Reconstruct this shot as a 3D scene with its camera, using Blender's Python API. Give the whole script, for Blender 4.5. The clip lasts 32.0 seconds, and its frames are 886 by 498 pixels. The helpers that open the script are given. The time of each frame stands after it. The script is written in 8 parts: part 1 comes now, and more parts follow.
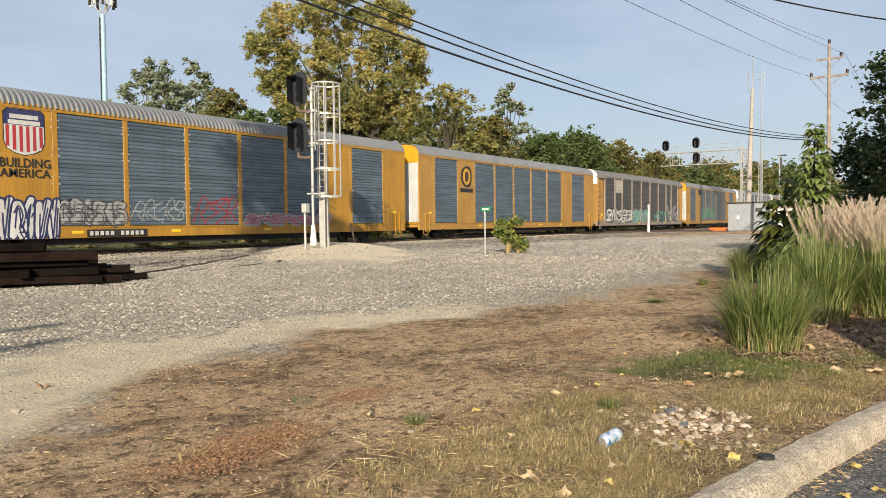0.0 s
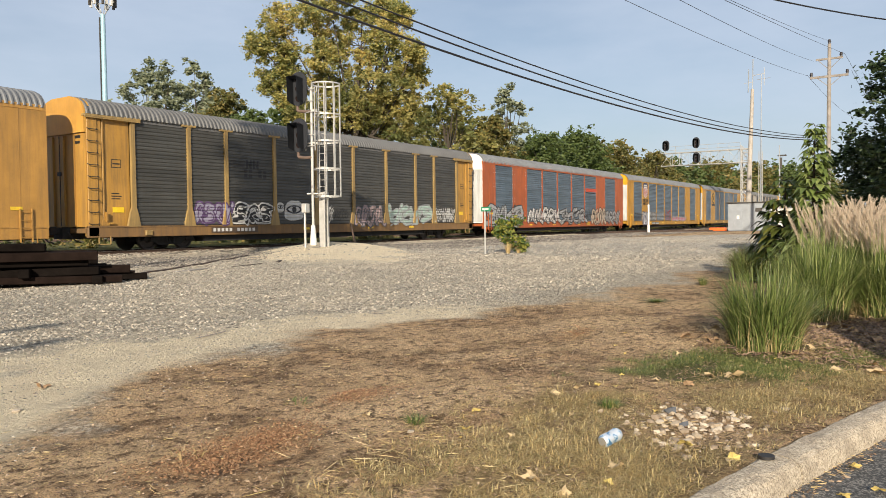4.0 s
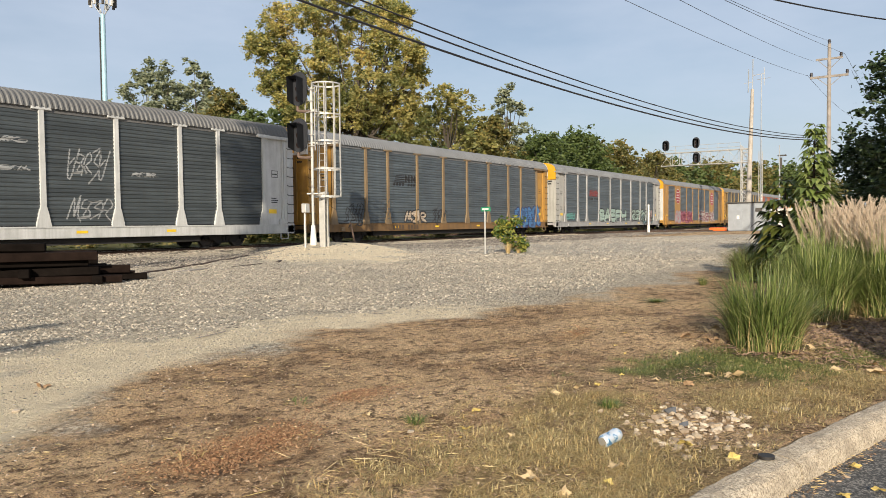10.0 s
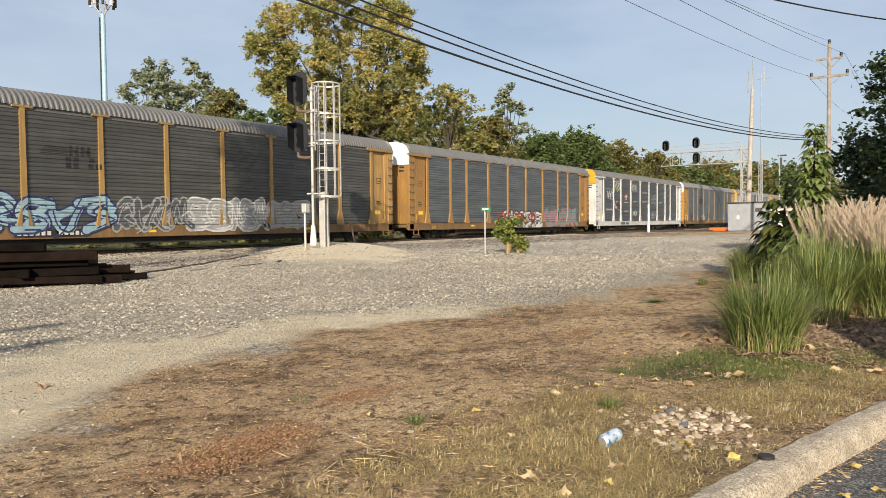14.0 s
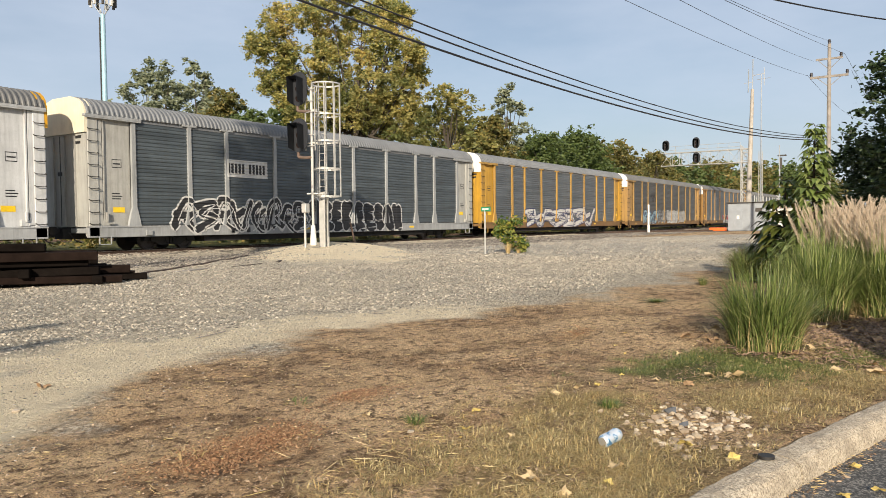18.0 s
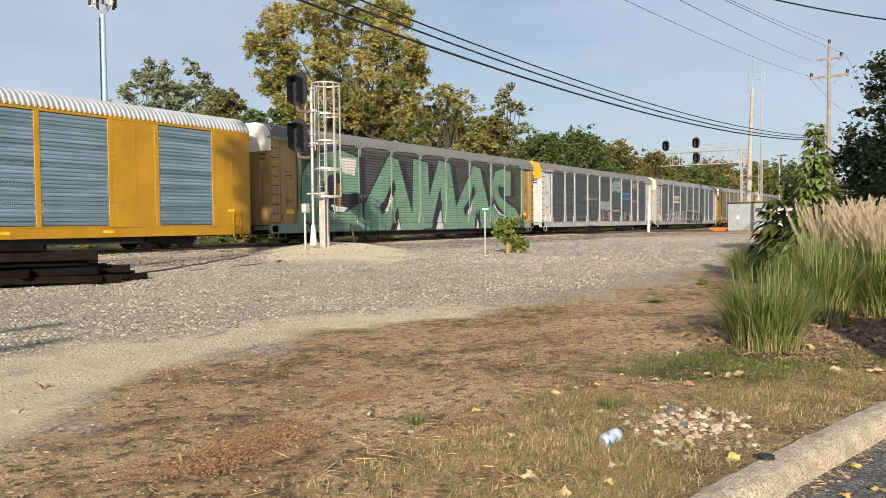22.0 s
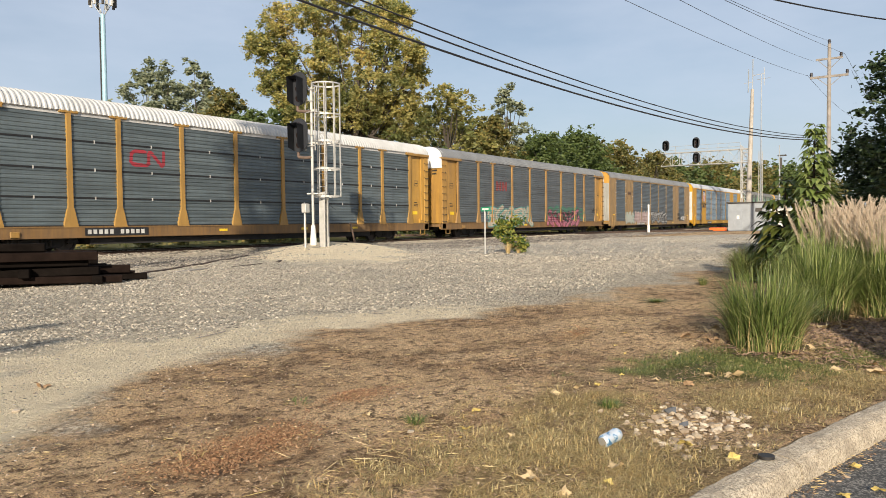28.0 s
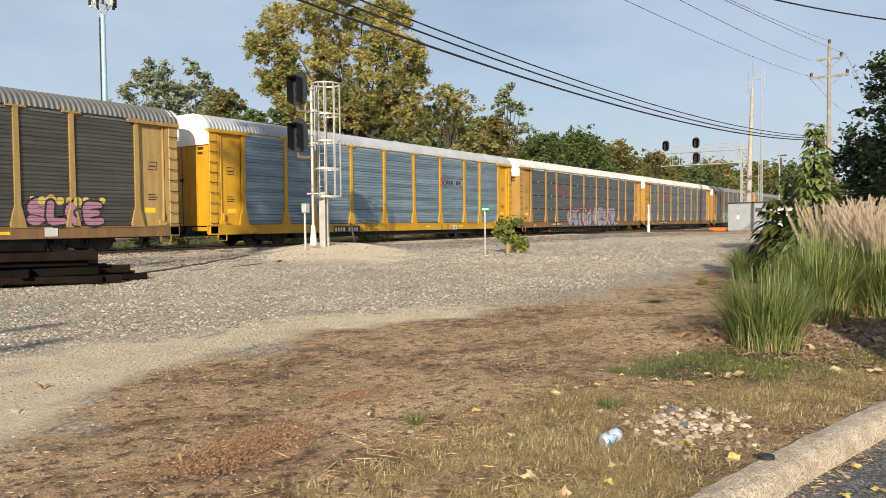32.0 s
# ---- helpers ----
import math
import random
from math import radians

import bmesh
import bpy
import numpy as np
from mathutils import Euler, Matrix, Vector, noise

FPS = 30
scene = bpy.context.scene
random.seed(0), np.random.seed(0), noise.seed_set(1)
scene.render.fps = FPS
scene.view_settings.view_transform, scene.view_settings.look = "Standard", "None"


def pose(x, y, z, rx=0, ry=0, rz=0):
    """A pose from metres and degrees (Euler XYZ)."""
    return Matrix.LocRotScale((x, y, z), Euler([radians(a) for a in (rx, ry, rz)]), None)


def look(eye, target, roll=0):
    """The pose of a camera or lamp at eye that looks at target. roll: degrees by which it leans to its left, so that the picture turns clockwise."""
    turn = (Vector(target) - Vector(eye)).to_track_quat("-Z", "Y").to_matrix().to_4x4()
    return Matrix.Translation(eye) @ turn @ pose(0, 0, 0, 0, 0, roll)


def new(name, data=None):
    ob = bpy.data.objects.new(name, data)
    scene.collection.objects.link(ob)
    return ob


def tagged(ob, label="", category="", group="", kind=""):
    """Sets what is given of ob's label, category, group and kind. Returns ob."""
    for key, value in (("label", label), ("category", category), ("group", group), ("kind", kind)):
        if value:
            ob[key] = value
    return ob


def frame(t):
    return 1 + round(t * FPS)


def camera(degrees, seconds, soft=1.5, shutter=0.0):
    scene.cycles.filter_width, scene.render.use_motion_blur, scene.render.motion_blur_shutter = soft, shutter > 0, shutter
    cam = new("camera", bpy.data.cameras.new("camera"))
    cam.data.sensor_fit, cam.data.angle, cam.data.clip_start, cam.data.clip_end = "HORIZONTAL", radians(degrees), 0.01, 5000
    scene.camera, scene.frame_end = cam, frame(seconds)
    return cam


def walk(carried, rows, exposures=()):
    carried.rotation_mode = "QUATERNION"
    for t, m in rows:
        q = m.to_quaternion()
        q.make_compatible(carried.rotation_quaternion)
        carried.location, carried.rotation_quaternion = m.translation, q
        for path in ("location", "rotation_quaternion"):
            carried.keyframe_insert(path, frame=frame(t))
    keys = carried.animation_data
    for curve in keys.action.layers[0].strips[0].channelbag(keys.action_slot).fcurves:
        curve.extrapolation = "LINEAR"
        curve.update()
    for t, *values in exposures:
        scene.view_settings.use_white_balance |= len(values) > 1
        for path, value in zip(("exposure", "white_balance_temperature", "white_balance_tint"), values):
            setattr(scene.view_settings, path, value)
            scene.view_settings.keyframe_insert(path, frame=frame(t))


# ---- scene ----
import itertools

# ---------------------------------------------------------------- camera
EYE = Vector((0, 0, 1.09))
YAW, PITCH = radians(56.223), radians(2.007)
AIM = EYE + Vector((math.sin(YAW) * math.cos(PITCH), math.cos(YAW) * math.cos(PITCH), -math.sin(PITCH)))
cam = camera(61.73, 32.0, soft=0.55)
walk(cam, [(0, look(EYE, AIM, -0.573)), (32.0, look(EYE, AIM, -0.573))])

# ---------------------------------------------------------------- light
SUN_AZ, SUN_EL = 28.5, 20.5          # the way the light travels, from +x towards +y, and its height
world = bpy.data.worlds.new("sky")
scene.world = world
world.use_nodes = True
wn = world.node_tree.nodes
sky = wn.new("ShaderNodeTexSky")
sky.sky_type, sky.sun_disc = "NISHITA", False
sky.sun_elevation = radians(SUN_EL)
sky.sun_rotation = radians(270 - SUN_AZ)
sky.air_density, sky.dust_density, sky.ozone_density = 1.0, 1.6, 1.6
wn["Background"].inputs["Strength"].default_value = 0.07
# thin high cloud over the blue
wv = wn.new("ShaderNodeTexCoord").outputs["Generated"]
wmap = wn.new("ShaderNodeMapping")
wmap.inputs["Scale"].default_value = (1.3, 1.3, 4.5)
wmap.inputs["Rotation"].default_value = (0.12, 0.05, 0.4)
world.node_tree.links.new(wv, wmap.inputs[0])
wcloud = wn.new("ShaderNodeTexNoise")
wcloud.inputs["Scale"].default_value, wcloud.inputs["Detail"].default_value, wcloud.inputs["Roughness"].default_value = 1.6, 7.0, 0.55
world.node_tree.links.new(wmap.outputs[0], wcloud.inputs["Vector"])
wramp = wn.new("ShaderNodeValToRGB")
wramp.color_ramp.elements[0].position, wramp.color_ramp.elements[0].color = 0.30, (0.34, 0.34, 0.34, 1)
wramp.color_ramp.elements[1].position, wramp.color_ramp.elements[1].color = 0.72, (0.85, 0.85, 0.85, 1)
world.node_tree.links.new(wcloud.outputs["Fac"], wramp.inputs[0])
wmix = wn.new("ShaderNodeMix")
wmix.data_type = "RGBA"
wmix.inputs[7].default_value = (6.5, 7.3, 8.7, 1)
world.node_tree.links.new(wramp.outputs[0], wmix.inputs[0])
world.node_tree.links.new(sky.outputs[0], wmix.inputs[6])
world.node_tree.links.new(wmix.outputs[2], wn["Background"].inputs[0])
sun_data = bpy.data.lights.new("sun", "SUN")
sun_data.energy, sun_data.angle, sun_data.color = 5.0, radians(0.55), (1.0, 0.88, 0.71)
sun = new("sun", sun_data)
az, el = radians(SUN_AZ), radians(SUN_EL)
SUN_WAY = Vector((math.cos(az) * math.cos(el), math.sin(az) * math.cos(el), -math.sin(el)))
sun.matrix_world = look((-60, -30, 50), Vector((-60, -30, 50)) + SUN_WAY)
scene.view_settings.exposure = 0.54


# ---------------------------------------------------------------- materials
def mix_nodes(nt, fac, a, b):
    n = nt.nodes.new("ShaderNodeMix")
    n.data_type = "RGBA"
    for socket, value in ((n.inputs[0], fac), (n.inputs[6], a), (n.inputs[7], b)):
        if hasattr(value, "is_output"):
            nt.links.new(value, socket)
        else:
            socket.default_value = value if not isinstance(value, tuple) or len(value) == 4 else (*value, 1)
    return n.outputs[2]


def ramp(nt, source, stops):
    n = nt.nodes.new("ShaderNodeValToRGB")
    nt.links.new(source, n.inputs[0])
    while len(n.color_ramp.elements) < len(stops):
        n.color_ramp.elements.new(0.5)
    for e, (p, c) in zip(n.color_ramp.elements, stops):
        e.position = p
        e.color = (c, c, c, 1) if not isinstance(c, tuple) else (*c, 1)
    return n.outputs[0]


def noise_node(nt, coords, scale, detail=4.0, rough=0.6, distortion=0.0):
    n = nt.nodes.new("ShaderNodeTexNoise")
    n.inputs["Scale"].default_value = scale
    n.inputs["Detail"].default_value = detail
    n.inputs["Roughness"].default_value = rough
    n.inputs["Distortion"].default_value = distortion
    nt.links.new(coords, n.inputs["Vector"])
    return n.outputs["Fac"]


def shader(name):
    m = bpy.data.materials.new(name)
    m.use_nodes = True
    return m, m.node_tree, m.node_tree.nodes["Principled BSDF"]


def coords(nt, stretch=(1, 1, 1), world_space=False, shift=True):
    """Object coordinates, moved by the object's random number so that repeats differ."""
    if world_space:
        out = nt.nodes.new("ShaderNodeNewGeometry").outputs["Position"]
    else:
        out = nt.nodes.new("ShaderNodeTexCoord").outputs["Object"]
        if shift:
            info = nt.nodes.new("ShaderNodeObjectInfo")
            mul = nt.nodes.new("ShaderNodeMath")
            mul.operation = "MULTIPLY"
            mul.inputs[1].default_value = 40.0
            nt.links.new(info.outputs["Random"], mul.inputs[0])
            add = nt.nodes.new("ShaderNodeVectorMath")
            nt.links.new(out, add.inputs[0])
            nt.links.new(mul.outputs[0], add.inputs[1])
            out = add.outputs[0]
    if stretch != (1, 1, 1):
        mul = nt.nodes.new("ShaderNodeVectorMath")
        mul.operation = "MULTIPLY"
        mul.inputs[1].default_value = stretch
        nt.links.new(out, mul.inputs[0])
        out = mul.outputs[0]
    return out


def bump(nt, bsdf, height, strength, distance):
    b = nt.nodes.new("ShaderNodeBump")
    b.inputs["Strength"].default_value = strength
    b.inputs["Distance"].default_value = distance
    nt.links.new(height, b.inputs["Height"])
    nt.links.new(b.outputs[0], bsdf.inputs["Normal"])


def plain(name, color, rough=0.6, metal=0.0, vary=0.25, scale=3.0, fine=40.0, relief=0.15, world_space=False):
    """A surface with blotches and fine grain."""
    m, nt, bsdf = shader(name)
    v = coords(nt, world_space=world_space)
    dark = tuple(c * (1 - vary) for c in color)
    light = tuple(min(1, c * (1 + vary * 0.6)) for c in color)
    big = noise_node(nt, v, scale, 5)
    small = noise_node(nt, v, fine, 3)
    a = mix_nodes(nt, ramp(nt, big, [(0.3, 0), (0.7, 1)]), dark, light)
    c = mix_nodes(nt, ramp(nt, small, [(0.35, 0.0), (0.75, 0.45)]), a, tuple(x * (1 - vary) for x in color))
    nt.links.new(c, bsdf.inputs["Base Color"])
    bsdf.inputs["Roughness"].default_value = rough
    bsdf.inputs["Metallic"].default_value = metal
    bump(nt, bsdf, small, relief, 0.01)
    return m


def weathered(name, color, grime=(0.06, 0.05, 0.04), amount=0.5, rough=0.55, metal=0.0, holes=False):
    """Painted or galvanised steel with runs of dirt down it, blotches and grain; metal sheets also get reflection bands
    in the colour.
    """
    m, nt, bsdf = shader(name)
    v = coords(nt)
    runs = noise_node(nt, coords(nt, (3.2, 3.2, 0.22)), 1.6, 6, 0.7)
    blot = noise_node(nt, v, 0.9, 5, 0.65)
    grain = noise_node(nt, v, 26, 4)
    tone = mix_nodes(nt, ramp(nt, blot, [(0.25, 0), (0.75, 1)]), tuple(c * 0.78 for c in color), tuple(min(1, c * 1.16) for c in color))
    dirty_banded = mix_nodes(nt, ramp(nt, runs, [(0.42, 0.0), (0.78, amount)]), tone, grime)
    dirty_banded = mix_nodes(nt, ramp(nt, grain, [(0.55, 0.0), (0.8, amount * 0.6)]), dirty_banded, grime)
    if metal > 0.2:
        # uneven reflections along the sheets, put into the colour as level bands
        band = noise_node(nt, coords(nt, (0.12, 0.12, 2.6)), 1.7, 4, 0.6)
        dirty_banded = mix_nodes(nt, ramp(nt, band, [(0.4, 0.0), (0.62, 0.7)]), dirty_banded, tuple(c * 0.5 for c in color))
    if holes:
        sep = nt.nodes.new("ShaderNodeSeparateXYZ")
        nt.links.new(coords(nt, shift=False), sep.inputs[0])
        def wave(source, freq, phase=0.0):
            a = nt.nodes.new("ShaderNodeMath"); a.operation = "MULTIPLY_ADD"
            a.inputs[1].default_value, a.inputs[2].default_value = freq * 2 * math.pi, phase
            nt.links.new(source, a.inputs[0])
            b = nt.nodes.new("ShaderNodeMath"); b.operation = "SINE"
            nt.links.new(a.outputs[0], b.inputs[0])
            return b.outputs[0]
        def both(a, b, op="MULTIPLY"):
            n = nt.nodes.new("ShaderNodeMath"); n.operation = op
            for s, x in ((n.inputs[0], a), (n.inputs[1], b)):
                if hasattr(x, "is_output"): nt.links.new(x, s)
                else: s.default_value = x
            return n.outputs[0]
        dots = both(wave(sep.outputs[0], 7.0), wave(sep.outputs[2], 14.0))
        band = both(wave(sep.outputs[2], 1.42, 1.0), 0.45, "GREATER_THAN")
        hole = both(both(dots, 0.42, "GREATER_THAN"), band)
        dirty_banded = mix_nodes(nt, hole, dirty_banded, (0.012, 0.014, 0.016))
    nt.links.new(dirty_banded, bsdf.inputs["Base Color"])
    bsdf.inputs["Roughness"].default_value = rough
    bsdf.inputs["Metallic"].default_value = metal
    bump(nt, bsdf, grain, 0.08, 0.004)
    return m


def leafy(name, colors, rough=0.5, glow_through=0.35, patches=()):
    """Leaves: each takes its own tint out of a few, and lets light through."""
    m, nt, bsdf = shader(name)
    geo = nt.nodes.new("ShaderNodeNewGeometry")
    n = len(colors)
    col = ramp(nt, geo.outputs["Random Per Island"], [((i + 0.5) / n, c) for i, c in enumerate(colors)])
    if patches:
        other = ramp(nt, geo.outputs["Random Per Island"], [((i + 0.5) / len(patches), c) for i, c in enumerate(patches)])
        where = noise_node(nt, coords(nt, world_space=True), 0.32, 3)
        col = mix_nodes(nt, ramp(nt, where, [(0.41, 0), (0.55, 1)]), col, other)
    var = noise_node(nt, coords(nt, world_space=True), 0.5, 2)
    col = mix_nodes(nt, ramp(nt, var, [(0.4, 0), (0.7, 0.3)]), col, tuple(c * 0.8 for c in colors[0]))
    nt.links.new(col, bsdf.inputs["Base Color"])
    bsdf.inputs["Roughness"].default_value = rough
    trans = nt.nodes.new("ShaderNodeBsdfTranslucent")
    nt.links.new(col, trans.inputs["Color"])
    mix = nt.nodes.new("ShaderNodeMixShader")
    mix.inputs[0].default_value = glow_through
    nt.links.new(bsdf.outputs[0], mix.inputs[1])
    nt.links.new(trans.outputs[0], mix.inputs[2])
    nt.links.new(mix.outputs[0], nt.nodes["Material Output"].inputs["Surface"])
    return m


# ---------------------------------------------------------------- mesh helpers
def mesh_of(name, verts, faces, smooth=False):
    me = bpy.data.meshes.new(name)
    me.from_pydata(np.asarray(verts, float).tolist(), [], faces if isinstance(faces, list) else faces.tolist())
    if smooth:
        me.shade_smooth()
    return me


def bm_mesh(name, bm, smooth=False):
    me = bpy.data.meshes.new(name)
    bm.to_mesh(me)
    bm.free()
    if smooth:
        me.shade_smooth()
    return me


def place(name, me, material, parent=None, at=(0, 0, 0), label="", m=None):
    """One object on a mesh that others may share; the material belongs to the object."""
    ob = new(name, me)
    if not me.materials:
        me.materials.append(None)
    ob.material_slots[0].link = "OBJECT"
    ob.material_slots[0].material = material
    ob.matrix_basis = m if m is not None else Matrix.Translation(at)
    if parent is not None:
        ob.parent = parent
    if label:
        ob["label"] = label
    return ob


def part(name, bm, material, parent, label=""):
    return place(name, bm_mesh(name, bm), material, parent, label=label)


def box(bm, x0, x1, y0, y1, z0, z1, bevel=0.0):
    r = bmesh.ops.create_cube(bm, size=1, matrix=Matrix.LocRotScale(((x0 + x1) / 2, (y0 + y1) / 2, (z0 + z1) / 2), None, (x1 - x0, y1 - y0, z1 - z0)))
    if bevel:
        edges = list({e for v in r["verts"] for e in v.link_edges})
        bmesh.ops.bevel(bm, geom=edges, offset=bevel, segments=1, affect="EDGES")


def boxes(*args, bevel=0.0):
    bm = bmesh.new()
    for a in args:
        box(bm, *a, bevel=bevel)
    return bm


def rod(bm, a, b, r0, r1=None, n=8, caps=True):
    """A round bar from a to b."""
    a, b = Vector(a), Vector(b)
    d = b - a
    q = d.to_track_quat("Z", "Y").to_matrix().to_4x4()
    bmesh.ops.create_cone(bm, cap_ends=caps, segments=n, radius1=r0, radius2=r0 if r1 is None else r1, depth=d.length,
                          matrix=Matrix.Translation((a + b) / 2) @ q)


def rods(*args, n=8):
    bm = bmesh.new()
    for a in args:
        rod(bm, *a, n=n)
    return bm


def empty(name, at=(0, 0, 0), rz=0.0, label="", category="", group="", kind=""):
    ob = new(name)
    ob.empty_display_size = 0.3
    ob.matrix_basis = pose(*at, 0, 0, rz)
    return tagged(ob, label, category, group, kind)


def smooth_step(a, b, x):
    t = np.clip((x - a) / (b - a), 0, 1)
    return t * t * (3 - 2 * t)


_rng = np.random.default_rng(7)
_grid = _rng.random((64, 64))


def vnoise(x, y, scale):
    """Smooth value noise over arrays, 0 to 1."""
    u, v = np.asarray(x) / scale, np.asarray(y) / scale
    i, j = np.floor(u).astype(int), np.floor(v).astype(int)
    a, b = u - i, v - j
    a, b = a * a * (3 - 2 * a), b * b * (3 - 2 * b)
    g = lambda p, q: _grid[p % 64, q % 64]
    return (g(i, j) * (1 - a) + g(i + 1, j) * a) * (1 - b) + (g(i, j + 1) * (1 - a) + g(i + 1, j + 1) * a) * b


RAIL = 0.12             # top of rail
TRACK_Y = 27.57         # centre line of the main track


def kerb_y(x):
    return np.interp(x, [-4, 2.0, 3.05, 3.72, 4.55, 5.06, 9.5, 40], [1.75, 0.96, 0.775, 0.62, 0.405, 0.265, -0.95, -8.0])


def ground_z(x, y):
    x, y = np.asarray(x, float), np.asarray(y, float)
    z = 0.035 * (vnoise(x, y, 1.7) - 0.5) + 0.02 * (vnoise(x + 9, y, 0.45) - 0.5) + 0.10 * (vnoise(x, y, 6.0) - 0.5) * smooth_step(4, 10, np.hypot(x, y))
    z = z + (0.014 * (vnoise(x + 4, y + 2, 0.17) - 0.5) + 0.009 * (vnoise(x, y + 6, 0.085) - 0.5)) * (y < 12)
    z = z - 0.05 * smooth_step(14, 20, y)
    u, v = (x - 20.5) * 0.72 + (y - 18.6) * 0.69, -(x - 20.5) * 0.69 + (y - 18.6) * 0.72
    z = z + 0.40 * np.exp(-((u - 5.0) / 4.3) ** 2 - (v / 2.3) ** 2) * (1 + 0.25 * (vnoise(x, y, 0.7) - 0.5))
    z = np.where(y > 24.0, np.maximum(z, -0.05), z)
    lot = smooth_step(-0.045, 0.045, kerb_y(x) - 0.095 - y) * (x > -8) * (x < 34)
    z = z * (1 - lot) - 0.22 * lot
    bed = smooth_step(0.4, 1.6, 2.6 - np.abs(y - 0.9 + (x - 7) * 0.12)) * smooth_step(5.9, 7.6, x) * smooth_step(22, 14, x)
    near_kerb = 0.022 * np.exp(-((y - kerb_y(x)) / 0.12) ** 2)
    return z + (0.12 * bed + near_kerb) * (1 - lot)

# ---------------------------------------------------------------- ground
gx = np.concatenate([[-1600, -700, -300, -140, -70, -40, -25, -15, -10, -6, -4], np.arange(-3, 1.2, 0.2), np.arange(1.2, 9, 0.055), np.arange(9, 20, 0.14),
                     np.arange(20, 40, 0.3), np.arange(40, 110, 1.0), [112, 118, 126, 138, 155, 180, 220, 280, 380, 520, 760, 1100, 1700]])
gy = np.concatenate([[-1600, -700, -300, -140, -70, -40, -25, -15, -10, -7, -5, -3.5, -2.5, -1.8], np.arange(-1.2, 0, 0.1), np.arange(0, 5.6, 0.05), np.arange(5.6, 12, 0.12),
                     np.arange(12, 27, 0.22), np.arange(27, 40, 0.8), [42, 46, 52, 60, 75, 95, 130, 180, 260, 400, 700, 1600]])
GX, GY = np.meshgrid(gx, gy, indexing="ij")


def dirt_edge(x):
    return np.interp(x, [-5, 1.0, 1.76, 2.85, 4.2, 5.3, 6.5, 7.55, 10.7, 17, 24], [2.7, 3.1, 3.78, 4.57, 5.05, 5.04, 4.83, 4.2, 4.0, 3.9, 3.0])


def zones(x, y):
    """How much of each cover lies at a place: dirt, lawn, dark grey gravel, pale sand."""
    wob = 0.55 * (vnoise(x, y, 0.9) - 0.5) + 0.3 * (vnoise(x + 5, y + 3, 0.3) - 0.5)
    dirt = smooth_step(-1.0, 0.75, dirt_edge(x) - y + 1.7 * wob)
    lawn = smooth_step(-0.25, 0.3, 0.5 - np.abs(y - (1.95 - (x - 4.6) * 0.62)) * 0.9 + wob * 0.5) * smooth_step(4.7, 5.3, x) * smooth_step(7.0, 6.2, x) * (0.35 + 0.9 * vnoise(x, y, 0.5))
    far_lawn = smooth_step(31.5, 33, y)
    off = np.abs((x - 68.5) * 0.614 + (y - 27.57) * 0.789)
    dirt = np.maximum(dirt, smooth_step(22, 14, off) * smooth_step(46, 54, x) * (y < 26))
    lawn = np.maximum(lawn, far_lawn)
    grey = 0.5 * smooth_step(15, 26, x) * smooth_step(4.2, 6.5, y) * smooth_step(26, 21, y) * smooth_step(62, 48, x)
    sand = smooth_step(-0.7, 0.5, y - dirt_edge(x) + wob) * smooth_step(2.4, 0.9, y - dirt_edge(x) + 1.6 * wob) * smooth_step(11, 6, x) * 0.92
    u, v = (x - 20.5) * 0.72 + (y - 18.6) * 0.69, -(x - 20.5) * 0.69 + (y - 18.6) * 0.72
    mound = np.exp(-np.hypot((u - 1.0) / 8.2, v / 3.1) ** 4 + 0.8 * (vnoise(x, y, 1.2) - 0.5))
    sand = np.maximum(sand, mound)
    return dirt, lawn, grey, sand


def dry_turf(x, y):
    """How much dead turf covers the dirt."""
    d = sum(q * np.exp(-np.hypot((x - cx) / rx, (y - cy) / ry) ** 2) for cx, cy, rx, ry, q in ((3.05, 1.2, 0.7, 0.55, 1.2), (3.9, 1.75, 0.6, 0.34, 0.9), (4.75, 0.95, 0.6, 0.3, 1.0), (2.55, 1.3, 0.4, 0.35, 0.8), (5.6, 0.55, 0.9, 0.3, 0.7)))
    return np.clip(d, 0, 1) * (0.35 + 0.9 * vnoise(x, y, 0.3))


me = mesh_of("ground", np.stack([GX, GY, ground_z(GX, GY)], -1).reshape(-1, 3),
             (lambda n, m: np.stack([(np.arange(n - 1)[:, None] * m + np.arange(m - 1)).ravel() + o for o in (0, m, m + 1, 1)], 1))(len(gx), len(gy)), True)
cover = me.color_attributes.new("cover", "FLOAT_COLOR", "POINT")
dirt, lawn, grey, sand = zones(GX, GY)
turf_cover = me.attributes.new("dead_turf", "FLOAT", "POINT")
turf_cover.data.foreach_set("value", dry_turf(GX, GY).reshape(-1).astype(np.float32))
cover = me.color_attributes["cover"]
cover.data.foreach_set("color", np.stack([dirt, lawn, grey, sand], -1).reshape(-1).astype(np.float32))


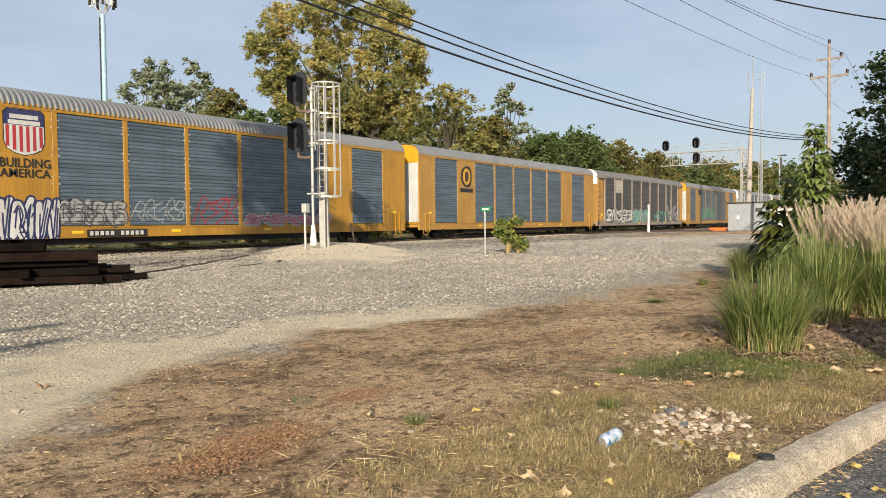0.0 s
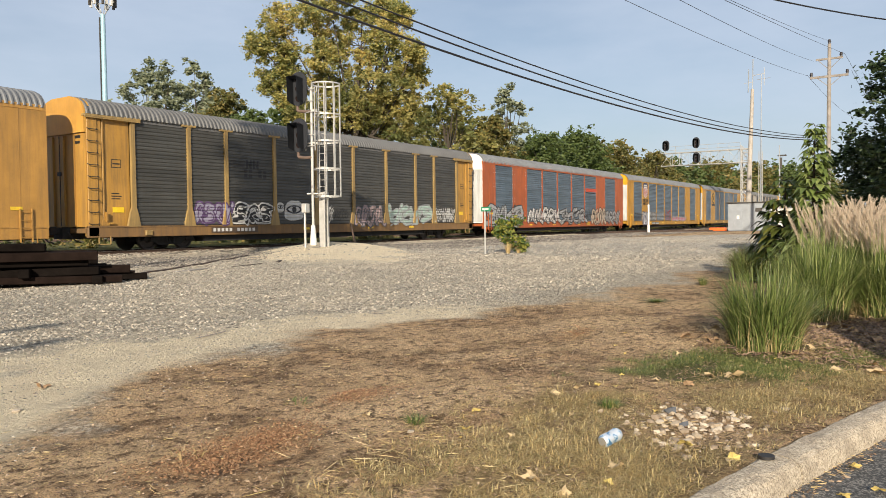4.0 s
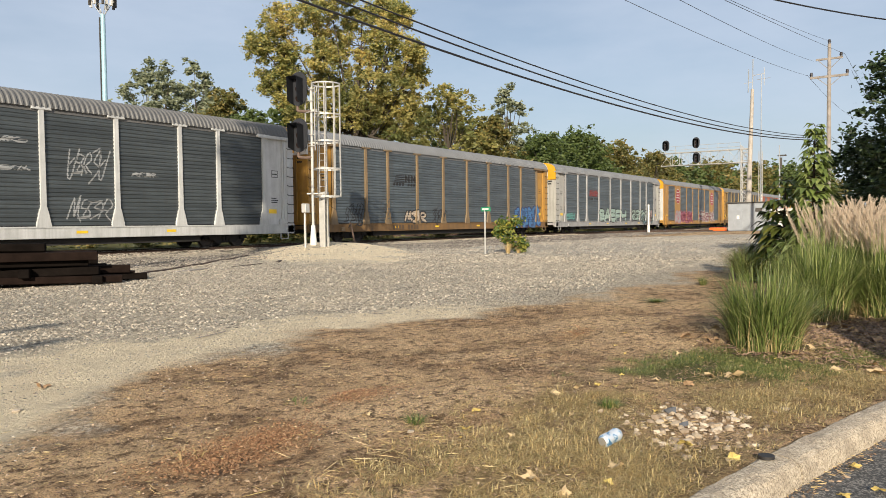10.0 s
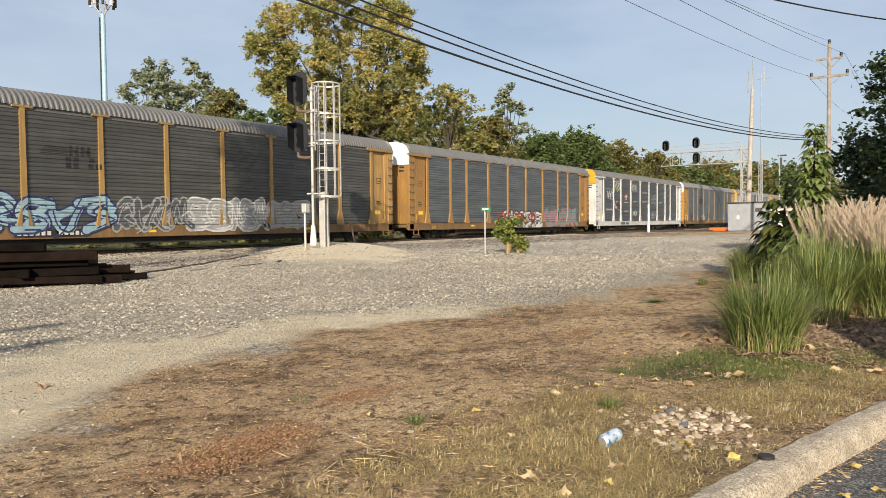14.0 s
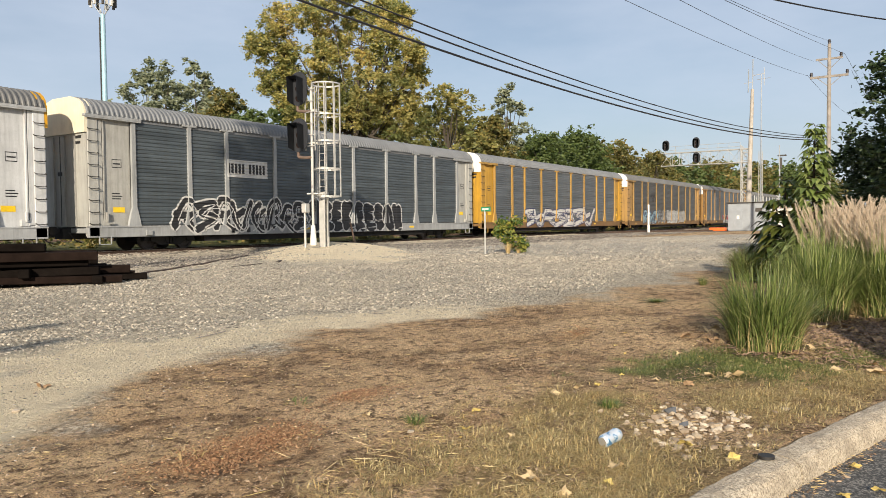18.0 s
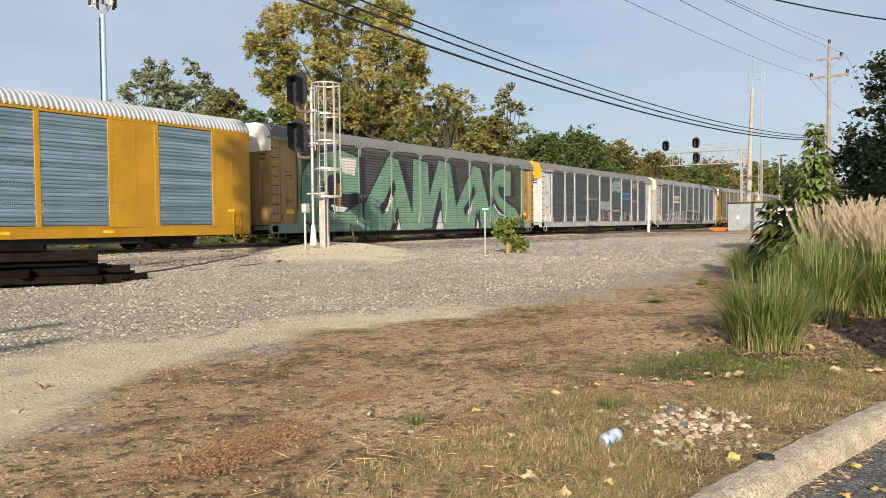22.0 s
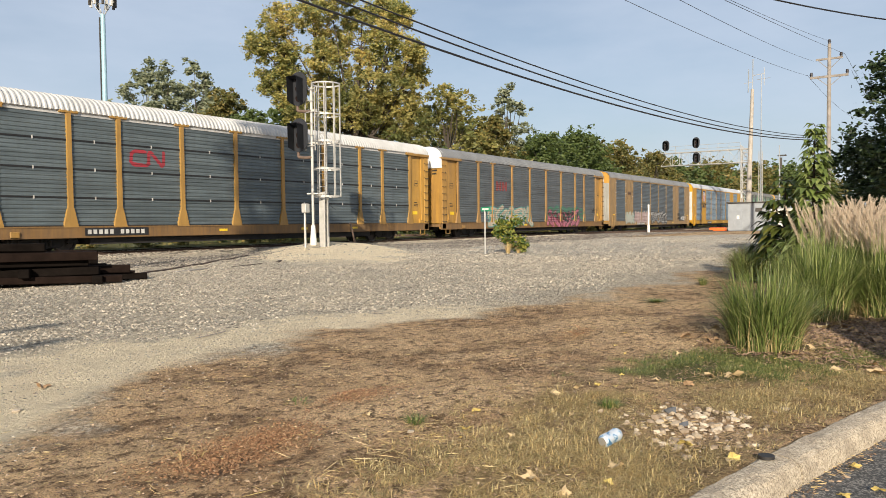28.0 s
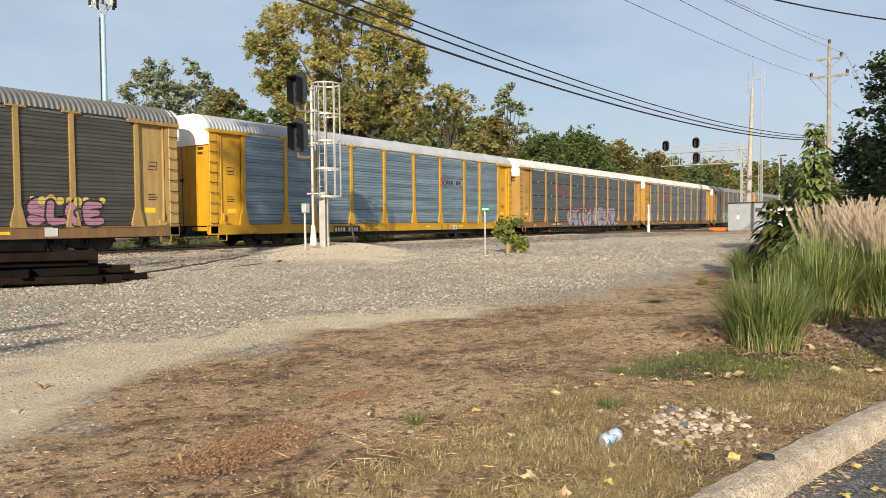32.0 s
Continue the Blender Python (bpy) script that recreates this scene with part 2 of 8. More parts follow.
def ground_material():
    m, nt, bsdf = shader("gravel and dirt")
    v = coords(nt, world_space=True)
    att = nt.nodes.new("ShaderNodeAttribute")
    att.attribute_name = "cover"
    sep = nt.nodes.new("ShaderNodeSeparateColor")
    nt.links.new(att.outputs["Color"], sep.inputs[0])
    cell = nt.nodes.new("ShaderNodeTexVoronoi")
    cell.inputs["Scale"].default_value = 34
    nt.links.new(v, cell.inputs["Vector"])
    cell2 = nt.nodes.new("ShaderNodeTexVoronoi")
    cell2.inputs["Scale"].default_value = 62
    nt.links.new(v, cell2.inputs["Vector"])
    big = noise_node(nt, v, 0.55, 6, 0.62)
    mid = noise_node(nt, v, 3.2, 5, 0.65)
    fine = noise_node(nt, v, 45, 5, 0.7)
    grit = noise_node(nt, v, 170, 3, 0.7)
    tone = nt.nodes.new("ShaderNodeSeparateColor")
    nt.links.new(cell.outputs["Color"], tone.inputs[0])
    tone2 = nt.nodes.new("ShaderNodeSeparateColor")
    nt.links.new(cell2.outputs["Color"], tone2.inputs[0])
    # shade between the stones, painted as dark cell borders
    gap_shade = ramp(nt, cell.outputs["Distance"], [(0.45, 0.0), (0.65, 0.55)])
    stone = ramp(nt, tone.outputs[0], [(0.0, (0.26, 0.222, 0.17)), (0.3, (0.6, 0.525, 0.405)), (0.65, (0.8, 0.71, 0.56)), (1.0, (0.94, 0.87, 0.74))])
    dust = noise_node(nt, v, 0.9, 5, 0.65, 0.6)
    clod = noise_node(nt, v, 11, 5, 0.7)
    stone = mix_nodes(nt, ramp(nt, tone2.outputs[0], [(0.2, 0.35), (0.5, 0.0)]), stone, (0.2, 0.17, 0.13))
    stone = mix_nodes(nt, gap_shade, stone, (0.09, 0.076, 0.058))
    gravel = mix_nodes(nt, ramp(nt, dust, [(0.45, 0.0), (0.7, 0.5)]), stone, (0.68, 0.585, 0.44))
    gravel = mix_nodes(nt, ramp(nt, fine, [(0.34, 0.7), (0.44, 0.0)]), gravel, (0.1, 0.084, 0.064))
    sandy = mix_nodes(nt, ramp(nt, fine, [(0.3, 0), (0.7, 1)]), (0.82, 0.69, 0.48), (0.98, 0.86, 0.64))
    sandy = mix_nodes(nt, ramp(nt, mid, [(0.35, 0.3), (0.6, 0)]), sandy, (0.58, 0.475, 0.33))
    sandy = mix_nodes(nt, ramp(nt, grit, [(0.32, 0.7), (0.4, 0)]), sandy, (0.3, 0.245, 0.175))
    crumb = noise_node(nt, v, 95, 4, 0.75)
    soil = mix_nodes(nt, ramp(nt, mid, [(0.42, 0), (0.56, 1)]), (0.14, 0.0826, 0.0428), (0.593, 0.389, 0.214))
    soil = mix_nodes(nt, ramp(nt, big, [(0.45, 0), (0.57, 0.9)]), soil, (0.707, 0.494, 0.286))
    soil = mix_nodes(nt, ramp(nt, dust, [(0.5, 0), (0.62, 0.75)]), soil, (0.832, 0.605, 0.361))
    soil = mix_nodes(nt, ramp(nt, clod, [(0.4, 0.9), (0.49, 0)]), soil, (0.104, 0.0605, 0.0319))
    soil = mix_nodes(nt, ramp(nt, fine, [(0.54, 0), (0.63, 0.65)]), soil, (0.832, 0.595, 0.361))
    soil = mix_nodes(nt, ramp(nt, crumb, [(0.38, 0.95), (0.46, 0)]), soil, (0.078, 0.048, 0.0269))
    soil = mix_nodes(nt, ramp(nt, grit, [(0.58, 0), (0.68, 0.5)]), soil, (0.749, 0.576, 0.37))
    dead = nt.nodes.new("ShaderNodeAttribute")
    dead.attribute_name = "dead_turf"
    thatch = mix_nodes(nt, ramp(nt, fine, [(0.35, 0), (0.65, 1)]), (0.13, 0.088, 0.045), (0.46, 0.335, 0.16))
    soil = mix_nodes(nt, ramp(nt, dead.outputs["Fac"], [(0.15, 0), (0.6, 0.85)]), soil, thatch)
    turf = mix_nodes(nt, ramp(nt, fine, [(0.3, 0), (0.7, 1)]), (0.055, 0.075, 0.02), (0.2, 0.17, 0.07))
    slate = mix_nodes(nt, ramp(nt, tone2.outputs[0], [(0.1, 0), (0.9, 1)]), (0.2, 0.2, 0.192), (0.56, 0.555, 0.525))

    def edge(channel, low=0.3, high=0.7):
        add = nt.nodes.new("ShaderNodeMath")
        add.operation = "ADD"
        sub = nt.nodes.new("ShaderNodeMath")
        sub.operation = "MULTIPLY_ADD"
        sub.inputs[1].default_value, sub.inputs[2].default_value = 0.7, -0.35
        nt.links.new(mid, sub.inputs[0])
        nt.links.new(channel, add.inputs[0])
        nt.links.new(sub.outputs[0], add.inputs[1])
        return ramp(nt, add.outputs[0], [(low, 0), (high, 1)])

    c = mix_nodes(nt, edge(sep.outputs[2], 0.15, 0.95), gravel, slate)
    c = mix_nodes(nt, edge(att.outputs["Alpha"]), c, sandy)
    c = mix_nodes(nt, edge(sep.outputs[0]), c, soil)
    c = mix_nodes(nt, edge(sep.outputs[1], 0.4, 0.7), c, turf)
    nt.links.new(c, bsdf.inputs["Base Color"])
    bsdf.inputs["Roughness"].default_value = 0.95
    bsdf.inputs["Specular IOR Level"].default_value = 0.2
    h = nt.nodes.new("ShaderNodeMath")
    h.operation = "ADD"
    nt.links.new(fine, h.inputs[0])
    nt.links.new(grit, h.inputs[1])
    h2 = nt.nodes.new("ShaderNodeMath")
    h2.operation = "MULTIPLY_ADD"
    h2.inputs[1].default_value = 1.5
    nt.links.new(clod, h2.inputs[0])
    nt.links.new(h.outputs[0], h2.inputs[2])
    h3 = nt.nodes.new("ShaderNodeMath")
    h3.operation = "MULTIPLY_ADD"
    h3.inputs[1].default_value = -0.9
    nt.links.new(cell.outputs["Distance"], h3.inputs[0])
    nt.links.new(h2.outputs[0], h3.inputs[2])
    bump(nt, bsdf, h3.outputs[0], 1.0, 0.045)
    return m


ground = place("ground", me, ground_material())
tagged(ground, "gravel lot turning to bare brown dirt and worn grass", "ground", kind="structure")

# asphalt of the parking lot, behind the kerb
def speckled(name, base, light, dark, scale):
    """Bound aggregate: small stones of several tones in a matrix, with stains."""
    m, nt, bsdf = shader(name)
    v = coords(nt, world_space=True)
    cell = nt.nodes.new("ShaderNodeTexVoronoi")
    cell.inputs["Scale"].default_value = scale
    nt.links.new(v, cell.inputs["Vector"])
    grey_ = nt.nodes.new("ShaderNodeRGBToBW")
    nt.links.new(cell.outputs["Color"], grey_.inputs[0])
    blot = noise_node(nt, v, 7, 6, 0.65)
    pit = noise_node(nt, v, 60, 4, 0.6)
    c = mix_nodes(nt, ramp(nt, grey_.outputs[0], [(0.55, 0), (0.7, 0.8)]), base, light)
    c = mix_nodes(nt, ramp(nt, grey_.outputs[0], [(0.25, 0.75), (0.36, 0)]), c, dark)
    c = mix_nodes(nt, ramp(nt, blot, [(0.4, 0), (0.68, 0.55)]), c, dark)
    c = mix_nodes(nt, ramp(nt, pit, [(0.3, 0.7), (0.42, 0)]), c, dark)
    nt.links.new(c, bsdf.inputs["Base Color"])
    bsdf.inputs["Roughness"].default_value = 0.95
    bump(nt, bsdf, pit, 0.9, 0.012)
    return m


asphalt_mat = speckled("asphalt", (0.07, 0.068, 0.066), (0.26, 0.245, 0.22), (0.03, 0.03, 0.03), 110)
lx = np.concatenate([[-14, -6, -3], np.arange(0, 7, 0.25), [8, 10, 14, 20, 30]])
vs, fs = [], []
for i, x in enumerate(lx):
    k = float(kerb_y(x)) - 0.08
    for j, d in enumerate((0, 0.3, 0.8, 2, 6, 20)):
        vs.append((x, k - d, -0.088 - 0.004 * j * (j < 3)))
    if i:
        for j in range(5):
            a = (i - 1) * 6 + j
            fs.append((a, a + 1, a + 7, a + 6))
lot = place("pavement", mesh_of("pavement", vs, fs), asphalt_mat)
tagged(lot, "dark grey worn asphalt of a parking lot", "pavement", kind="structure")

# concrete kerb in cast lengths
concrete = speckled("kerb concrete", (0.43, 0.362, 0.268), (0.58, 0.5, 0.385), (0.17, 0.135, 0.095), 150)
kerb = empty("kerb", (0, 0, 0), label="weathered pale concrete kerb along the planting bed", category="kerb", kind="structure")
KX = [-3, -0.6, 1.75, 3.62, 5.6, 7.6, 9.6, 12]
for a, b in zip(KX, KX[1:]):
    bm = bmesh.new()
    n = 36
    rows = []
    prof = [(-0.002, -0.2), (-0.002, 0.010), (-0.016, 0.020), (-0.07, 0.022), (-0.112, 0.014), (-0.135, 0.0), (-0.15, -0.03), (-0.158, -0.075), (-0.162, -0.2)]
    for i in range(n + 1):
        x = a + 0.006 + (b - a - 0.012) * i / n
        y = float(kerb_y(x))
        rows.append([bm.verts.new((x + 0.25 * d, y + d + 0.010 * (vnoise(x * 3, j * 1.3, 0.2) - 0.5), h + 0.008 * (float(vnoise(x + j, y, 0.09)) - 0.5))) for j, (d, h) in enumerate(prof)])
    for r, s in zip(rows, rows[1:]):
        for j in range(len(prof) - 1):
            bm.faces.new((r[j], s[j], s[j + 1], r[j + 1]))
    bm.faces.new(rows[0])
    bm.faces.new(rows[-1][::-1])
    bmesh.ops.recalc_face_normals(bm, faces=bm.faces)
    part("kerb_stone", bm, concrete, kerb)

# ---------------------------------------------------------------- tracks
# bed colour set dark to deepen the shade under the cars
ballast_mat = plain("ballast stone", (0.13, 0.11, 0.092), 0.95, vary=0.5, scale=6, fine=30, relief=1.0, world_space=True)
rust = plain("rusty rail steel", (0.075, 0.046, 0.032), 0.75, 0.2, vary=0.4, scale=3, fine=30, relief=0.3)
bright = plain("polished rail head", (0.45, 0.44, 0.42), 0.3, 0.9, vary=0.1)
tie_mat = plain("old creosoted wood", (0.085, 0.065, 0.05), 0.9, vary=0.4, scale=6, fine=50, relief=0.6)


def rail_profile():
    return [(-0.07, -0.17), (0.07, -0.17), (0.07, -0.155), (0.012, -0.14), (0.012, -0.045), (0.036, -0.035), (0.036, -0.004), (0.03, 0.0), (-0.03, 0.0), (-0.036, -0.004), (-0.036, -0.035), (-0.012, -0.045), (-0.012, -0.14), (-0.07, -0.155)]


def extrude_x(bm, prof, x0, x1, dy=0.0, dz=0.0):
    a = [bm.verts.new((x0, y + dy, z + dz)) for y, z in prof]
    b = [bm.verts.new((x1, y + dy, z + dz)) for y, z in prof]
    n = len(prof)
    for i in range(n):
        bm.faces.new((a[i], a[(i + 1) % n], b[(i + 1) % n], b[i]))
    bm.faces.new(a[::-1])
    bm.faces.new(b)


def track(name, m, length, ties, label, top):
    """A straight line of track along local x: bed, sleepers, two rails."""
    thing = empty(name, label=label, category="railway track", kind="structure")
    thing.matrix_basis = m
    bm = bmesh.new()
    extrude_x(bm, [(-3.4, -0.6), (-3.3, -0.25), (-1.75, -0.16), (1.75, -0.16), (3.3, -0.25), (3.4, -0.6)], -length, length, 0, top)
    part("ballast_bed", bm, ballast_mat, thing, "grey and tan crushed stone")
    for y in (-0.755, 0.755):
        bm = bmesh.new()
        extrude_x(bm, rail_profile(), -length, length, y, top)
        part("rail", bm, rust, thing)
        part("rail_head", boxes((-length, length, y - 0.028, y + 0.028, top, top + 0.003)), bright, thing, "polished running surface")
    tie = bm_mesh("sleeper", boxes((-0.115, 0.115, -1.3, 1.3, -0.18, -0.02), bevel=0.01))
    for i in range(ties[2]):
        place("sleeper", tie, tie_mat, thing, (ties[0] + (ties[1] - ties[0]) * i / ties[2], random.uniform(-0.05, 0.05), top - 0.145))
    return thing


main = track("main_track", pose(0, TRACK_Y, 0), 900, (0, 90, 165), "straight railway track on stone ballast", RAIL)
cross = track("crossing_track", pose(68.5, 27.57, 0, 0, 0, -37.9), 150, (-20, 40, 100), "second railway track crossing at an angle", RAIL + 0.004)

# loose ballast stones along the near shoulder, and gravel over the lot: real stones
def stones(name, xs, ys, zs, sizes, material, label, seed=1):
    """Many small uneven stones in one mesh."""
    rng = np.random.default_rng(seed)
    base = np.array([(1, 0, 0), (0.5, 0.86, 0), (-0.5, 0.86, 0), (-1, 0, 0), (-0.5, -0.86, 0), (0.5, -0.86, 0), (0.35, 0.15, 0.55), (-0.4, -0.1, 0.5)], float)
    tris = np.array([(0, 1, 6), (1, 2, 6), (2, 7, 6), (2, 3, 7), (3, 4, 7), (4, 5, 7), (5, 6, 7), (5, 0, 6)])
    n = len(xs)
    v = base[None] * rng.uniform(0.6, 1.25, (n, 8, 3))
    a = rng.uniform(0, 2 * np.pi, n)
    tilt = rng.uniform(-0.5, 0.5, n)
    x = v[:, :, 0] * np.cos(tilt)[:, None] - v[:, :, 2] * np.sin(tilt)[:, None]
    z = v[:, :, 0] * np.sin(tilt)[:, None] + v[:, :, 2] * np.cos(tilt)[:, None]
    y = v[:, :, 1] * rng.uniform(0.6, 1, n)[:, None]
    s = np.asarray(sizes)[:, None]
    X = (x * np.cos(a)[:, None] - y * np.sin(a)[:, None]) * s + np.asarray(xs)[:, None]
    Y = (x * np.sin(a)[:, None] + y * np.cos(a)[:, None]) * s + np.asarray(ys)[:, None]
    Z = z * s + np.asarray(zs)[:, None]
    f = (tris[None] + (np.arange(n) * 8)[:, None, None]).reshape(-1, 3)
    ob = place(name, mesh_of(name, np.stack([X, Y, Z], -1).reshape(-1, 3), f), material)
    return tagged(ob, label, "gravel", kind="stuff")


def island_material(name, colors, rough=0.9):
    m, nt, bsdf = shader(name)
    geo = nt.nodes.new("ShaderNodeNewGeometry")
    n = len(colors)
    col = ramp(nt, geo.outputs["Random Per Island"], [((i + 0.5) / n, c) for i, c in enumerate(colors)])
    grain = noise_node(nt, coords(nt, world_space=True), 60, 4)
    col = mix_nodes(nt, ramp(nt, grain, [(0.4, 0.0), (0.75, 0.4)]), col, tuple(c * 0.5 for c in colors[0]))
    nt.links.new(col, bsdf.inputs["Base Color"])
    bsdf.inputs["Roughness"].default_value = rough
    return m


stone_mat = island_material("loose stone", [(0.08, 0.07, 0.058), (0.37, 0.322, 0.255), (0.46, 0.405, 0.32), (0.2, 0.174, 0.14), (0.54, 0.48, 0.385), (0.42, 0.36, 0.275), (0.3, 0.258, 0.2), (0.12, 0.103, 0.085), (0.48, 0.42, 0.33)])
rng = np.random.default_rng(3)


def scatter(n, x0, x1, y0, y1, keep, seed):
    r = np.random.default_rng(seed)
    x, y = r.uniform(x0, x1, n), r.uniform(y0, y1, n)
    k = keep(x, y, r)
    return x[k], y[k]


def on_gravel(x, y, r):
    d, l, g, s = zones(x, y)
    return (r.random(len(x)) < (1 - d) * (1 - s) ** 2 * (1 - 0.3 * g) * (0.2 + 1.5 * vnoise(x, y, 1.3) * (0.4 + vnoise(x + 3, y, 4.0))) * smooth_step(0.5, 1.5, y - dirt_edge(x))) & (np.abs(y - TRACK_Y) > 3.5)


def nearer(far):
    """Gravel that thins out with distance from the lot's corner."""
    return lambda x, y, r: on_gravel(x, y, r) & (r.random(len(x)) < np.clip((far / np.hypot(x, y)) ** 1.6, 0, 1))


x, y = scatter(300000, 1.5, 22, 4.2, 19, nearer(8.5), 1)
stones("gravel", x, y, ground_z(x, y) - 0.004, (0.0065 + 0.02 * rng.random(len(x)) ** 2.2) * (0.8 + 0.035 * np.hypot(x, y)), stone_mat, "loose pale grey and tan gravel stones")
x, y = scatter(34000, 18, 50, 4.5, 19, on_gravel, 6)
stones("gravel", x, y, ground_z(x, y) - 0.004, 0.018 + 0.035 * rng.random(len(x)) ** 2, stone_mat, "loose grey gravel stones of the lot", 6)
x, y = scatter(26000, 7, 45, 17.5, 24.5, on_gravel, 2)
ballast_stone = island_material("ballast stones", [(0.05, 0.043, 0.037), (0.16, 0.14, 0.115), (0.09, 0.078, 0.066), (0.4, 0.36, 0.3), (0.12, 0.1, 0.085)])
stones("gravel", x, y, ground_z(x, y), 0.02 + 0.035 * rng.random(len(x)), ballast_stone, "coarse ballast stones beside the track", 2)
x, y = scatter(9000, 6, 60, 24.3, 26.4, lambda x, y, r: r.random(len(x)) < 0.9, 4)
stones("gravel", x, y, RAIL - 0.21 + (y - 24.3) * 0.055, 0.03 + 0.035 * rng.random(len(x)), stone_mat, "crushed stone of the track shoulder", 4)
x, y = scatter(14000, 36, 100, 18.5, 25, lambda x, y, r: r.random(len(x)) < smooth_step(18.3, 21, y) * smooth_step(36, 44, x), 5)
stones("gravel", x, y, ground_z(x, y), 0.05 + 0.06 * rng.random(len(x)), ballast_stone, "dark brown ballast beside the crossing tracks", 5)

# ---------------------------------------------------------------- the train
SPEED = 16.2956
LENGTH = 28.55
HALF = 13.55


def train_shift(t):
    """How far the whole train has gone at t seconds."""
    return SPEED * t + 1.64829361e-04 * t ** 3 + 4.77451940e-03 * t ** 2 - 1.52567272e-01 * t + 7.90337070


YELLOW, OLD_YELLOW, TAN, ORANGE = (0.56, 0.285, 0.008), (0.48, 0.25, 0.045), (0.37, 0.23, 0.09), (0.47, 0.105, 0.022)
SILVER, WHITE = (0.46, 0.45, 0.43), (0.72, 0.71, 0.68)
paints = {}


def paint(color, amount=0.45, rough=0.5, metal=0.0, holes=False):
    key = (color, amount, rough, metal, holes)
    if key not in paints:
        paints[key] = weathered("painted steel", color, amount=amount, rough=rough, metal=metal, holes=holes)
    return paints[key]


under_mat = plain("dark underframe steel", (0.02, 0.018, 0.017), 0.85, vary=0.4, scale=2, fine=30)
wheel_mat = plain("worn wheel steel", (0.07, 0.06, 0.055), 0.6, 0.5, vary=0.3)
black_mat = plain("black paint", (0.012, 0.012, 0.013), 0.6, vary=0.3)
shared = {}


def cached(key, build):
    if key not in shared:
        shared[key] = build()
    return shared[key]


def panel_mesh(width):
    """A bay of horizontally ribbed steel sheet, 4 m high, with rounded ribs and a turned-in edge."""
    def build():
        prof = []
        pitch = 0.145
        n = int(4.0 / pitch)   # 27 ribs
        for i in range(n):
            b = i * 4.0 / n
            p = 4.0 / n
            prof += [(b, 0.0), (b + p * 0.16, -0.022), (b + p * 0.62, -0.022), (b + p * 0.8, 0.0)]
        prof.append((4.0, 0.0))
        vs, fs = [], []
        for x in (-width / 2, width / 2):
            vs += [(x, y, z) for z, y in prof]
        m = len(prof)
        for i in range(m - 1):
            fs.append((i, m + i, m + i + 1, i + 1))
        return mesh_of("side_panel", vs, fs)
    return cached(("panel", width), build)


def roof_mesh():
    """Cross-ribbed roof, arched over the shoulders and flat on top."""
    def build():
        prof = [(-1.53, 5.13), (-1.50, 5.26), (-1.42, 5.42), (-1.28, 5.57), (-1.08, 5.69), (-0.8, 5.77), (-0.4, 5.81), (0, 5.82)]
        prof = prof + [(-y, z) for y, z in prof[-2::-1]]
        nrm = []
        for i in range(len(prof)):
            a, b = prof[max(0, i - 1)], prof[min(len(prof) - 1, i + 1)]
            d = Vector((-(b[1] - a[1]), b[0] - a[0])).normalized()
            nrm.append(d)
        vs, fs = [], []
        step, lift = 0.2, 0.036
        xs = []
        n = int(2 * HALF / step)
        for i in range(n):
            x = -HALF + i * 2 * HALF / n
            p = 2 * HALF / n
            xs += [(x, 0), (x + p * 0.2, 1), (x + p * 0.5, 1), (x + p * 0.7, 0)]
        xs.append((HALF, 0))
        for x, u in xs:
            for (y, z), d in zip(prof, nrm):
                vs.append((x, y + d.x * lift * u, z + d.y * lift * u))
        m = len(prof)
        for i in range(len(xs) - 1):
            for j in range(m - 1):
                a = i * m + j
                fs.append((a, a + m, a + m + 1, a + 1))
        return mesh_of("roof", vs, fs)
    return cached("roof", build)


def profile_plate(x0, x1, inset=0.0):
    """A slab with the outline of the car's end."""
    bm = bmesh.new()
    prof = [(-1.49, 0.95), (-1.49, 5.15), (-1.40, 5.40), (-1.26, 5.55), (-1.05, 5.67), (-0.6, 5.77), (0.6, 5.77), (1.05, 5.67), (1.26, 5.55), (1.40, 5.40), (1.49, 5.15), (1.49, 0.95)]
    extrude_x(bm, [(y * (1 - inset), z) for y, z in prof], x0, x1)
    bmesh.ops.recalc_face_normals(bm, faces=bm.faces)
    return bm


def wheel_mesh():
    def build():
        bm = bmesh.new()
        prof = [(0.0, -0.08), (0.12, -0.08), (0.14, -0.04), (0.33, -0.02), (0.35, -0.065), (0.415, -0.065), (0.42, 0.04), (0.45, 0.05), (0.45, 0.075), (0.33, 0.07), (0.12, 0.08), (0.0, 0.08)]
        n = 24
        rings = [[bm.verts.new((r * math.cos(2 * math.pi * k / n), y, r * math.sin(2 * math.pi * k / n))) for k in range(n)] if r > 0 else None for r, y in prof]
        for (r0, r1) in zip(rings[1:-1], rings[2:-1]):
            for k in range(n):
                bm.faces.new((r0[k], r0[(k + 1) % n], r1[(k + 1) % n], r1[k]))
        bm.faces.new(rings[1])
        bm.faces.new(rings[-2][::-1])
        bmesh.ops.recalc_face_normals(bm, faces=bm.faces)
        return bm_mesh("wheel", bm)
    return cached("wheel", build)


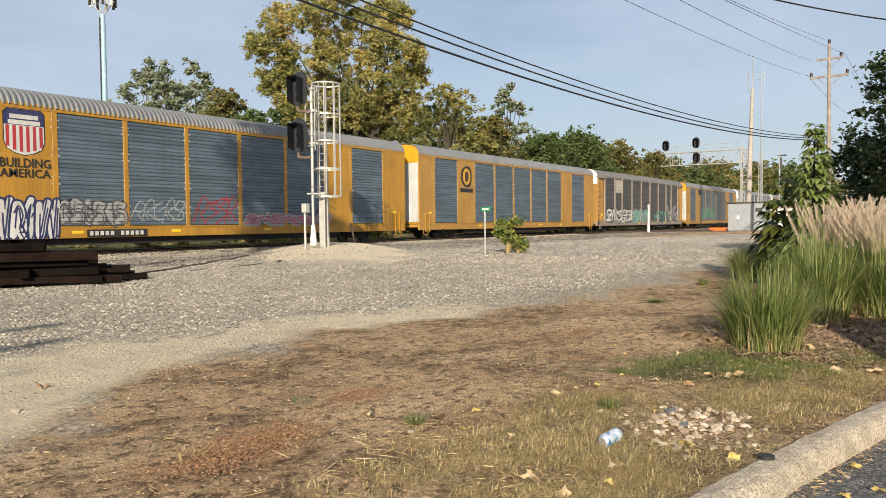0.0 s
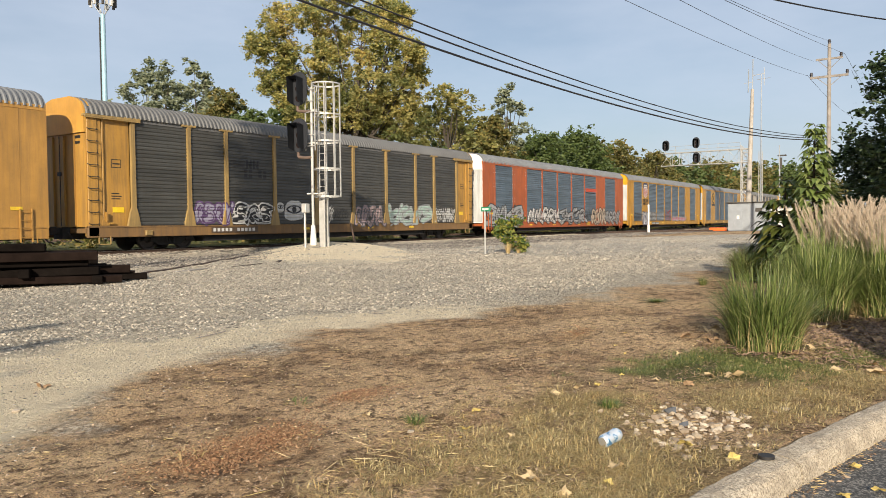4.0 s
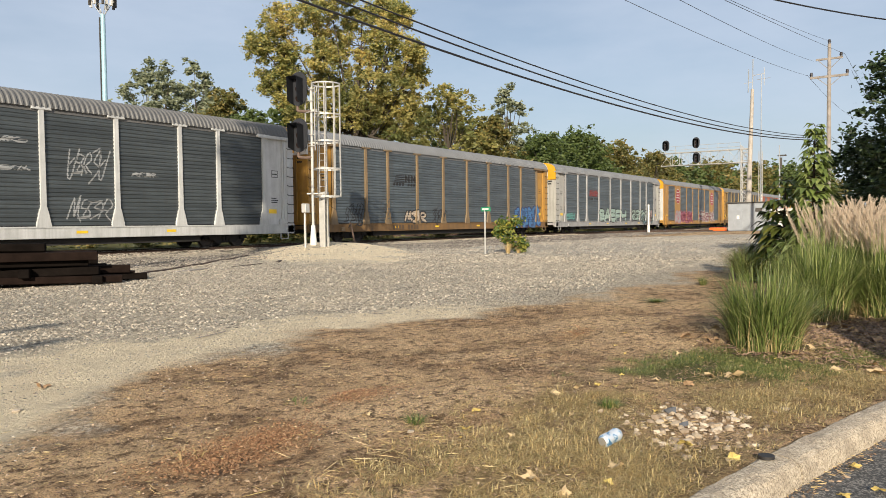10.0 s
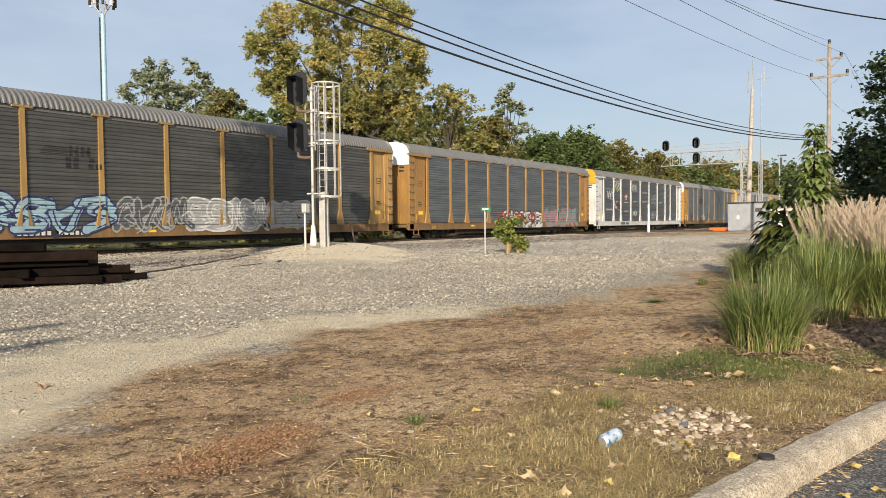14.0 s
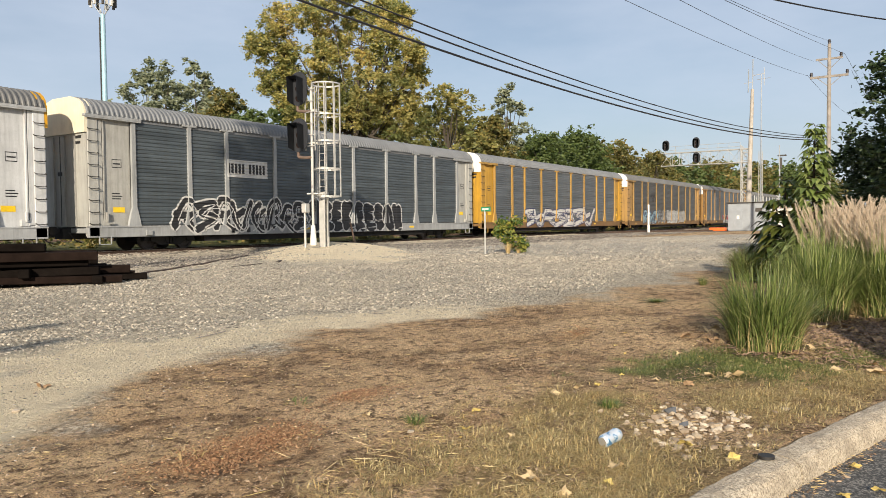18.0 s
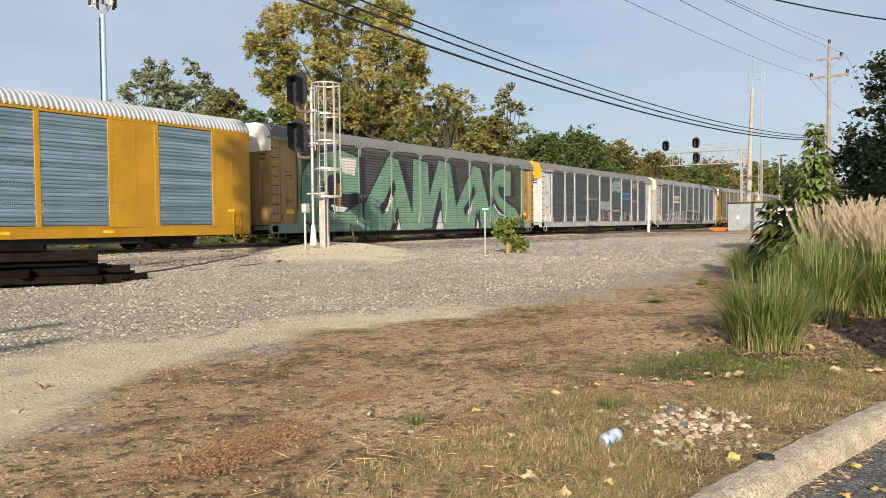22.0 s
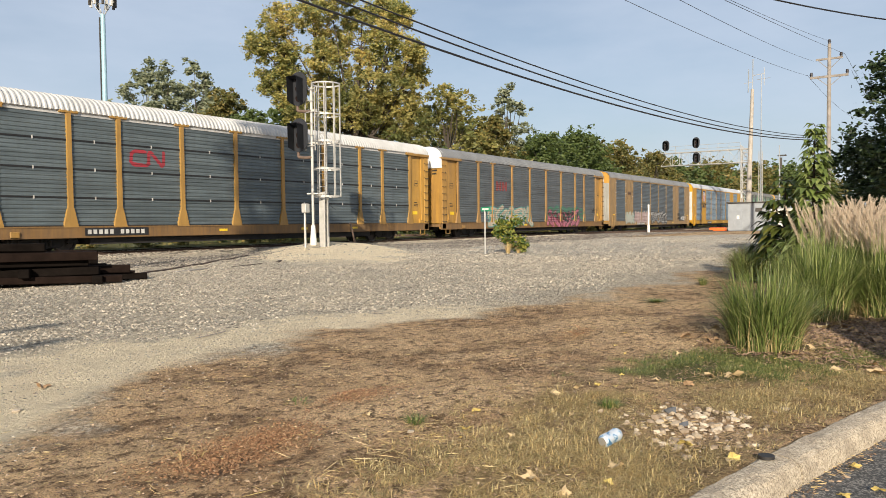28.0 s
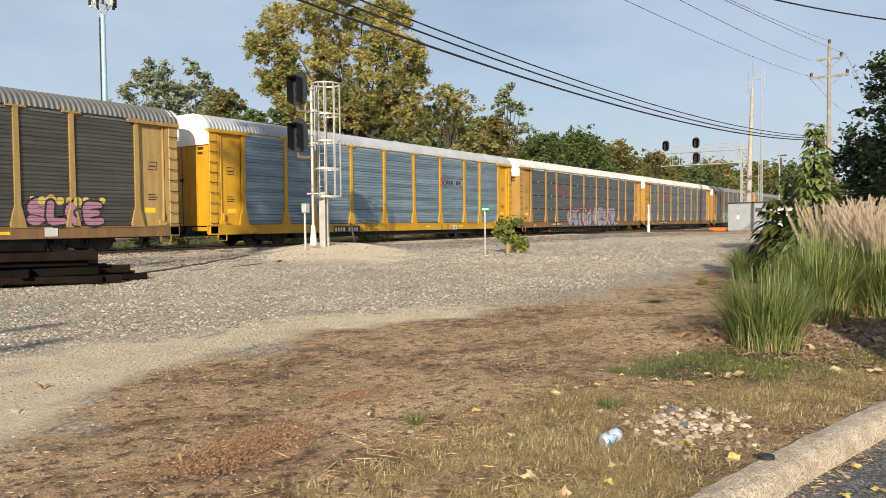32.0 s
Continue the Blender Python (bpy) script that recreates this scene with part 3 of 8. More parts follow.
def truck_mesh():
    """Cast side frame of a two-axle truck with its bolster and spring nest."""
    def build():
        bm = bmesh.new()
        for s in (-1, 1):
            prof = [(-1.25, 0.36), (-1.15, 0.56), (-0.55, 0.62), (-0.3, 0.74), (0.3, 0.74), (0.55, 0.62), (1.15, 0.56), (1.25, 0.36), (0.75, 0.36), (0.5, 0.2), (-0.5, 0.2), (-0.75, 0.36)]
            y0, y1 = s * 0.98 - 0.07, s * 0.98 + 0.07
            a = [bm.verts.new((x, y0, z)) for x, z in prof]
            b = [bm.verts.new((x, y1, z)) for x, z in prof]
            n = len(prof)
            for i in range(n):
                bm.faces.new((a[i], a[(i + 1) % n], b[(i + 1) % n], b[i]))
            bm.faces.new(a)
            bm.faces.new(b[::-1])
            for x in (-0.16, 0, 0.16):
                rod(bm, (x, s * 1.06, 0.26), (x, s * 1.06, 0.5), 0.06)
            for x in (-0.85, 0.85):
                rod(bm, (x, s * 1.02, 0.42), (x, s * 1.12, 0.42), 0.1, n=10)
        box(bm, -0.2, 0.2, -0.95, 0.95, 0.35, 0.66)
        for x in (-0.85, 0.85):
            rod(bm, (x, -0.7, 0.42), (x, 0.7, 0.42), 0.075)
        bmesh.ops.recalc_face_normals(bm, faces=bm.faces)
        return bm_mesh("truck", bm)
    return cached("truck", build)


def ladder_mesh(h, width=0.42, rungs=9):
    def build():
        bm = bmesh.new()
        for x in (-width / 2, width / 2):
            box(bm, x - 0.02, x + 0.02, -0.03, 0.03, 0, h)
        for i in range(rungs):
            z = h * (i + 0.6) / rungs
            rod(bm, (-width / 2, -0.03, z), (width / 2, -0.03, z), 0.014, n=5)
        return bm_mesh("ladder", bm)
    return cached(("ladder", h, width, rungs), build)


def shape_mesh(key, outline, depth=0.006):
    """A flat plate cut to an outline in x and z, facing the near side."""
    def build():
        bm = bmesh.new()
        a = [bm.verts.new((x, 0, z)) for x, z in outline]
        b = [bm.verts.new((x, -depth, z)) for x, z in outline]
        n = len(outline)
        for i in range(n):
            bm.faces.new((a[i], a[(i + 1) % n], b[(i + 1) % n], b[i]))
        bm.faces.new(b)
        bmesh.ops.recalc_face_normals(bm, faces=bm.faces)
        bmesh.ops.triangulate(bm, faces=bm.faces)
        return bm_mesh("plate", bm)
    return cached(("shape", key), build) if key else build()


def words(text, width, height, bold=0.0, depth=0.003):
    """Letters as a mesh, scaled to a width and height, standing up and facing the near side."""
    cu = bpy.data.curves.new("letters", "FONT")
    cu.body, cu.align_x, cu.offset, cu.extrude = text, "CENTER", bold, depth
    cu.resolution_u = 2
    cu.space_line = 0.8
    ob = bpy.data.objects.new("letters", cu)
    scene.collection.objects.link(ob)
    me = bpy.data.meshes.new_from_object(ob)
    bpy.data.objects.remove(ob)
    co = np.empty(len(me.vertices) * 3)
    me.vertices.foreach_get("co", co)
    co = co.reshape(-1, 3)
    lo, hi = co.min(0), co.max(0)
    out = np.empty_like(co)
    out[:, 0] = ((co[:, 0] - lo[0]) / (hi[0] - lo[0]) - 0.5) * width
    out[:, 2] = (co[:, 1] - lo[1]) / (hi[1] - lo[1]) * height
    out[:, 1] = -(co[:, 2] - lo[2])
    me.vertices.foreach_set("co", out.ravel())
    me.materials.clear()
    return me


A_EDGES = (-7.15, -4.4, -1.6, 1.2, 4.0, 6.75)
B_POSTS = (-11.65, -9.05, -7.1, -4.25, -1.42, 1.42, 4.25, 7.1, 9.05, 11.65)


def auto_rack(style, frame_color, panel_color, roof_color, end_top, end_low, dirt, label, holes=False, seams=False):
    """A closed car carrier. Style "a": flat painted bands between the ribbed bays; "b": posts with flared feet and caps."""
    car = empty("rail_car", label=label, category="rail car", group="cars of the train")
    # scales a base colour down evenly, channel by channel
    worn = lambda c, q: tuple(a * b for a, b in zip(c, q))
    frame_color, end_low = worn(frame_color, (0.7, 0.72, 0.74)), worn(end_low, (0.7, 0.72, 0.74) if end_low[2] > 0.3 else (0.8, 0.82, 0.84))
    fm = paint(frame_color, dirt)
    pm = paint(worn(panel_color, (0.55, 0.63, 0.68)), dirt * 0.8, 0.42, 0.25, holes)
    rm = paint(roof_color, dirt * 0.45, 0.6, 0.1 if roof_color[0] < 0.5 else 0.0)
    warm = frame_color[0] > 1.5 * frame_color[2]
    sm = paint((0.19, 0.105, 0.036), 0.75, 0.7) if style == "b" and warm and dirt > 0.3 else fm
    tm, lm = paint(end_top, dirt * 0.3), paint(end_low, dirt)
    near = -1.5
    place("roof", roof_mesh(), rm, car)
    # inner walls, floor and deck behind the sheets
    place("body", cached("body", lambda: bm_mesh("body", boxes((-11.6, 11.6, -1.42, 1.44, 0.7, 5.15), (-HALF + 0.6, HALF - 0.6, -1.25, 1.44, 0.7, 5.15)))), under_mat, car)
    place("side_sill", cached("sill", lambda: bm_mesh("side_sill", boxes((-HALF, HALF, -1.51, -1.36, 0.55, 0.97), (-HALF, HALF, 1.36, 1.51, 0.55, 0.97), (-HALF, HALF, -1.4, 1.4, 0.72, 0.9), bevel=0.012))), sm, car)
    place("centre_sill", cached("csill", lambda: bm_mesh("centre_sill", boxes((-HALF - 0.3, HALF + 0.3, -0.3, 0.3, 0.5, 0.9), (-8.2, 8.2, -1.25, 1.25, 0.30, 0.72)))), under_mat, car)
    place("sill_lip", cached("lip", lambda: bm_mesh("sill_lip", boxes((-HALF, HALF, -1.53, -1.42, 0.93, 0.985)))), sm, car)
    place("far_side", cached("far", lambda: bm_mesh("far_side", boxes((-HALF, HALF, 1.46, 1.5, 0.97, 5.15)))), pm, car)
    if style == "a":
        place("top_rail", cached("rail_a", lambda: bm_mesh("top_rail", boxes((-HALF, HALF, -1.53, -1.4, 5.02, 5.22), bevel=0.01))), fm, car)
        bays = [(-11.95, -9.2)] + list(zip(A_EDGES, A_EDGES[1:])) + [(8.75, 11.55)]
        flats = [(-HALF, -11.95), (-9.2, -7.15), (6.75, 8.75), (11.55, HALF)]
        for a, b in bays:
            w = round(b - a - 0.2, 3)
            place("side_panel", panel_mesh(w), pm, car, ((a + b) / 2, near + 0.018, 1.0))
        for a, b in flats:
            place("side_plate", cached(("flat", round(b - a, 2)), lambda: bm_mesh("side_plate", boxes((-(b - a) / 2, (b - a) / 2, -0.015, 0.05, 0, 4.06), ((b - a) * 0.02 - 0.012, (b - a) * 0.02 + 0.012, -0.022, 0, 0, 4.06)))), fm, car, ((a + b) / 2, near, 0.97))
        for x in A_EDGES + (-11.95, -9.2, 8.75, 11.55):
            place("post", cached("post_a", lambda: bm_mesh("post", boxes((-0.1, 0.1, -0.022, 0.06, 0, 4.06), bevel=0.01))), fm, car, (x, near, 0.97))
            place("bolt_row", cached("bolts", lambda: bm_mesh("bolt_row", boxes(*[(sx - 0.02, sx + 0.02, -0.02, 0.0, z, z + 0.05) for sx in (-0.13, 0.13) for z in (0.5, 0.75, 1.5, 1.75, 2.5, 2.75, 3.5, 3.75)]))), paint(SILVER, 0.2), car, (x, near + 0.0, 0.97))["kind"] = "stuff"
        for s in (-1, 1):
            place("end_ladder", ladder_mesh(1.15, 0.4, 4), fm, car, (s * 12.75, near - 0.05, 0.45))
            place("placard", cached("placard", lambda: shape_mesh(None, [(-0.2, 0), (0.2, 0), (0.2, 0.12), (-0.2, 0.12)])), paint((0.75, 0.5, 0.03), 0.3), car, (s * 12.45, near - 0.025, 1.55), "small yellow plate")
            place("end_door", cached(("door_a", s), lambda: bm_mesh("end_door", profile_plate(min(s * (HALF - 0.02), s * (HALF - 0.5)), max(s * (HALF - 0.02), s * (HALF - 0.5)), 0.02))), tm, car)
            place("door_leaf", cached(("leaf_a", s), lambda: bm_mesh("door_leaf", boxes(*[(min(s * (HALF + 0.0), s * (HALF + 0.05)), max(s * HALF, s * (HALF + 0.05)), y, y + 0.24, 1.05, 4.62) for y in (-1.4, -1.08, -0.76, -0.44, 0.1, 0.42, 0.74, 1.06)], (min(s * HALF, s * (HALF + 0.015)), max(s * HALF, s * (HALF + 0.015)), -1.43, 1.4, 1.03, 4.64)))), lm, car)
            place("door_cap", cached(("cap_a", s), lambda: bm_mesh("door_cap", boxes(*[(min(s * HALF, s * (HALF + 0.04)), max(s * HALF, s * (HALF + 0.04)), y, y + 0.3, 4.66, 5.45) for y in (-1.1, -0.7, 0.3, 0.75)], (min(s * HALF, s * (HALF + 0.015)), max(s * HALF, s * (HALF + 0.015)), -1.2, 1.2, 4.64, 5.5)))), tm, car)
    else:
        place("top_rail", cached("rail_b", lambda: bm_mesh("top_rail", boxes((-HALF + 2.0, HALF - 2.0, -1.47, -1.4, 5.0, 5.14), (-HALF, HALF, -1.53, -1.45, 5.14, 5.19)))), rm, car)
        for a, b in zip(B_POSTS, B_POSTS[1:]):
            w = round(b - a - 0.16, 2)
            place("side_panel", panel_mesh(w), pm, car, ((a + b) / 2, near + 0.055, 1.0))
            if seams:
                for z in (1.02, 2.06, 3.1):
                    place("seam", cached(("seam", w), lambda: bm_mesh("seam", boxes((-w / 2, w / 2, -0.016, 0, -0.028, 0.028)))), black_mat, car, ((a + b) / 2, near + 0.03, 1.0 + z))
            if seams:
                place("seam_clip", cached("clips", clip_row), paint(SILVER, 0.2), car, ((a + b) / 2, near + 0.03, 1.0))
            # black strip standing in for the shadow line between sheet and sill
            place("foot_seam", cached(("foot", w), lambda: bm_mesh("foot_seam", boxes((-w / 2, w / 2, -0.012, 0.03, 0.99, 1.02)))), black_mat, car, ((a + b) / 2, near + 0.02, 0))
        post = cached("post_b", lambda: post_b())
        for x in B_POSTS:
            place("post", post, fm, car, (x, near, 0.95))
            place("post_cap", cached("cap_b", lambda: bm_mesh("post_cap", boxes((-0.36, 0.36, -0.05, 0.05, 0, 0.1), bevel=0.015))), fm, car, (x, near, 5.06))
        for s in (-1, 1):
            x0 = s * 12.36
            place("corner_bay", cached("vestibule", lambda: bm_mesh("corner_bay", boxes((-0.62, 0.62, 0.1, 0.2, 0.97, 5.1), bevel=0.012))), lm, car, (x0, near, 0))
            place("corner_recess", cached(("recess", s), lambda: bm_mesh("corner_recess", boxes((-0.95, 0.95, 0.24, 0.3, 0.97, 5.1)))), lm, car, (s * 12.5, near, 0))
            place("corner_rib", cached("crib", lambda: bm_mesh("corner_rib", boxes((-0.035, 0.035, 0.03, 0.12, 0.97, 5.0), bevel=0.01))), lm, car, (s * 12.88, near, 0))
            corner = place("corner_post", cached("cpost", lambda: bm_mesh("corner_post", boxes((-0.2, 0.2, -0.01, 0.26, 0.6, 5.02), bevel=0.012))), lm, car, (s * 13.32, near, 0))
            for i in range(9):
                place("rung", cached("rung", rung_mesh), under_mat, corner, (0, -0.01, 1.05 + 0.44 * i))
            place("corner_head", cached("head_b", lambda: bm_mesh("corner_head", boxes((-1.2, 1.1, -0.1, 0.1, 5.03, 5.12), (-1.2, 1.1, -0.1, -0.07, 4.98, 5.03), bevel=0.008))), fm, car, (s * 12.45, near, 0))
            place("door_crank", cached("crank", lambda: bm_mesh("door_crank", boxes((-0.16, 0.12, -0.06, 0.05, 0, 0.22), (-0.03, 0.03, -0.12, 0.0, 0.15, 0.5), (0.1, 0.3, -0.08, 0.0, 0.05, 0.12)))), lm, car, (x0 + s * 0.45, near + 0.06, 1.0))
            place("placard", cached("placard_b", lambda: shape_mesh(None, [(-0.24, 0), (0.24, 0), (0.24, 0.2), (-0.24, 0.2)])), reflect_mat, car, (x0 - s * 0.1, near + 0.094, 1.5), "small yellow plate")
            place("stencil", cached("stencil_b", lambda: bm_mesh("stencil", boxes((-0.2, 0.2, -0.003, 0, 3.5, 3.53), (-0.2, 0.2, -0.003, 0, 3.2, 3.23), (-0.2, -0.18, -0.003, 0, 3.2, 3.53), (0.18, 0.2, -0.003, 0, 3.2, 3.53), (-0.15, 0.15, -0.003, 0, 3.33, 3.38), (-0.22, 0.1, -0.003, 0, 2.2, 2.24), (-0.22, 0.2, -0.003, 0, 2.1, 2.14), (-0.22, 0.15, -0.003, 0, 2.0, 2.04)))), black_mat, car, (x0 + 0.05, near + 0.099, 0), "small dark stencilled panel")["kind"] = "stuff"
            place("door_seam", cached(("dseam", s), lambda: bm_mesh("door_seam", boxes((-0.01, 0.012, -0.32, -0.285, 1.0, 4.4), (-0.01, 0.03, -0.45, -0.2, 2.9, 3.05)))), black_mat, car, m=pose(s * HALF, 0, 0, 0, 0, 0 if s > 0 else 180))
            place("stencil", cached(("dtext", s), lambda: bm_mesh("stencil", boxes((0, 0.004, -1.15, -0.7, 4.25, 4.36), (0, 0.004, -1.1, -0.75, 4.05, 4.15)))), black_mat, car, m=pose(s * (HALF + 0.001), 0 if s > 0 else -1.85, 0, 0, 0, 0 if s > 0 else 180))["kind"] = "stuff"
            place("end_door", cached(("door_b", s), lambda: bm_mesh("end_door", profile_plate(min(s * HALF, s * (HALF - 0.6)), max(s * HALF, s * (HALF - 0.6)), 0.01))), lm, car)
            place("door_cap", cached(("cap_bb", s), lambda: bm_mesh("door_cap", top_cap(s))), tm, car)
            for y in (-0.75, -0.05, 0.7):
                place("door_rib", cached("rib_b", lambda: bm_mesh("door_rib", boxes((0, 0.07, -0.025, 0.025, 1.0, 4.4)))), lm, car, m=pose(s * HALF, y, 0, 0, 0, 0 if s > 0 else 180))
    for s in (-1, 1):
        truck = place("truck", truck_mesh(), under_mat, car, (s * 9.75, 0, 0))
        for x in (-0.85, 0.85):
            for y in (-0.76, 0.76):
                place("wheel", wheel_mesh(), wheel_mat, truck, m=pose(x, y, 0.42, 0, 0, 180 if y > 0 else 0))
        place("coupler", cached("coupler", lambda: bm_mesh("coupler", boxes((-0.55, 0.45, -0.1, 0.1, 0.72, 0.92), (0.3, 0.62, -0.16, 0.12, 0.66, 0.98), bevel=0.02))), under_mat, car, m=pose(s * (HALF + 0.12), 0, 0, 0, 0, 0 if s > 0 else 180))
        place("air_hose", cached("hose", lambda: hose_mesh()), black_mat, car, (s * (HALF + 0.2), -0.5, 0))
        place("step", cached("step", lambda: bm_mesh("step", boxes((-0.25, 0.25, -0.02, 0.02, 0.28, 0.31), (-0.25, -0.22, -0.02, 0.02, 0.28, 0.6), (0.22, 0.25, -0.02, 0.02, 0.28, 0.6)))), fm, car, (s * 12.9, near, 0))
    for x in (-6.4, -2.2, 2.8, 6.6):
        place("reflector", cached("refl", lambda: shape_mesh(None, [(-0.22, 0), (0.22, 0), (0.22, 0.1), (-0.22, 0.1)], 0.004)), reflect_mat, car, (x, near - 0.012, 0.72), "yellow reflective strip")
    place("tackle", cached("tackle", lambda: bm_mesh("tackle", boxes((-11.2, -10.9, -1.58, -1.5, 0.6, 0.8), bevel=0.015))), fm, car)
    return car


def rung_mesh():
    """A bent bar across a corner post."""
    bm = bmesh.new()
    pts = [(-0.19, 0.02, 0.05), (-0.17, -0.07, 0), (0.17, -0.07, 0), (0.19, 0.02, 0.05)]
    for a, b in zip(pts, pts[1:]):
        rod(bm, a, b, 0.016, n=5)
    return bm_mesh("rung", bm)


def clip_row():
    """Small bright clips in the middle of the seams."""
    return bm_mesh("seam_clip", boxes(*[(-0.02, 0.02, -0.03, 0, z - 0.06, z + 0.06) for z in (1.02, 2.06, 3.1)]))


def hose_mesh():
    bm = bmesh.new()
    pts = [Vector((0.0, 0, 0.75)), Vector((0.12, 0, 0.6)), Vector((0.3, 0, 0.42)), Vector((0.5, 0, 0.36))]
    for a, b in zip(pts, pts[1:]):
        rod(bm, a, b, 0.025, n=6)
    return bm_mesh("air_hose", bm)


def post_b():
    """A side post: narrow channel that flares at its foot."""
    bm = bmesh.new()
    out = [(-0.3, 0.0), (0.3, 0.0), (0.17, 0.55), (0.105, 0.75), (0.09, 4.12), (-0.09, 4.12), (-0.105, 0.75), (-0.17, 0.55)]
    a = [bm.verts.new((x, 0.06, z)) for x, z in out]
    b = [bm.verts.new((x * 0.92, -0.035, z)) for x, z in out]
    n = len(out)
    for i in range(n):
        bm.faces.new((a[i], a[(i + 1) % n], b[(i + 1) % n], b[i]))
    bm.faces.new(b)
    bmesh.ops.recalc_face_normals(bm, faces=bm.faces)
    return bm_mesh("post", bm)


def top_cap(s):
    """The upper, differently painted part of an end door."""
    bm = bmesh.new()
    prof = [(-1.5, 4.45), (-1.5, 5.15), (-1.42, 5.42), (-1.28, 5.58), (-1.05, 5.72), (-0.6, 5.83), (0.6, 5.83), (1.05, 5.72), (1.28, 5.58), (1.42, 5.42), (1.5, 5.15), (1.5, 4.45)]
    extrude_x(bm, prof, min(s * (HALF + 0.08), s * (HALF - 0.35)), max(s * (HALF + 0.08), s * (HALF - 0.35)))
    bmesh.ops.recalc_face_normals(bm, faces=bm.faces)
    return bm


reflect_mat = plain("yellow reflective tape", (0.75, 0.5, 0.02), 0.3, vary=0.2)
GREY, BLUE_GREY, DARK_GREY, BROWN_GREY = (0.18, 0.2, 0.21), (0.205, 0.25, 0.29), (0.135, 0.14, 0.14), (0.135, 0.118, 0.10)
ROOF, WHITE_ROOF, OLD_ROOF = (0.15, 0.157, 0.165), (0.47, 0.467, 0.455), (0.12, 0.12, 0.118)
PALE = (0.5, 0.48, 0.43)

# number, style, frame, panels, roof, end top, end below, dirt, label, holes, seams, own offset
train = {}
CAR_STYLE = {}


def rack(k, style, c1, c2, c3, c4, c5, grime, label, holes, seams, own):
    train[k] = auto_rack(style, c1, c2, c3, c4, c5, grime, label, holes, seams)
    train[k]["own"] = own
    CAR_STYLE[k] = style


rack(-8, "b", OLD_YELLOW, GREY, ROOF, WHITE, OLD_YELLOW, 0.5, "old yellow car carrier with grey ribbed sides", False, False, 0)
rack(-7, "a", OLD_YELLOW, BLUE_GREY, ROOF, YELLOW, WHITE, 0.5, "faded yellow car carrier with flat painted bands", False, False, 0)
rack(-6, "b", OLD_YELLOW, BROWN_GREY, OLD_ROOF, WHITE, OLD_YELLOW, 0.5, "grimy yellow-posted car carrier", False, False, 0)
rack(-5, "b", OLD_YELLOW, GREY, ROOF, WHITE, OLD_YELLOW, 0.5, "yellow-posted car carrier with grey ribbed sides", False, False, 0)
rack(-4, "b", SILVER, GREY, ROOF, WHITE, SILVER, 0.5, "silver-posted car carrier with grey ribbed sides", False, False, 0)
rack(-3, "a", OLD_YELLOW, GREY, ROOF, YELLOW, WHITE, 0.55, "yellow car carrier with green scrawl on its side", False, False, -0.1)
rack(-2, "b", (0.36, 0.30, 0.24), (0.135, 0.112, 0.092), OLD_ROOF, WHITE, OLD_YELLOW, 0.6, "brown-grey grimy car carrier with a pale square patch", False, False, -0.45)
rack(-1, "a", (0.52, 0.275, 0.05), BLUE_GREY, ROOF, YELLOW, WHITE, 0.4, "yellow car carrier with a black oval emblem", False, False, 0)
rack(0, "a", (0.55, 0.275, 0.025), BLUE_GREY, ROOF, YELLOW, WHITE, 0.45, "yellow car carrier with a red, white and blue shield", False, False, 0)
rack(1, "a", ORANGE, BLUE_GREY, ROOF, WHITE, WHITE, 0.45, "orange car carrier with large black and white graffiti", False, False, 0)
rack(2, "b", (0.42, 0.27, 0.09), BROWN_GREY, OLD_ROOF, OLD_YELLOW, OLD_YELLOW, 0.65, "soot-brown car carrier with tan posts and many tags", False, False, 0)
rack(3, "a", (0.52, 0.27, 0.06), GREY, ROOF, YELLOW, WHITE, 0.5, "yellow car carrier with red and white octagon emblems", False, False, 0)
rack(4, "b", (0.42, 0.41, 0.4), GREY, ROOF, YELLOW, PALE, 0.45, "silver-posted car carrier with pale blue graffiti", False, False, -0.1)
rack(5, "b", (0.29, 0.195, 0.10), (0.18, 0.195, 0.205), ROOF, WHITE, OLD_YELLOW, 0.5, "yellow-posted car carrier with a black striped emblem", False, False, -0.25)
rack(6, "b", (0.7, 0.69, 0.66), DARK_GREY, OLD_ROOF, YELLOW, (0.75, 0.74, 0.72), 0.35, "white-posted car carrier with dark patched sides", False, False, 0.2)
rack(7, "b", (0.42, 0.23, 0.07), (0.2, 0.205, 0.205), OLD_ROOF, WHITE, (0.36, 0.19, 0.05), 0.5, "yellow-posted car carrier with red and white graffiti", False, False, 0)
rack(8, "b", (0.42, 0.25, 0.075), (0.15, 0.135, 0.118), OLD_ROOF, WHITE, (0.45, 0.26, 0.08), 0.6, "soot-grey car carrier with tan posts and blue graffiti", False, False, -0.15)
rack(9, "b", (0.55, 0.31, 0.06), (0.235, 0.235, 0.235), ROOF, WHITE, (0.56, 0.3, 0.03), 0.5, "yellow-posted car carrier with navy and white graffiti", False, False, -0.3)
rack(10, "b", (0.42, 0.42, 0.41), (0.155, 0.165, 0.17), ROOF, (0.66, 0.6, 0.45), PALE, 0.45, "silver-posted car carrier with black bubble graffiti", False, False, 0)
rack(11, "b", (0.5, 0.5, 0.49), (0.125, 0.132, 0.13), OLD_ROOF, YELLOW, (0.72, 0.71, 0.69), 0.4, "pale-posted dark car carrier with paper patches and tags", False, False, -0.05)
rack(12, "b", (0.26, 0.36, 0.25), (0.135, 0.12, 0.105), OLD_ROOF, WHITE, (0.42, 0.25, 0.09), 0.6, "brown car carrier covered by large green lettering", False, False, 0)
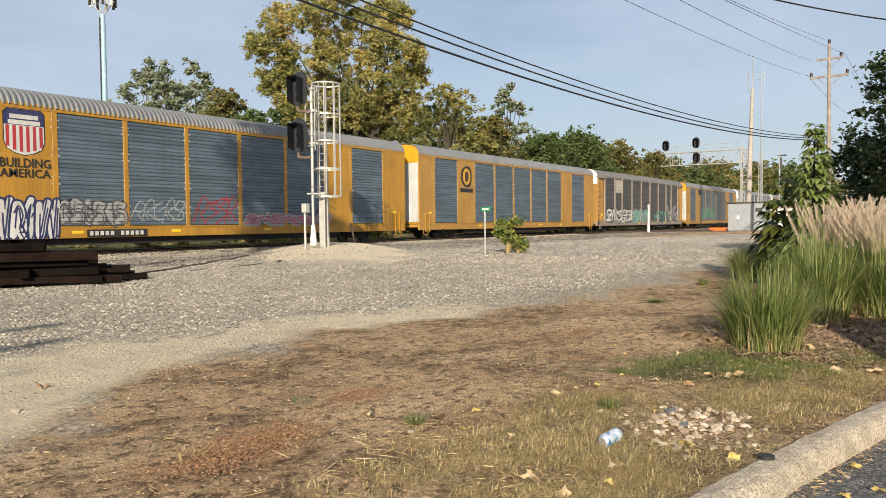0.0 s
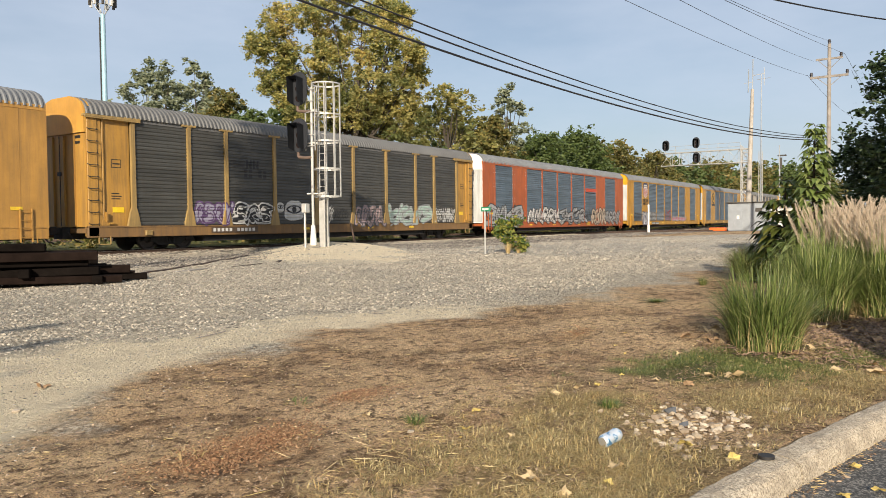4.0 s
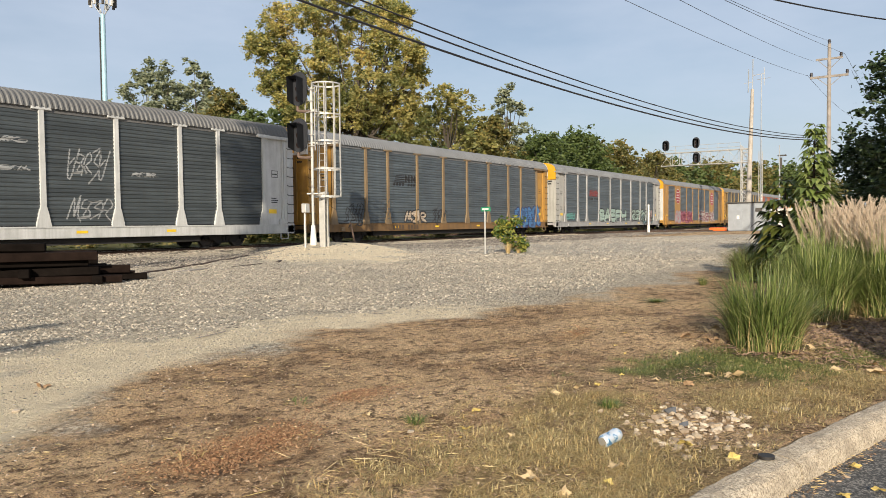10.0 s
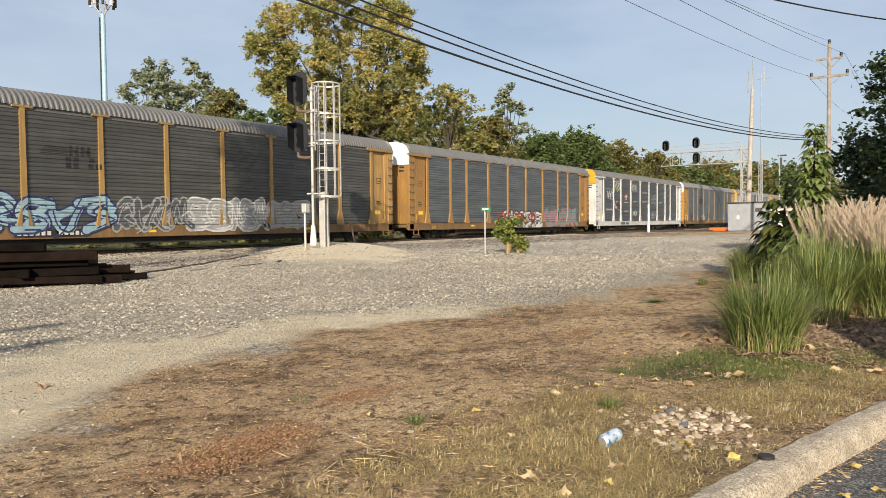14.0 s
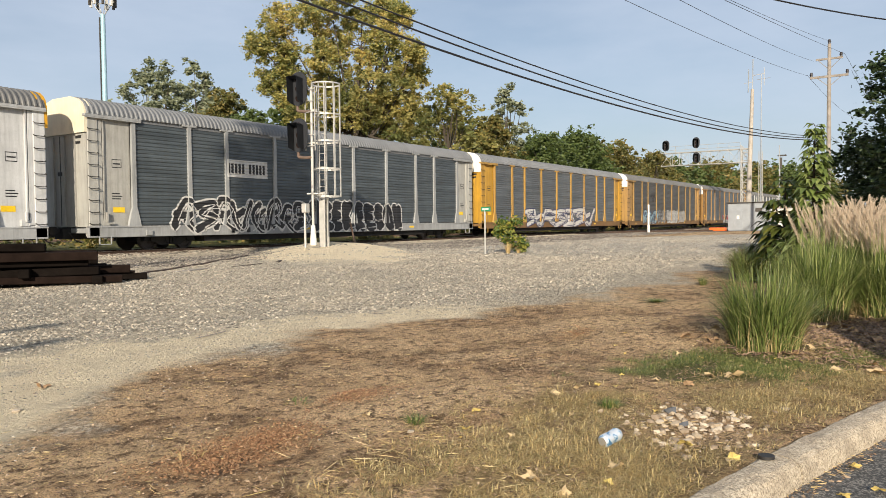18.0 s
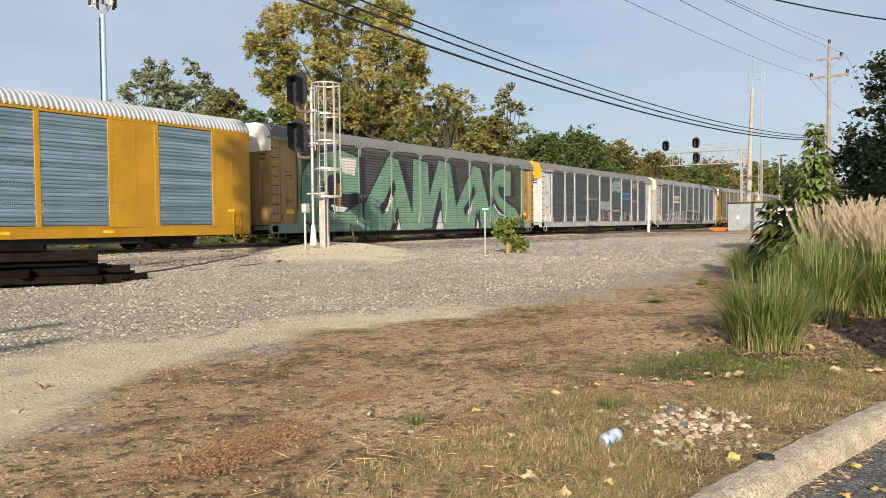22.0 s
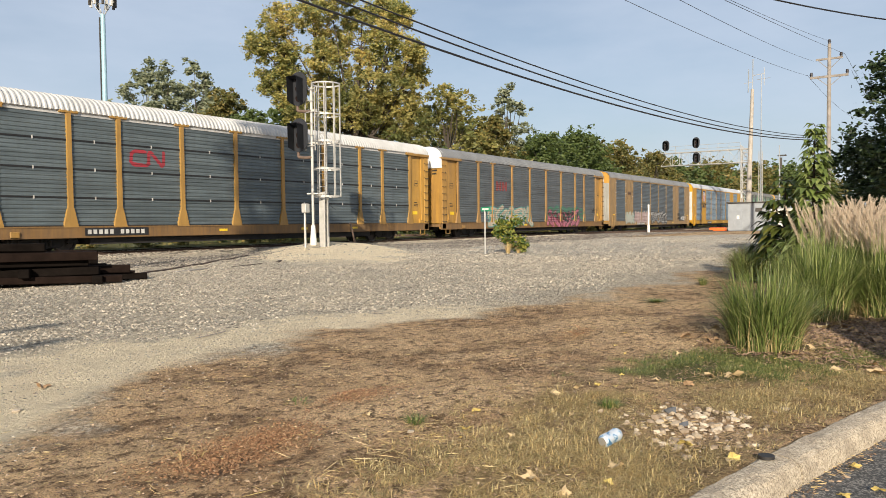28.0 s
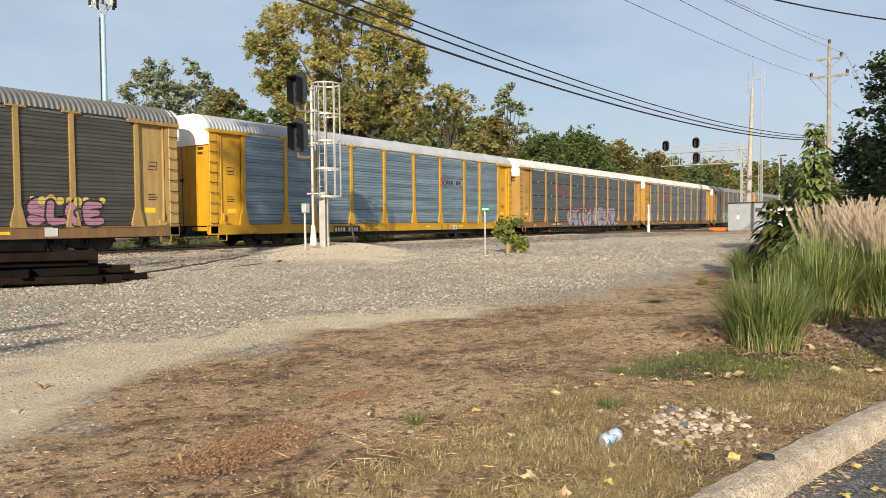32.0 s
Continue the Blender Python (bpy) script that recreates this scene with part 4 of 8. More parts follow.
rack(13, "a", YELLOW, (0.36, 0.45, 0.53), (0.34, 0.36, 0.39), YELLOW, WHITE, 0.12, "clean bright yellow car carrier with a shield emblem", True, False, 0.15)
rack(14, "a", TAN, GREY, ROOF, OLD_YELLOW, PALE, 0.5, "tan car carrier with a dark bracketed emblem", False, False, 0.05)
rack(15, "b", (0.42, 0.235, 0.07), (0.2, 0.205, 0.205), ROOF, WHITE, (0.45, 0.24, 0.05), 0.55, "yellow-posted car carrier with pink and green graffiti", False, False, -0.1)
rack(16, "b", (0.46, 0.255, 0.06), (0.23, 0.25, 0.25), WHITE_ROOF, WHITE, (0.52, 0.28, 0.05), 0.35, "white-roofed yellow-posted car carrier with a red emblem", False, True, -0.15)
rack(17, "b", (0.45, 0.25, 0.07), (0.17, 0.19, 0.185), WHITE_ROOF, WHITE, (0.5, 0.28, 0.07), 0.4, "white-roofed car carrier with lilac block graffiti", False, True, -0.05)
rack(18, "b", (0.62, 0.33, 0.012), (0.34, 0.43, 0.5), (0.3, 0.32, 0.34), WHITE, (0.64, 0.33, 0.012), 0.15, "bright yellow-posted car carrier with blue-grey pierced sides", True, False, 0.1)
rack(19, "b", (0.45, 0.29, 0.09), (0.145, 0.125, 0.105), OLD_ROOF, WHITE, (0.46, 0.3, 0.1), 0.55, "soot-brown tan-posted car carrier with pink graffiti", False, False, 0)


def motions():
    """The train rolls by and slowly gathers speed."""
    times = [0, 2, 4, 6, 8, 10, 12, 14, 16, 18, 20, 22, 24, 26, 28, 30, 32]
    for k, car in train.items():
        walk(car, [(t, pose(train_shift(t) - LENGTH * k + HALF + car["own"], TRACK_Y, RAIL)) for t in times])


# ---------------------------------------------------------------- trees and plants
bark = plain("bark", (0.062, 0.05, 0.038), 0.95, vary=0.4, scale=5, fine=30, relief=0.8)


def leaf_cloud(centres, spread_by, count, size, seed, flat=0.3):
    """Many small folded leaves scattered round some centres."""
    r = np.random.default_rng(seed)
    centres = np.asarray(centres, float)
    pick = r.integers(0, len(centres), count)
    d = r.normal(size=(count, 3))
    d /= np.linalg.norm(d, axis=1)[:, None]
    sp = np.asarray(spread_by)[pick] if np.ndim(spread_by) else spread_by
    p = centres[pick] + d * (np.asarray(sp).reshape(-1, 1) if np.ndim(sp) else sp) * np.minimum(np.abs(r.normal(0, 0.6, (count, 1))), 1.25) * np.array([1, 1, 0.8])
    u = r.normal(size=(count, 3))
    u[:, 2] *= flat
    u /= np.linalg.norm(u, axis=1)[:, None]
    w = np.cross(u, r.normal(size=(count, 3)))
    w /= np.linalg.norm(w, axis=1)[:, None]
    s = (size * r.uniform(0.6, 1.3, count))[:, None]
    n = np.cross(u, w)
    a, b, c, e = p - u * s * 0.5, p + w * s * 0.32 + n * s * 0.1, p + u * s * 0.55, p - w * s * 0.32 + n * s * 0.1
    v = np.stack([a, b, c, e], 1).reshape(-1, 3)
    f = np.arange(count * 4).reshape(-1, 4)
    return v, f


def tree(name, at, height, width, leaves, leaf_mat, label, seed, size=0.3, bare=0.25, category="tree", lean=0.0, clumps=60, trunk_r=None, puff=1.0):
    """A tapered trunk with forking limbs, and a crown of leaves clustered on the branch ends."""
    r = np.random.default_rng(seed)
    thing = empty(name, at, label=label, category=category)
    bm = bmesh.new()
    tr = trunk_r or height * 0.018
    top = Vector((lean * height * 0.2, 0, height * max(0.55, bare + 0.05)))
    knee = Vector((r.uniform(-0.2, 0.2), r.uniform(-0.2, 0.2), height * bare))
    rod(bm, (0, 0, -0.3), knee, tr * 1.3, tr, n=8)
    rod(bm, knee, top, tr, tr * 0.6, n=8)
    tips, radii = [], []
    for i in range(clumps):
        h = bare * 0.75 + (1 - bare * 0.75) * (i + r.random()) / clumps
        q = (h - bare * 0.75) / (1 - bare * 0.75)
        wide = max(0.12, 1 - abs(1.85 * q - 0.8) ** 2.6) ** 0.5
        a = r.uniform(0, 2 * math.pi)
        rad = width / 2 * 0.86 * wide * r.uniform(0.2, 1.0) ** 0.6 * (1 + 0.18 * math.sin(3 * a + seed))
        tip = Vector((rad * math.cos(a) + lean * height * 0.3 * h, rad * math.sin(a), height * h * r.uniform(0.93, 1.0)))
        tips.append(tip)
        radii.append(max(0.9, width * r.uniform(0.12, 0.2)) * (0.75 + 0.45 * wide) * puff)
        base = knee.lerp(top, min(1.0, max(0.0, q * 0.9 + r.uniform(-0.1, 0.1))))
        mid = base.lerp(tip, 0.55) + Vector((r.uniform(-0.3, 0.3), r.uniform(-0.3, 0.3), -0.04 * height * (1 - q)))
        rr = tr * r.uniform(0.18, 0.4)
        rod(bm, base, mid, rr, rr * 0.6, n=5, caps=False)
        rod(bm, mid, tip, rr * 0.6, rr * 0.2, n=4, caps=False)
    part("trunk", bm, bark, thing, "grey-brown bark")
    twigs, puffs = [], []
    for t, q in zip(tips, radii):
        for _ in range(8):
            twigs.append(tuple(np.array(t) + np.clip(r.normal(0, 0.55, 3), -1.1, 1.1) * q * np.array([1, 1, 0.75])))
            puffs.append(q * r.uniform(0.26, 0.55))
    v, f = leaf_cloud(twigs, np.array(puffs), int(leaves * 1.7), size * 1.25, seed + 50)
    place("crown", mesh_of("crown", v, f), leaf_mat, thing)
    return thing


gold = leafy("turning leaves", [(0.4, 0.37, 0.12), (0.24, 0.26, 0.09), (0.58, 0.46, 0.17), (0.74, 0.55, 0.18), (0.68, 0.53, 0.2), (0.46, 0.43, 0.12)], glow_through=0.42, patches=[(0.15, 0.18, 0.06), (0.25, 0.27, 0.085), (0.46, 0.4, 0.12)])
half_gold = leafy("leaves still green", [(0.11, 0.14, 0.045), (0.18, 0.2, 0.06), (0.28, 0.26, 0.08), (0.14, 0.165, 0.05)], glow_through=0.42, patches=[(0.4, 0.34, 0.11), (0.26, 0.27, 0.08), (0.5, 0.4, 0.13)])
green = leafy("green leaves", [(0.07, 0.105, 0.03), (0.11, 0.155, 0.04), (0.15, 0.19, 0.055), (0.09, 0.125, 0.035)], glow_through=0.42)
grey_green = leafy("grey-green leaves", [(0.2, 0.23, 0.14), (0.3, 0.33, 0.21), (0.37, 0.39, 0.26), (0.24, 0.265, 0.165)], glow_through=0.42)
olive = leafy("olive and brown leaves", [(0.11, 0.12, 0.035), (0.21, 0.19, 0.055), (0.3, 0.22, 0.07), (0.16, 0.165, 0.05)], glow_through=0.42)
dark_green = leafy("dark leaves", [(0.025, 0.045, 0.016), (0.045, 0.075, 0.024), (0.07, 0.105, 0.034)], glow_through=0.25)

# x, y, height, width, leaves, leaf size, material, seed
def wood_tree(name, x, y, h, w, n, s, mat_, seed, label, bare, clumps, puff=1.0):
    tree(name, (x, y, -0.1), h, w * 1.2, n, mat_, label, seed, s, bare, clumps=int(clumps * 1.3), puff=puff)


def great_tree(at, leaves, size, material, inner, label, seed):
    """A broad old tree whose crown falls into many lobes, with sky between them."""
    r = np.random.default_rng(seed)
    thing = empty("tree", at, label=label, category="tree")
    across, deep = Vector((0.556, -0.831, 0)), Vector((0.831, 0.556, 0))
    # lobes: distance across from the trunk, height, radius
    lobes = [(-8.7, 16.4, 1.5), (-6.8, 18.4, 1.6), (-4.6, 19.6, 1.8), (-2.2, 20.1, 2.0), (0.3, 19.4, 2.0), (2.8, 19.9, 1.5), (4.0, 18.9, 1.1), (3.2, 17.2, 1.7), (5.4, 15.7, 1.1), (5.0, 14.2, 1.5), (2.8, 15.0, 2.0), (0.2, 16.7, 2.2), (-2.5, 17.7, 1.9),
             (-2.9, 15.2, 1.5), (-6.6, 15.9, 1.3), (-8.2, 13.7, 1.4), (-6.3, 13.9, 1.3), (-4.0, 13.7, 1.8), (-1.2, 13.7, 2.0), (1.3, 12.7, 2.2), (4.2, 12.5, 1.9), (-2.2, 11.3, 2.0), (0.3, 10.8, 2.0), (3.2, 10.8, 2.0), (-6.5, 11.6, 1.5), (5.2, 10.2, 1.6), (-4.4, 10.4, 1.7), (1.8, 8.8, 2.0), (-2.2, 8.6, 1.9), (4.6, 8.0, 1.8), (-5.2, 8.4, 1.7)]
    bm = bmesh.new()
    fork = Vector((0, 0, 7.5))
    rod(bm, (0, 0, -0.3), fork, 0.55, 0.42, n=10)
    rod(bm, fork, fork + Vector((0, 0, 6)), 0.42, 0.25, n=8)
    crowns = {True: ([], []), False: ([], [])}
    for a, z, q in lobes:
        twigs, puffs = crowns[z > 13.4 or abs(a) > 5.5]
        mid = across * a * 0.93 + deep * r.uniform(-3.0, 3.0) * (1 - abs(a) / 12) + Vector((0, 0, z))
        knee = fork.lerp(mid, 0.5) + Vector((0, 0, -0.6))
        rod(bm, fork + Vector((0, 0, r.uniform(-1, 4))), knee, 0.13, 0.08, n=6, caps=False)
        rod(bm, knee, mid, 0.08, 0.04, n=5, caps=False)
        for _ in range(64):
            d = Vector(r.normal(size=3)).normalized()
            tip = mid + Vector((d.x, d.y, d.z * 0.85)) * q * r.uniform(0.4, 1.15)
            twigs.append(tuple(tip))
            puffs.append(r.uniform(0.3, 0.62))
            if r.random() < 0.2:
                rod(bm, mid, tip, 0.03, 0.015, n=4, caps=False)
    part("trunk", bm, bark, thing, "grey-brown bark")
    for outer, (twigs, puffs) in crowns.items():
        v, f = leaf_cloud(twigs, np.array(puffs), int(leaves * len(twigs) / 1750), size, seed + 50 + outer)
        place("crown", mesh_of("crown", v, f), material if outer else inner, thing, label="gold-leaved outer crown" if outer else "greener lower crown")


great_tree((49.4, 41.8, -0.1), 135000, 0.22, gold, half_gold, "tall tree with leaves turning gold", 11)
wood_tree("tree", 42.5, 60, 16.4, 6.0, 10500, 0.272, grey_green, 12, "slender grey-green tree behind the track", 0.3, 36)
wood_tree("tree", 45.9, 58, 16.2, 4.2, 6300, 0.272, grey_green, 13, "narrow grey-green tree behind the track", 0.45, 24)
wood_tree("tree", 42.2, 50, 12.6, 4.6, 5400, 0.24, olive, 14, "thin olive tree with bare twigs", 0.35, 26)
wood_tree("shrub", 35.9, 40, 8.8, 6.0, 9750, 0.24, green, 15, "dense green shrub behind the track", 0.1, 36)
wood_tree("tree", 60.9, 40, 14.4, 7.2, 9000, 0.26, half_gold, 16, "half-bare tree with gold and green leaves", 0.25, 44)
wood_tree("tree", 79.9, 44, 18.2, 3.6, 5400, 0.288, grey_green, 17, "tall narrow pale green tree", 0.5, 22)
wood_tree("tree", 65.2, 38, 11.8, 6.0, 9750, 0.288, olive, 18, "olive-green tree with leaves turning brown", 0.15, 36)
wood_tree("tree", 73.0, 42, 11.4, 6.5, 9000, 0.288, olive, 19, "brownish green tree behind the track", 0.15, 34)
wood_tree("tree", 82.0, 40, 11.6, 7.6, 9750, 0.304, green, 20, "green tree beside the line", 0.12, 38)
wood_tree("tree", 97.2, 42, 13.7, 9.5, 12000, 0.336, green, 21, "broad dark green tree behind the track", 0.1, 44)
wood_tree("tree", 107.5, 46, 14.0, 8.0, 9000, 0.336, green, 22, "broad green tree behind the track", 0.1, 36)
wood_tree("tree", 114.0, 43, 13.6, 8.6, 9750, 0.352, olive, 23, "tree with yellowing leaves", 0.1, 38)
wood_tree("tree", 128.9, 42, 13.5, 8.0, 6750, 0.352, olive, 24, "thin tree with brown leaves", 0.2, 30)
wood_tree("tree", 141.0, 46, 12.4, 12.0, 6000, 0.5, olive, 25, "olive-green tree far along the line", 0.1, 36)
wood_tree("tree", 158.0, 45, 12.4, 13.0, 6000, 0.55, green, 26, "green tree far along the line", 0.1, 36)
wood_tree("tree", 178.0, 46, 13.6, 14.0, 6000, 0.6, olive, 27, "tree in early autumn colour", 0.1, 36)
wood_tree("tree", 205.0, 48, 14.4, 17.0, 6000, 0.7, green, 28, "distant green tree beside the line", 0.1, 36)
wood_tree("tree", 240.0, 49, 16.2, 20.0, 6000, 0.8, olive, 29, "distant olive-green tree beside the line", 0.1, 36)
wood_tree("tree", 300.0, 52, 19.6, 30.0, 6000, 1, green, 30, "distant green tree beside the line", 0.1, 36)
wood_tree("tree", 380.0, 50, 23.0, 40.0, 6000, 1.3, olive, 31, "distant tree at the line's end", 0.1, 36)
wood_tree("tree", 33.0, 56, 9.5, 8.0, 7500, 0.272, olive, 32, "low olive-green tree behind the track", 0.15, 30)
wood_tree("tree", 41.5, 46, 9.0, 5.5, 6750, 0.24, olive, 33, "low tree with pale twigs", 0.15, 30)
wood_tree("tree", 57.0, 39, 8.0, 7.0, 8250, 0.256, green, 34, "low green tree behind the track", 0.08, 34)
wood_tree("tree", 44.2, 53, 13.4, 5.0, 9000, 0.2, grey_green, 52, "pale bushy grey-green tree behind the track", 0.1, 44)
wood_tree("tree", 40.6, 45.5, 9.6, 5.2, 9000, 0.2, green, 53, "rounded green bush behind the track", 0.05, 44)
wood_tree("tree", 44.5, 52, 11.5, 5.5, 8250, 0.256, olive, 35, "low olive-green tree behind the track", 0.12, 34)
wood_tree("tree", 49.5, 50, 12.5, 6.0, 8250, 0.256, green, 36, "green tree among others behind the track", 0.12, 34)
wood_tree("tree", 56.5, 46, 14.5, 7.0, 10500, 0.272, half_gold, 37, "gold-tinged tree behind the track", 0.15, 40)
wood_tree("tree", 70.0, 45, 13.0, 7.0, 9750, 0.288, olive, 38, "brown-tinged tree behind the track", 0.12, 38)
wood_tree("tree", 89.0, 44, 12.8, 8.0, 9750, 0.32, green, 39, "dense green tree behind the track", 0.1, 38)
wood_tree("tree", 121.0, 46, 13.8, 9.0, 9000, 0.36, olive, 40, "olive-green tree beside the line", 0.1, 38)
wood_tree("tree", 149.0, 45, 13.0, 12.0, 6000, 0.5, green, 48, "green tree beside the line", 0.1, 38)
wood_tree("tree", 190.0, 47, 14.5, 15.0, 6000, 0.65, olive, 49, "olive-green tree far along the line", 0.1, 38)
# the wood goes on behind
v, f = leaf_cloud([(x, 70 + 8 * math.sin(x * 0.13), 3.2 + 1.2 * math.sin(x * 0.31) + max(0, x - 90) * 0.028) for x in range(60, 420, 5)], 5.5, 30000, 0.8, 77)
tagged(place("woods", mesh_of("woods", v, f), olive), "band of distant trees behind the railway", "woods", kind="stuff")
v, f = leaf_cloud([(x, 36.5 + 1.5 * math.sin(x * 0.7), 0.5 + 0.4 * math.sin(x * 1.3)) for x in range(10, 170, 2)], 1.3, 26000, 0.28, 78)
tagged(place("undergrowth", mesh_of("undergrowth", v, f), olive), "weeds and brush along the far side of the track", "brush", kind="stuff")

# ---------------------------------------------------------------- railway signal beside the track
galv = plain("galvanised steel", (0.50, 0.49, 0.46), 0.5, 0.35, vary=0.2, scale=4, fine=40)
white_steel = plain("white-painted steel", (0.70, 0.68, 0.62), 0.5, vary=0.2, scale=4, fine=40)
signal_black = plain("matt black signal paint", (0.016, 0.018, 0.023), 0.7, vary=0.3)
lens_mat = plain("dark lens glass", (0.02, 0.012, 0.01), 0.15, vary=0.1)
cast_iron = plain("brown cast iron", (0.12, 0.08, 0.06), 0.7, vary=0.3)


def ring(bm, centre, radius, thick, a0=0.0, a1=360.0, n=20):
    """A hoop of flat bar lying level."""
    pts = [Vector(centre) + Vector((radius * math.cos(radians(a0 + (a1 - a0) * i / n)), radius * math.sin(radians(a0 + (a1 - a0) * i / n)), 0)) for i in range(n + 1)]
    for a, b in zip(pts, pts[1:]):
        rod(bm, a, b, thick, n=5, caps=False)


def oval_plate(x, w, h, depth=0.03):
    """A tall rounded backing plate, facing along x."""
    bm = bmesh.new()
    out = []
    for i in range(28):
        a = 2 * math.pi * i / 28
        out.append((w / 2 * math.cos(a), (h / 2 - w / 2) * (1 if math.sin(a) > 0 else -1) + w / 2 * math.sin(a)))
    a = [bm.verts.new((x, y, z)) for y, z in out]
    b = [bm.verts.new((x + depth, y, z)) for y, z in out]
    n = len(out)
    for i in range(n):
        bm.faces.new((a[i], a[(i + 1) % n], b[(i + 1) % n], b[i]))
    bm.faces.new(a[::-1])
    bm.faces.new(b)
    bmesh.ops.recalc_face_normals(bm, faces=bm.faces)
    return bm


def signal_head(parent, at, scale=1.0, turn=0.0):
    head = part("signal_head", oval_plate(0.0, 0.98 * scale, 1.5 * scale), signal_black, parent, "black oval backing plate with shaded lamps")
    head.matrix_basis = pose(*at, 0, 0, turn)
    body = part("lamp_case", boxes((0.03, 0.32, -0.22 * scale, 0.22 * scale, -0.6 * scale, 0.6 * scale), bevel=0.03), signal_black, head)
    side = [(-0.42, -0.56), (-0.46, 0.5), (0.02, 0.44), (0.02, -0.7)]
    bm = bmesh.new()
    for y in (-0.27, 0.27):
        bm.faces.new([bm.verts.new((x * scale, y * scale, z * scale)) for x, z in side])
    bm.faces.new([bm.verts.new((x * scale, y * scale, z * scale)) for x, y, z in ((-0.46, -0.27, 0.5), (-0.46, 0.27, 0.5), (0.02, 0.27, 0.44), (0.02, -0.27, 0.44))])
    bmesh.ops.solidify(bm, geom=bm.faces[:], thickness=0.02)
    part("visor", bm, signal_black, head)
    for z in (-0.42 * scale, 0.0, 0.42 * scale):
        bm = bmesh.new()
        rod(bm, (-0.02, 0, z), (0.0, 0, z), 0.15 * scale, n=14)
        part("lens", bm, lens_mat, head)
    return head


def hoop(bm, c, radius, n=24):
    """A closed ring of flat bar."""
    rows = []
    for i in range(n):
        a = 2 * math.pi * i / n
        rows.append([bm.verts.new((c[0] + (radius + d) * math.cos(a), c[1] + (radius + d) * math.sin(a), c[2] + h)) for d, h in ((-0.012, -0.03), (0.012, -0.03), (0.012, 0.03), (-0.012, 0.03))])
    for i in range(n):
        p, q = rows[i], rows[(i + 1) % n]
        for j in range(4):
            bm.faces.new((p[j], q[j], q[(j + 1) % 4], p[(j + 1) % 4]))
    bmesh.ops.recalc_face_normals(bm, faces=bm.faces)


signal = empty("railway_signal", (21.18, 20.23, 0.28), 6, "tall railway signal mast with two black heads and a caged ladder", "signal")
part("mast", rods(((0, 0, 0.0), (0, 0, 7.0), 0.06), n=12), galv, signal, "white-painted mast")
part("mast_base", rods(((0, 0, 0.0), (0, 0, 0.9), 0.16, 0.09), n=10), white_steel, signal)
part("conduit", rods(((-0.42, 0.12, -0.1), (-0.42, 0.12, 1.6), 0.05), n=8), galv, signal)
part("junction_box", boxes((-0.55, -0.25, -0.02, 0.22, 1.45, 1.85), bevel=0.02), galv, signal, "grey steel junction box")
part("column", boxes((0.66, 0.69, -0.16, 0.16, -0.1, 2.4), (0.95, 0.98, -0.16, 0.16, -0.1, 2.4), (0.68, 0.96, -0.015, 0.015, -0.1, 2.4)), galv, signal, "grey steel channel column")
for y in (-0.21, 0.21):
    part("ladder_rail", boxes((0.79, 0.83, y - 0.015, y + 0.015, 0.4, 7.35)), galv, signal)
for i in range(23):
    part("rung", rods(((0.81, -0.21, 0.55 + 0.3 * i), (0.81, 0.21, 0.55 + 0.3 * i), 0.013), n=6), galv, signal)
for z in (7.3, 5.9, 4.7, 3.45, 2.2):
    bm = bmesh.new()
    hoop(bm, (1.0, -0.05, z), 0.66)
    part("cage_hoop", bm, galv, signal)
for i in range(9):
    a = radians(-150 + 300 * i / 8)
    x, y = 1.0 + 0.66 * math.cos(a), -0.05 + 0.66 * math.sin(a)
    part("cage_bar", boxes((x - 0.02, x + 0.02, y - 0.02, y + 0.02, 2.2, 7.3)), galv, signal)
for z in (2.3, 4.55, 6.0):
    part("bracket", rods(((0, 0, z), (0.81, 0, z), 0.035), ((0, 0.3, z), (0, -0.3, z), 0.03), n=6), white_steel, signal)
part("front_frame", boxes((-0.12, -0.09, -0.28, -0.24, 4.2, 7.0), (-0.12, -0.09, 0.24, 0.28, 4.2, 7.0), *[(-0.12, -0.09, -0.28, 0.28, z, z + 0.03) for z in (4.4, 4.9, 5.4, 5.9, 6.4, 6.9)]), galv, signal)
for z in (4.9, 6.95):
    signal_head(signal, (-0.28, 0.5, z), 1.0, -2)
    bm = bmesh.new()
    for a, b in (((-0.2, 0.6, z - 0.62), (-0.2, 0.6, z - 0.95)), ((-0.2, 0.6, z - 0.95), (-0.1, 0.3, z - 1.0)), ((-0.1, 0.3, z - 1.0), (0.0, 0, z - 0.98))):
        rod(bm, a, b, 0.07, n=8)
    part("head_arm", bm, cast_iron, signal, "brown cast bracket arm")
bm = rods(((0.56, 0.0, 2.1), (1.5, -0.15, 1.6), 0.012), n=4)
part("cable", bm, signal_black, signal)
signal.scale = (0.87, 0.87, 0.87)
marker = empty("marker_post", (27.25, 23.2, 0.0), label="leaning thin dark steel marker post beside the track", category="post")
part("rod", rods(((0, 0, -0.2), (-0.45, 0, 1.15), 0.045), n=7), cast_iron, marker)

# ---------------------------------------------------------------- signal gantry over the tracks
gantry = empty("signal_gantry", (100, 20.45, 0.15), label="galvanised lattice gantry with dark signal heads over the track", category="signal gantry")


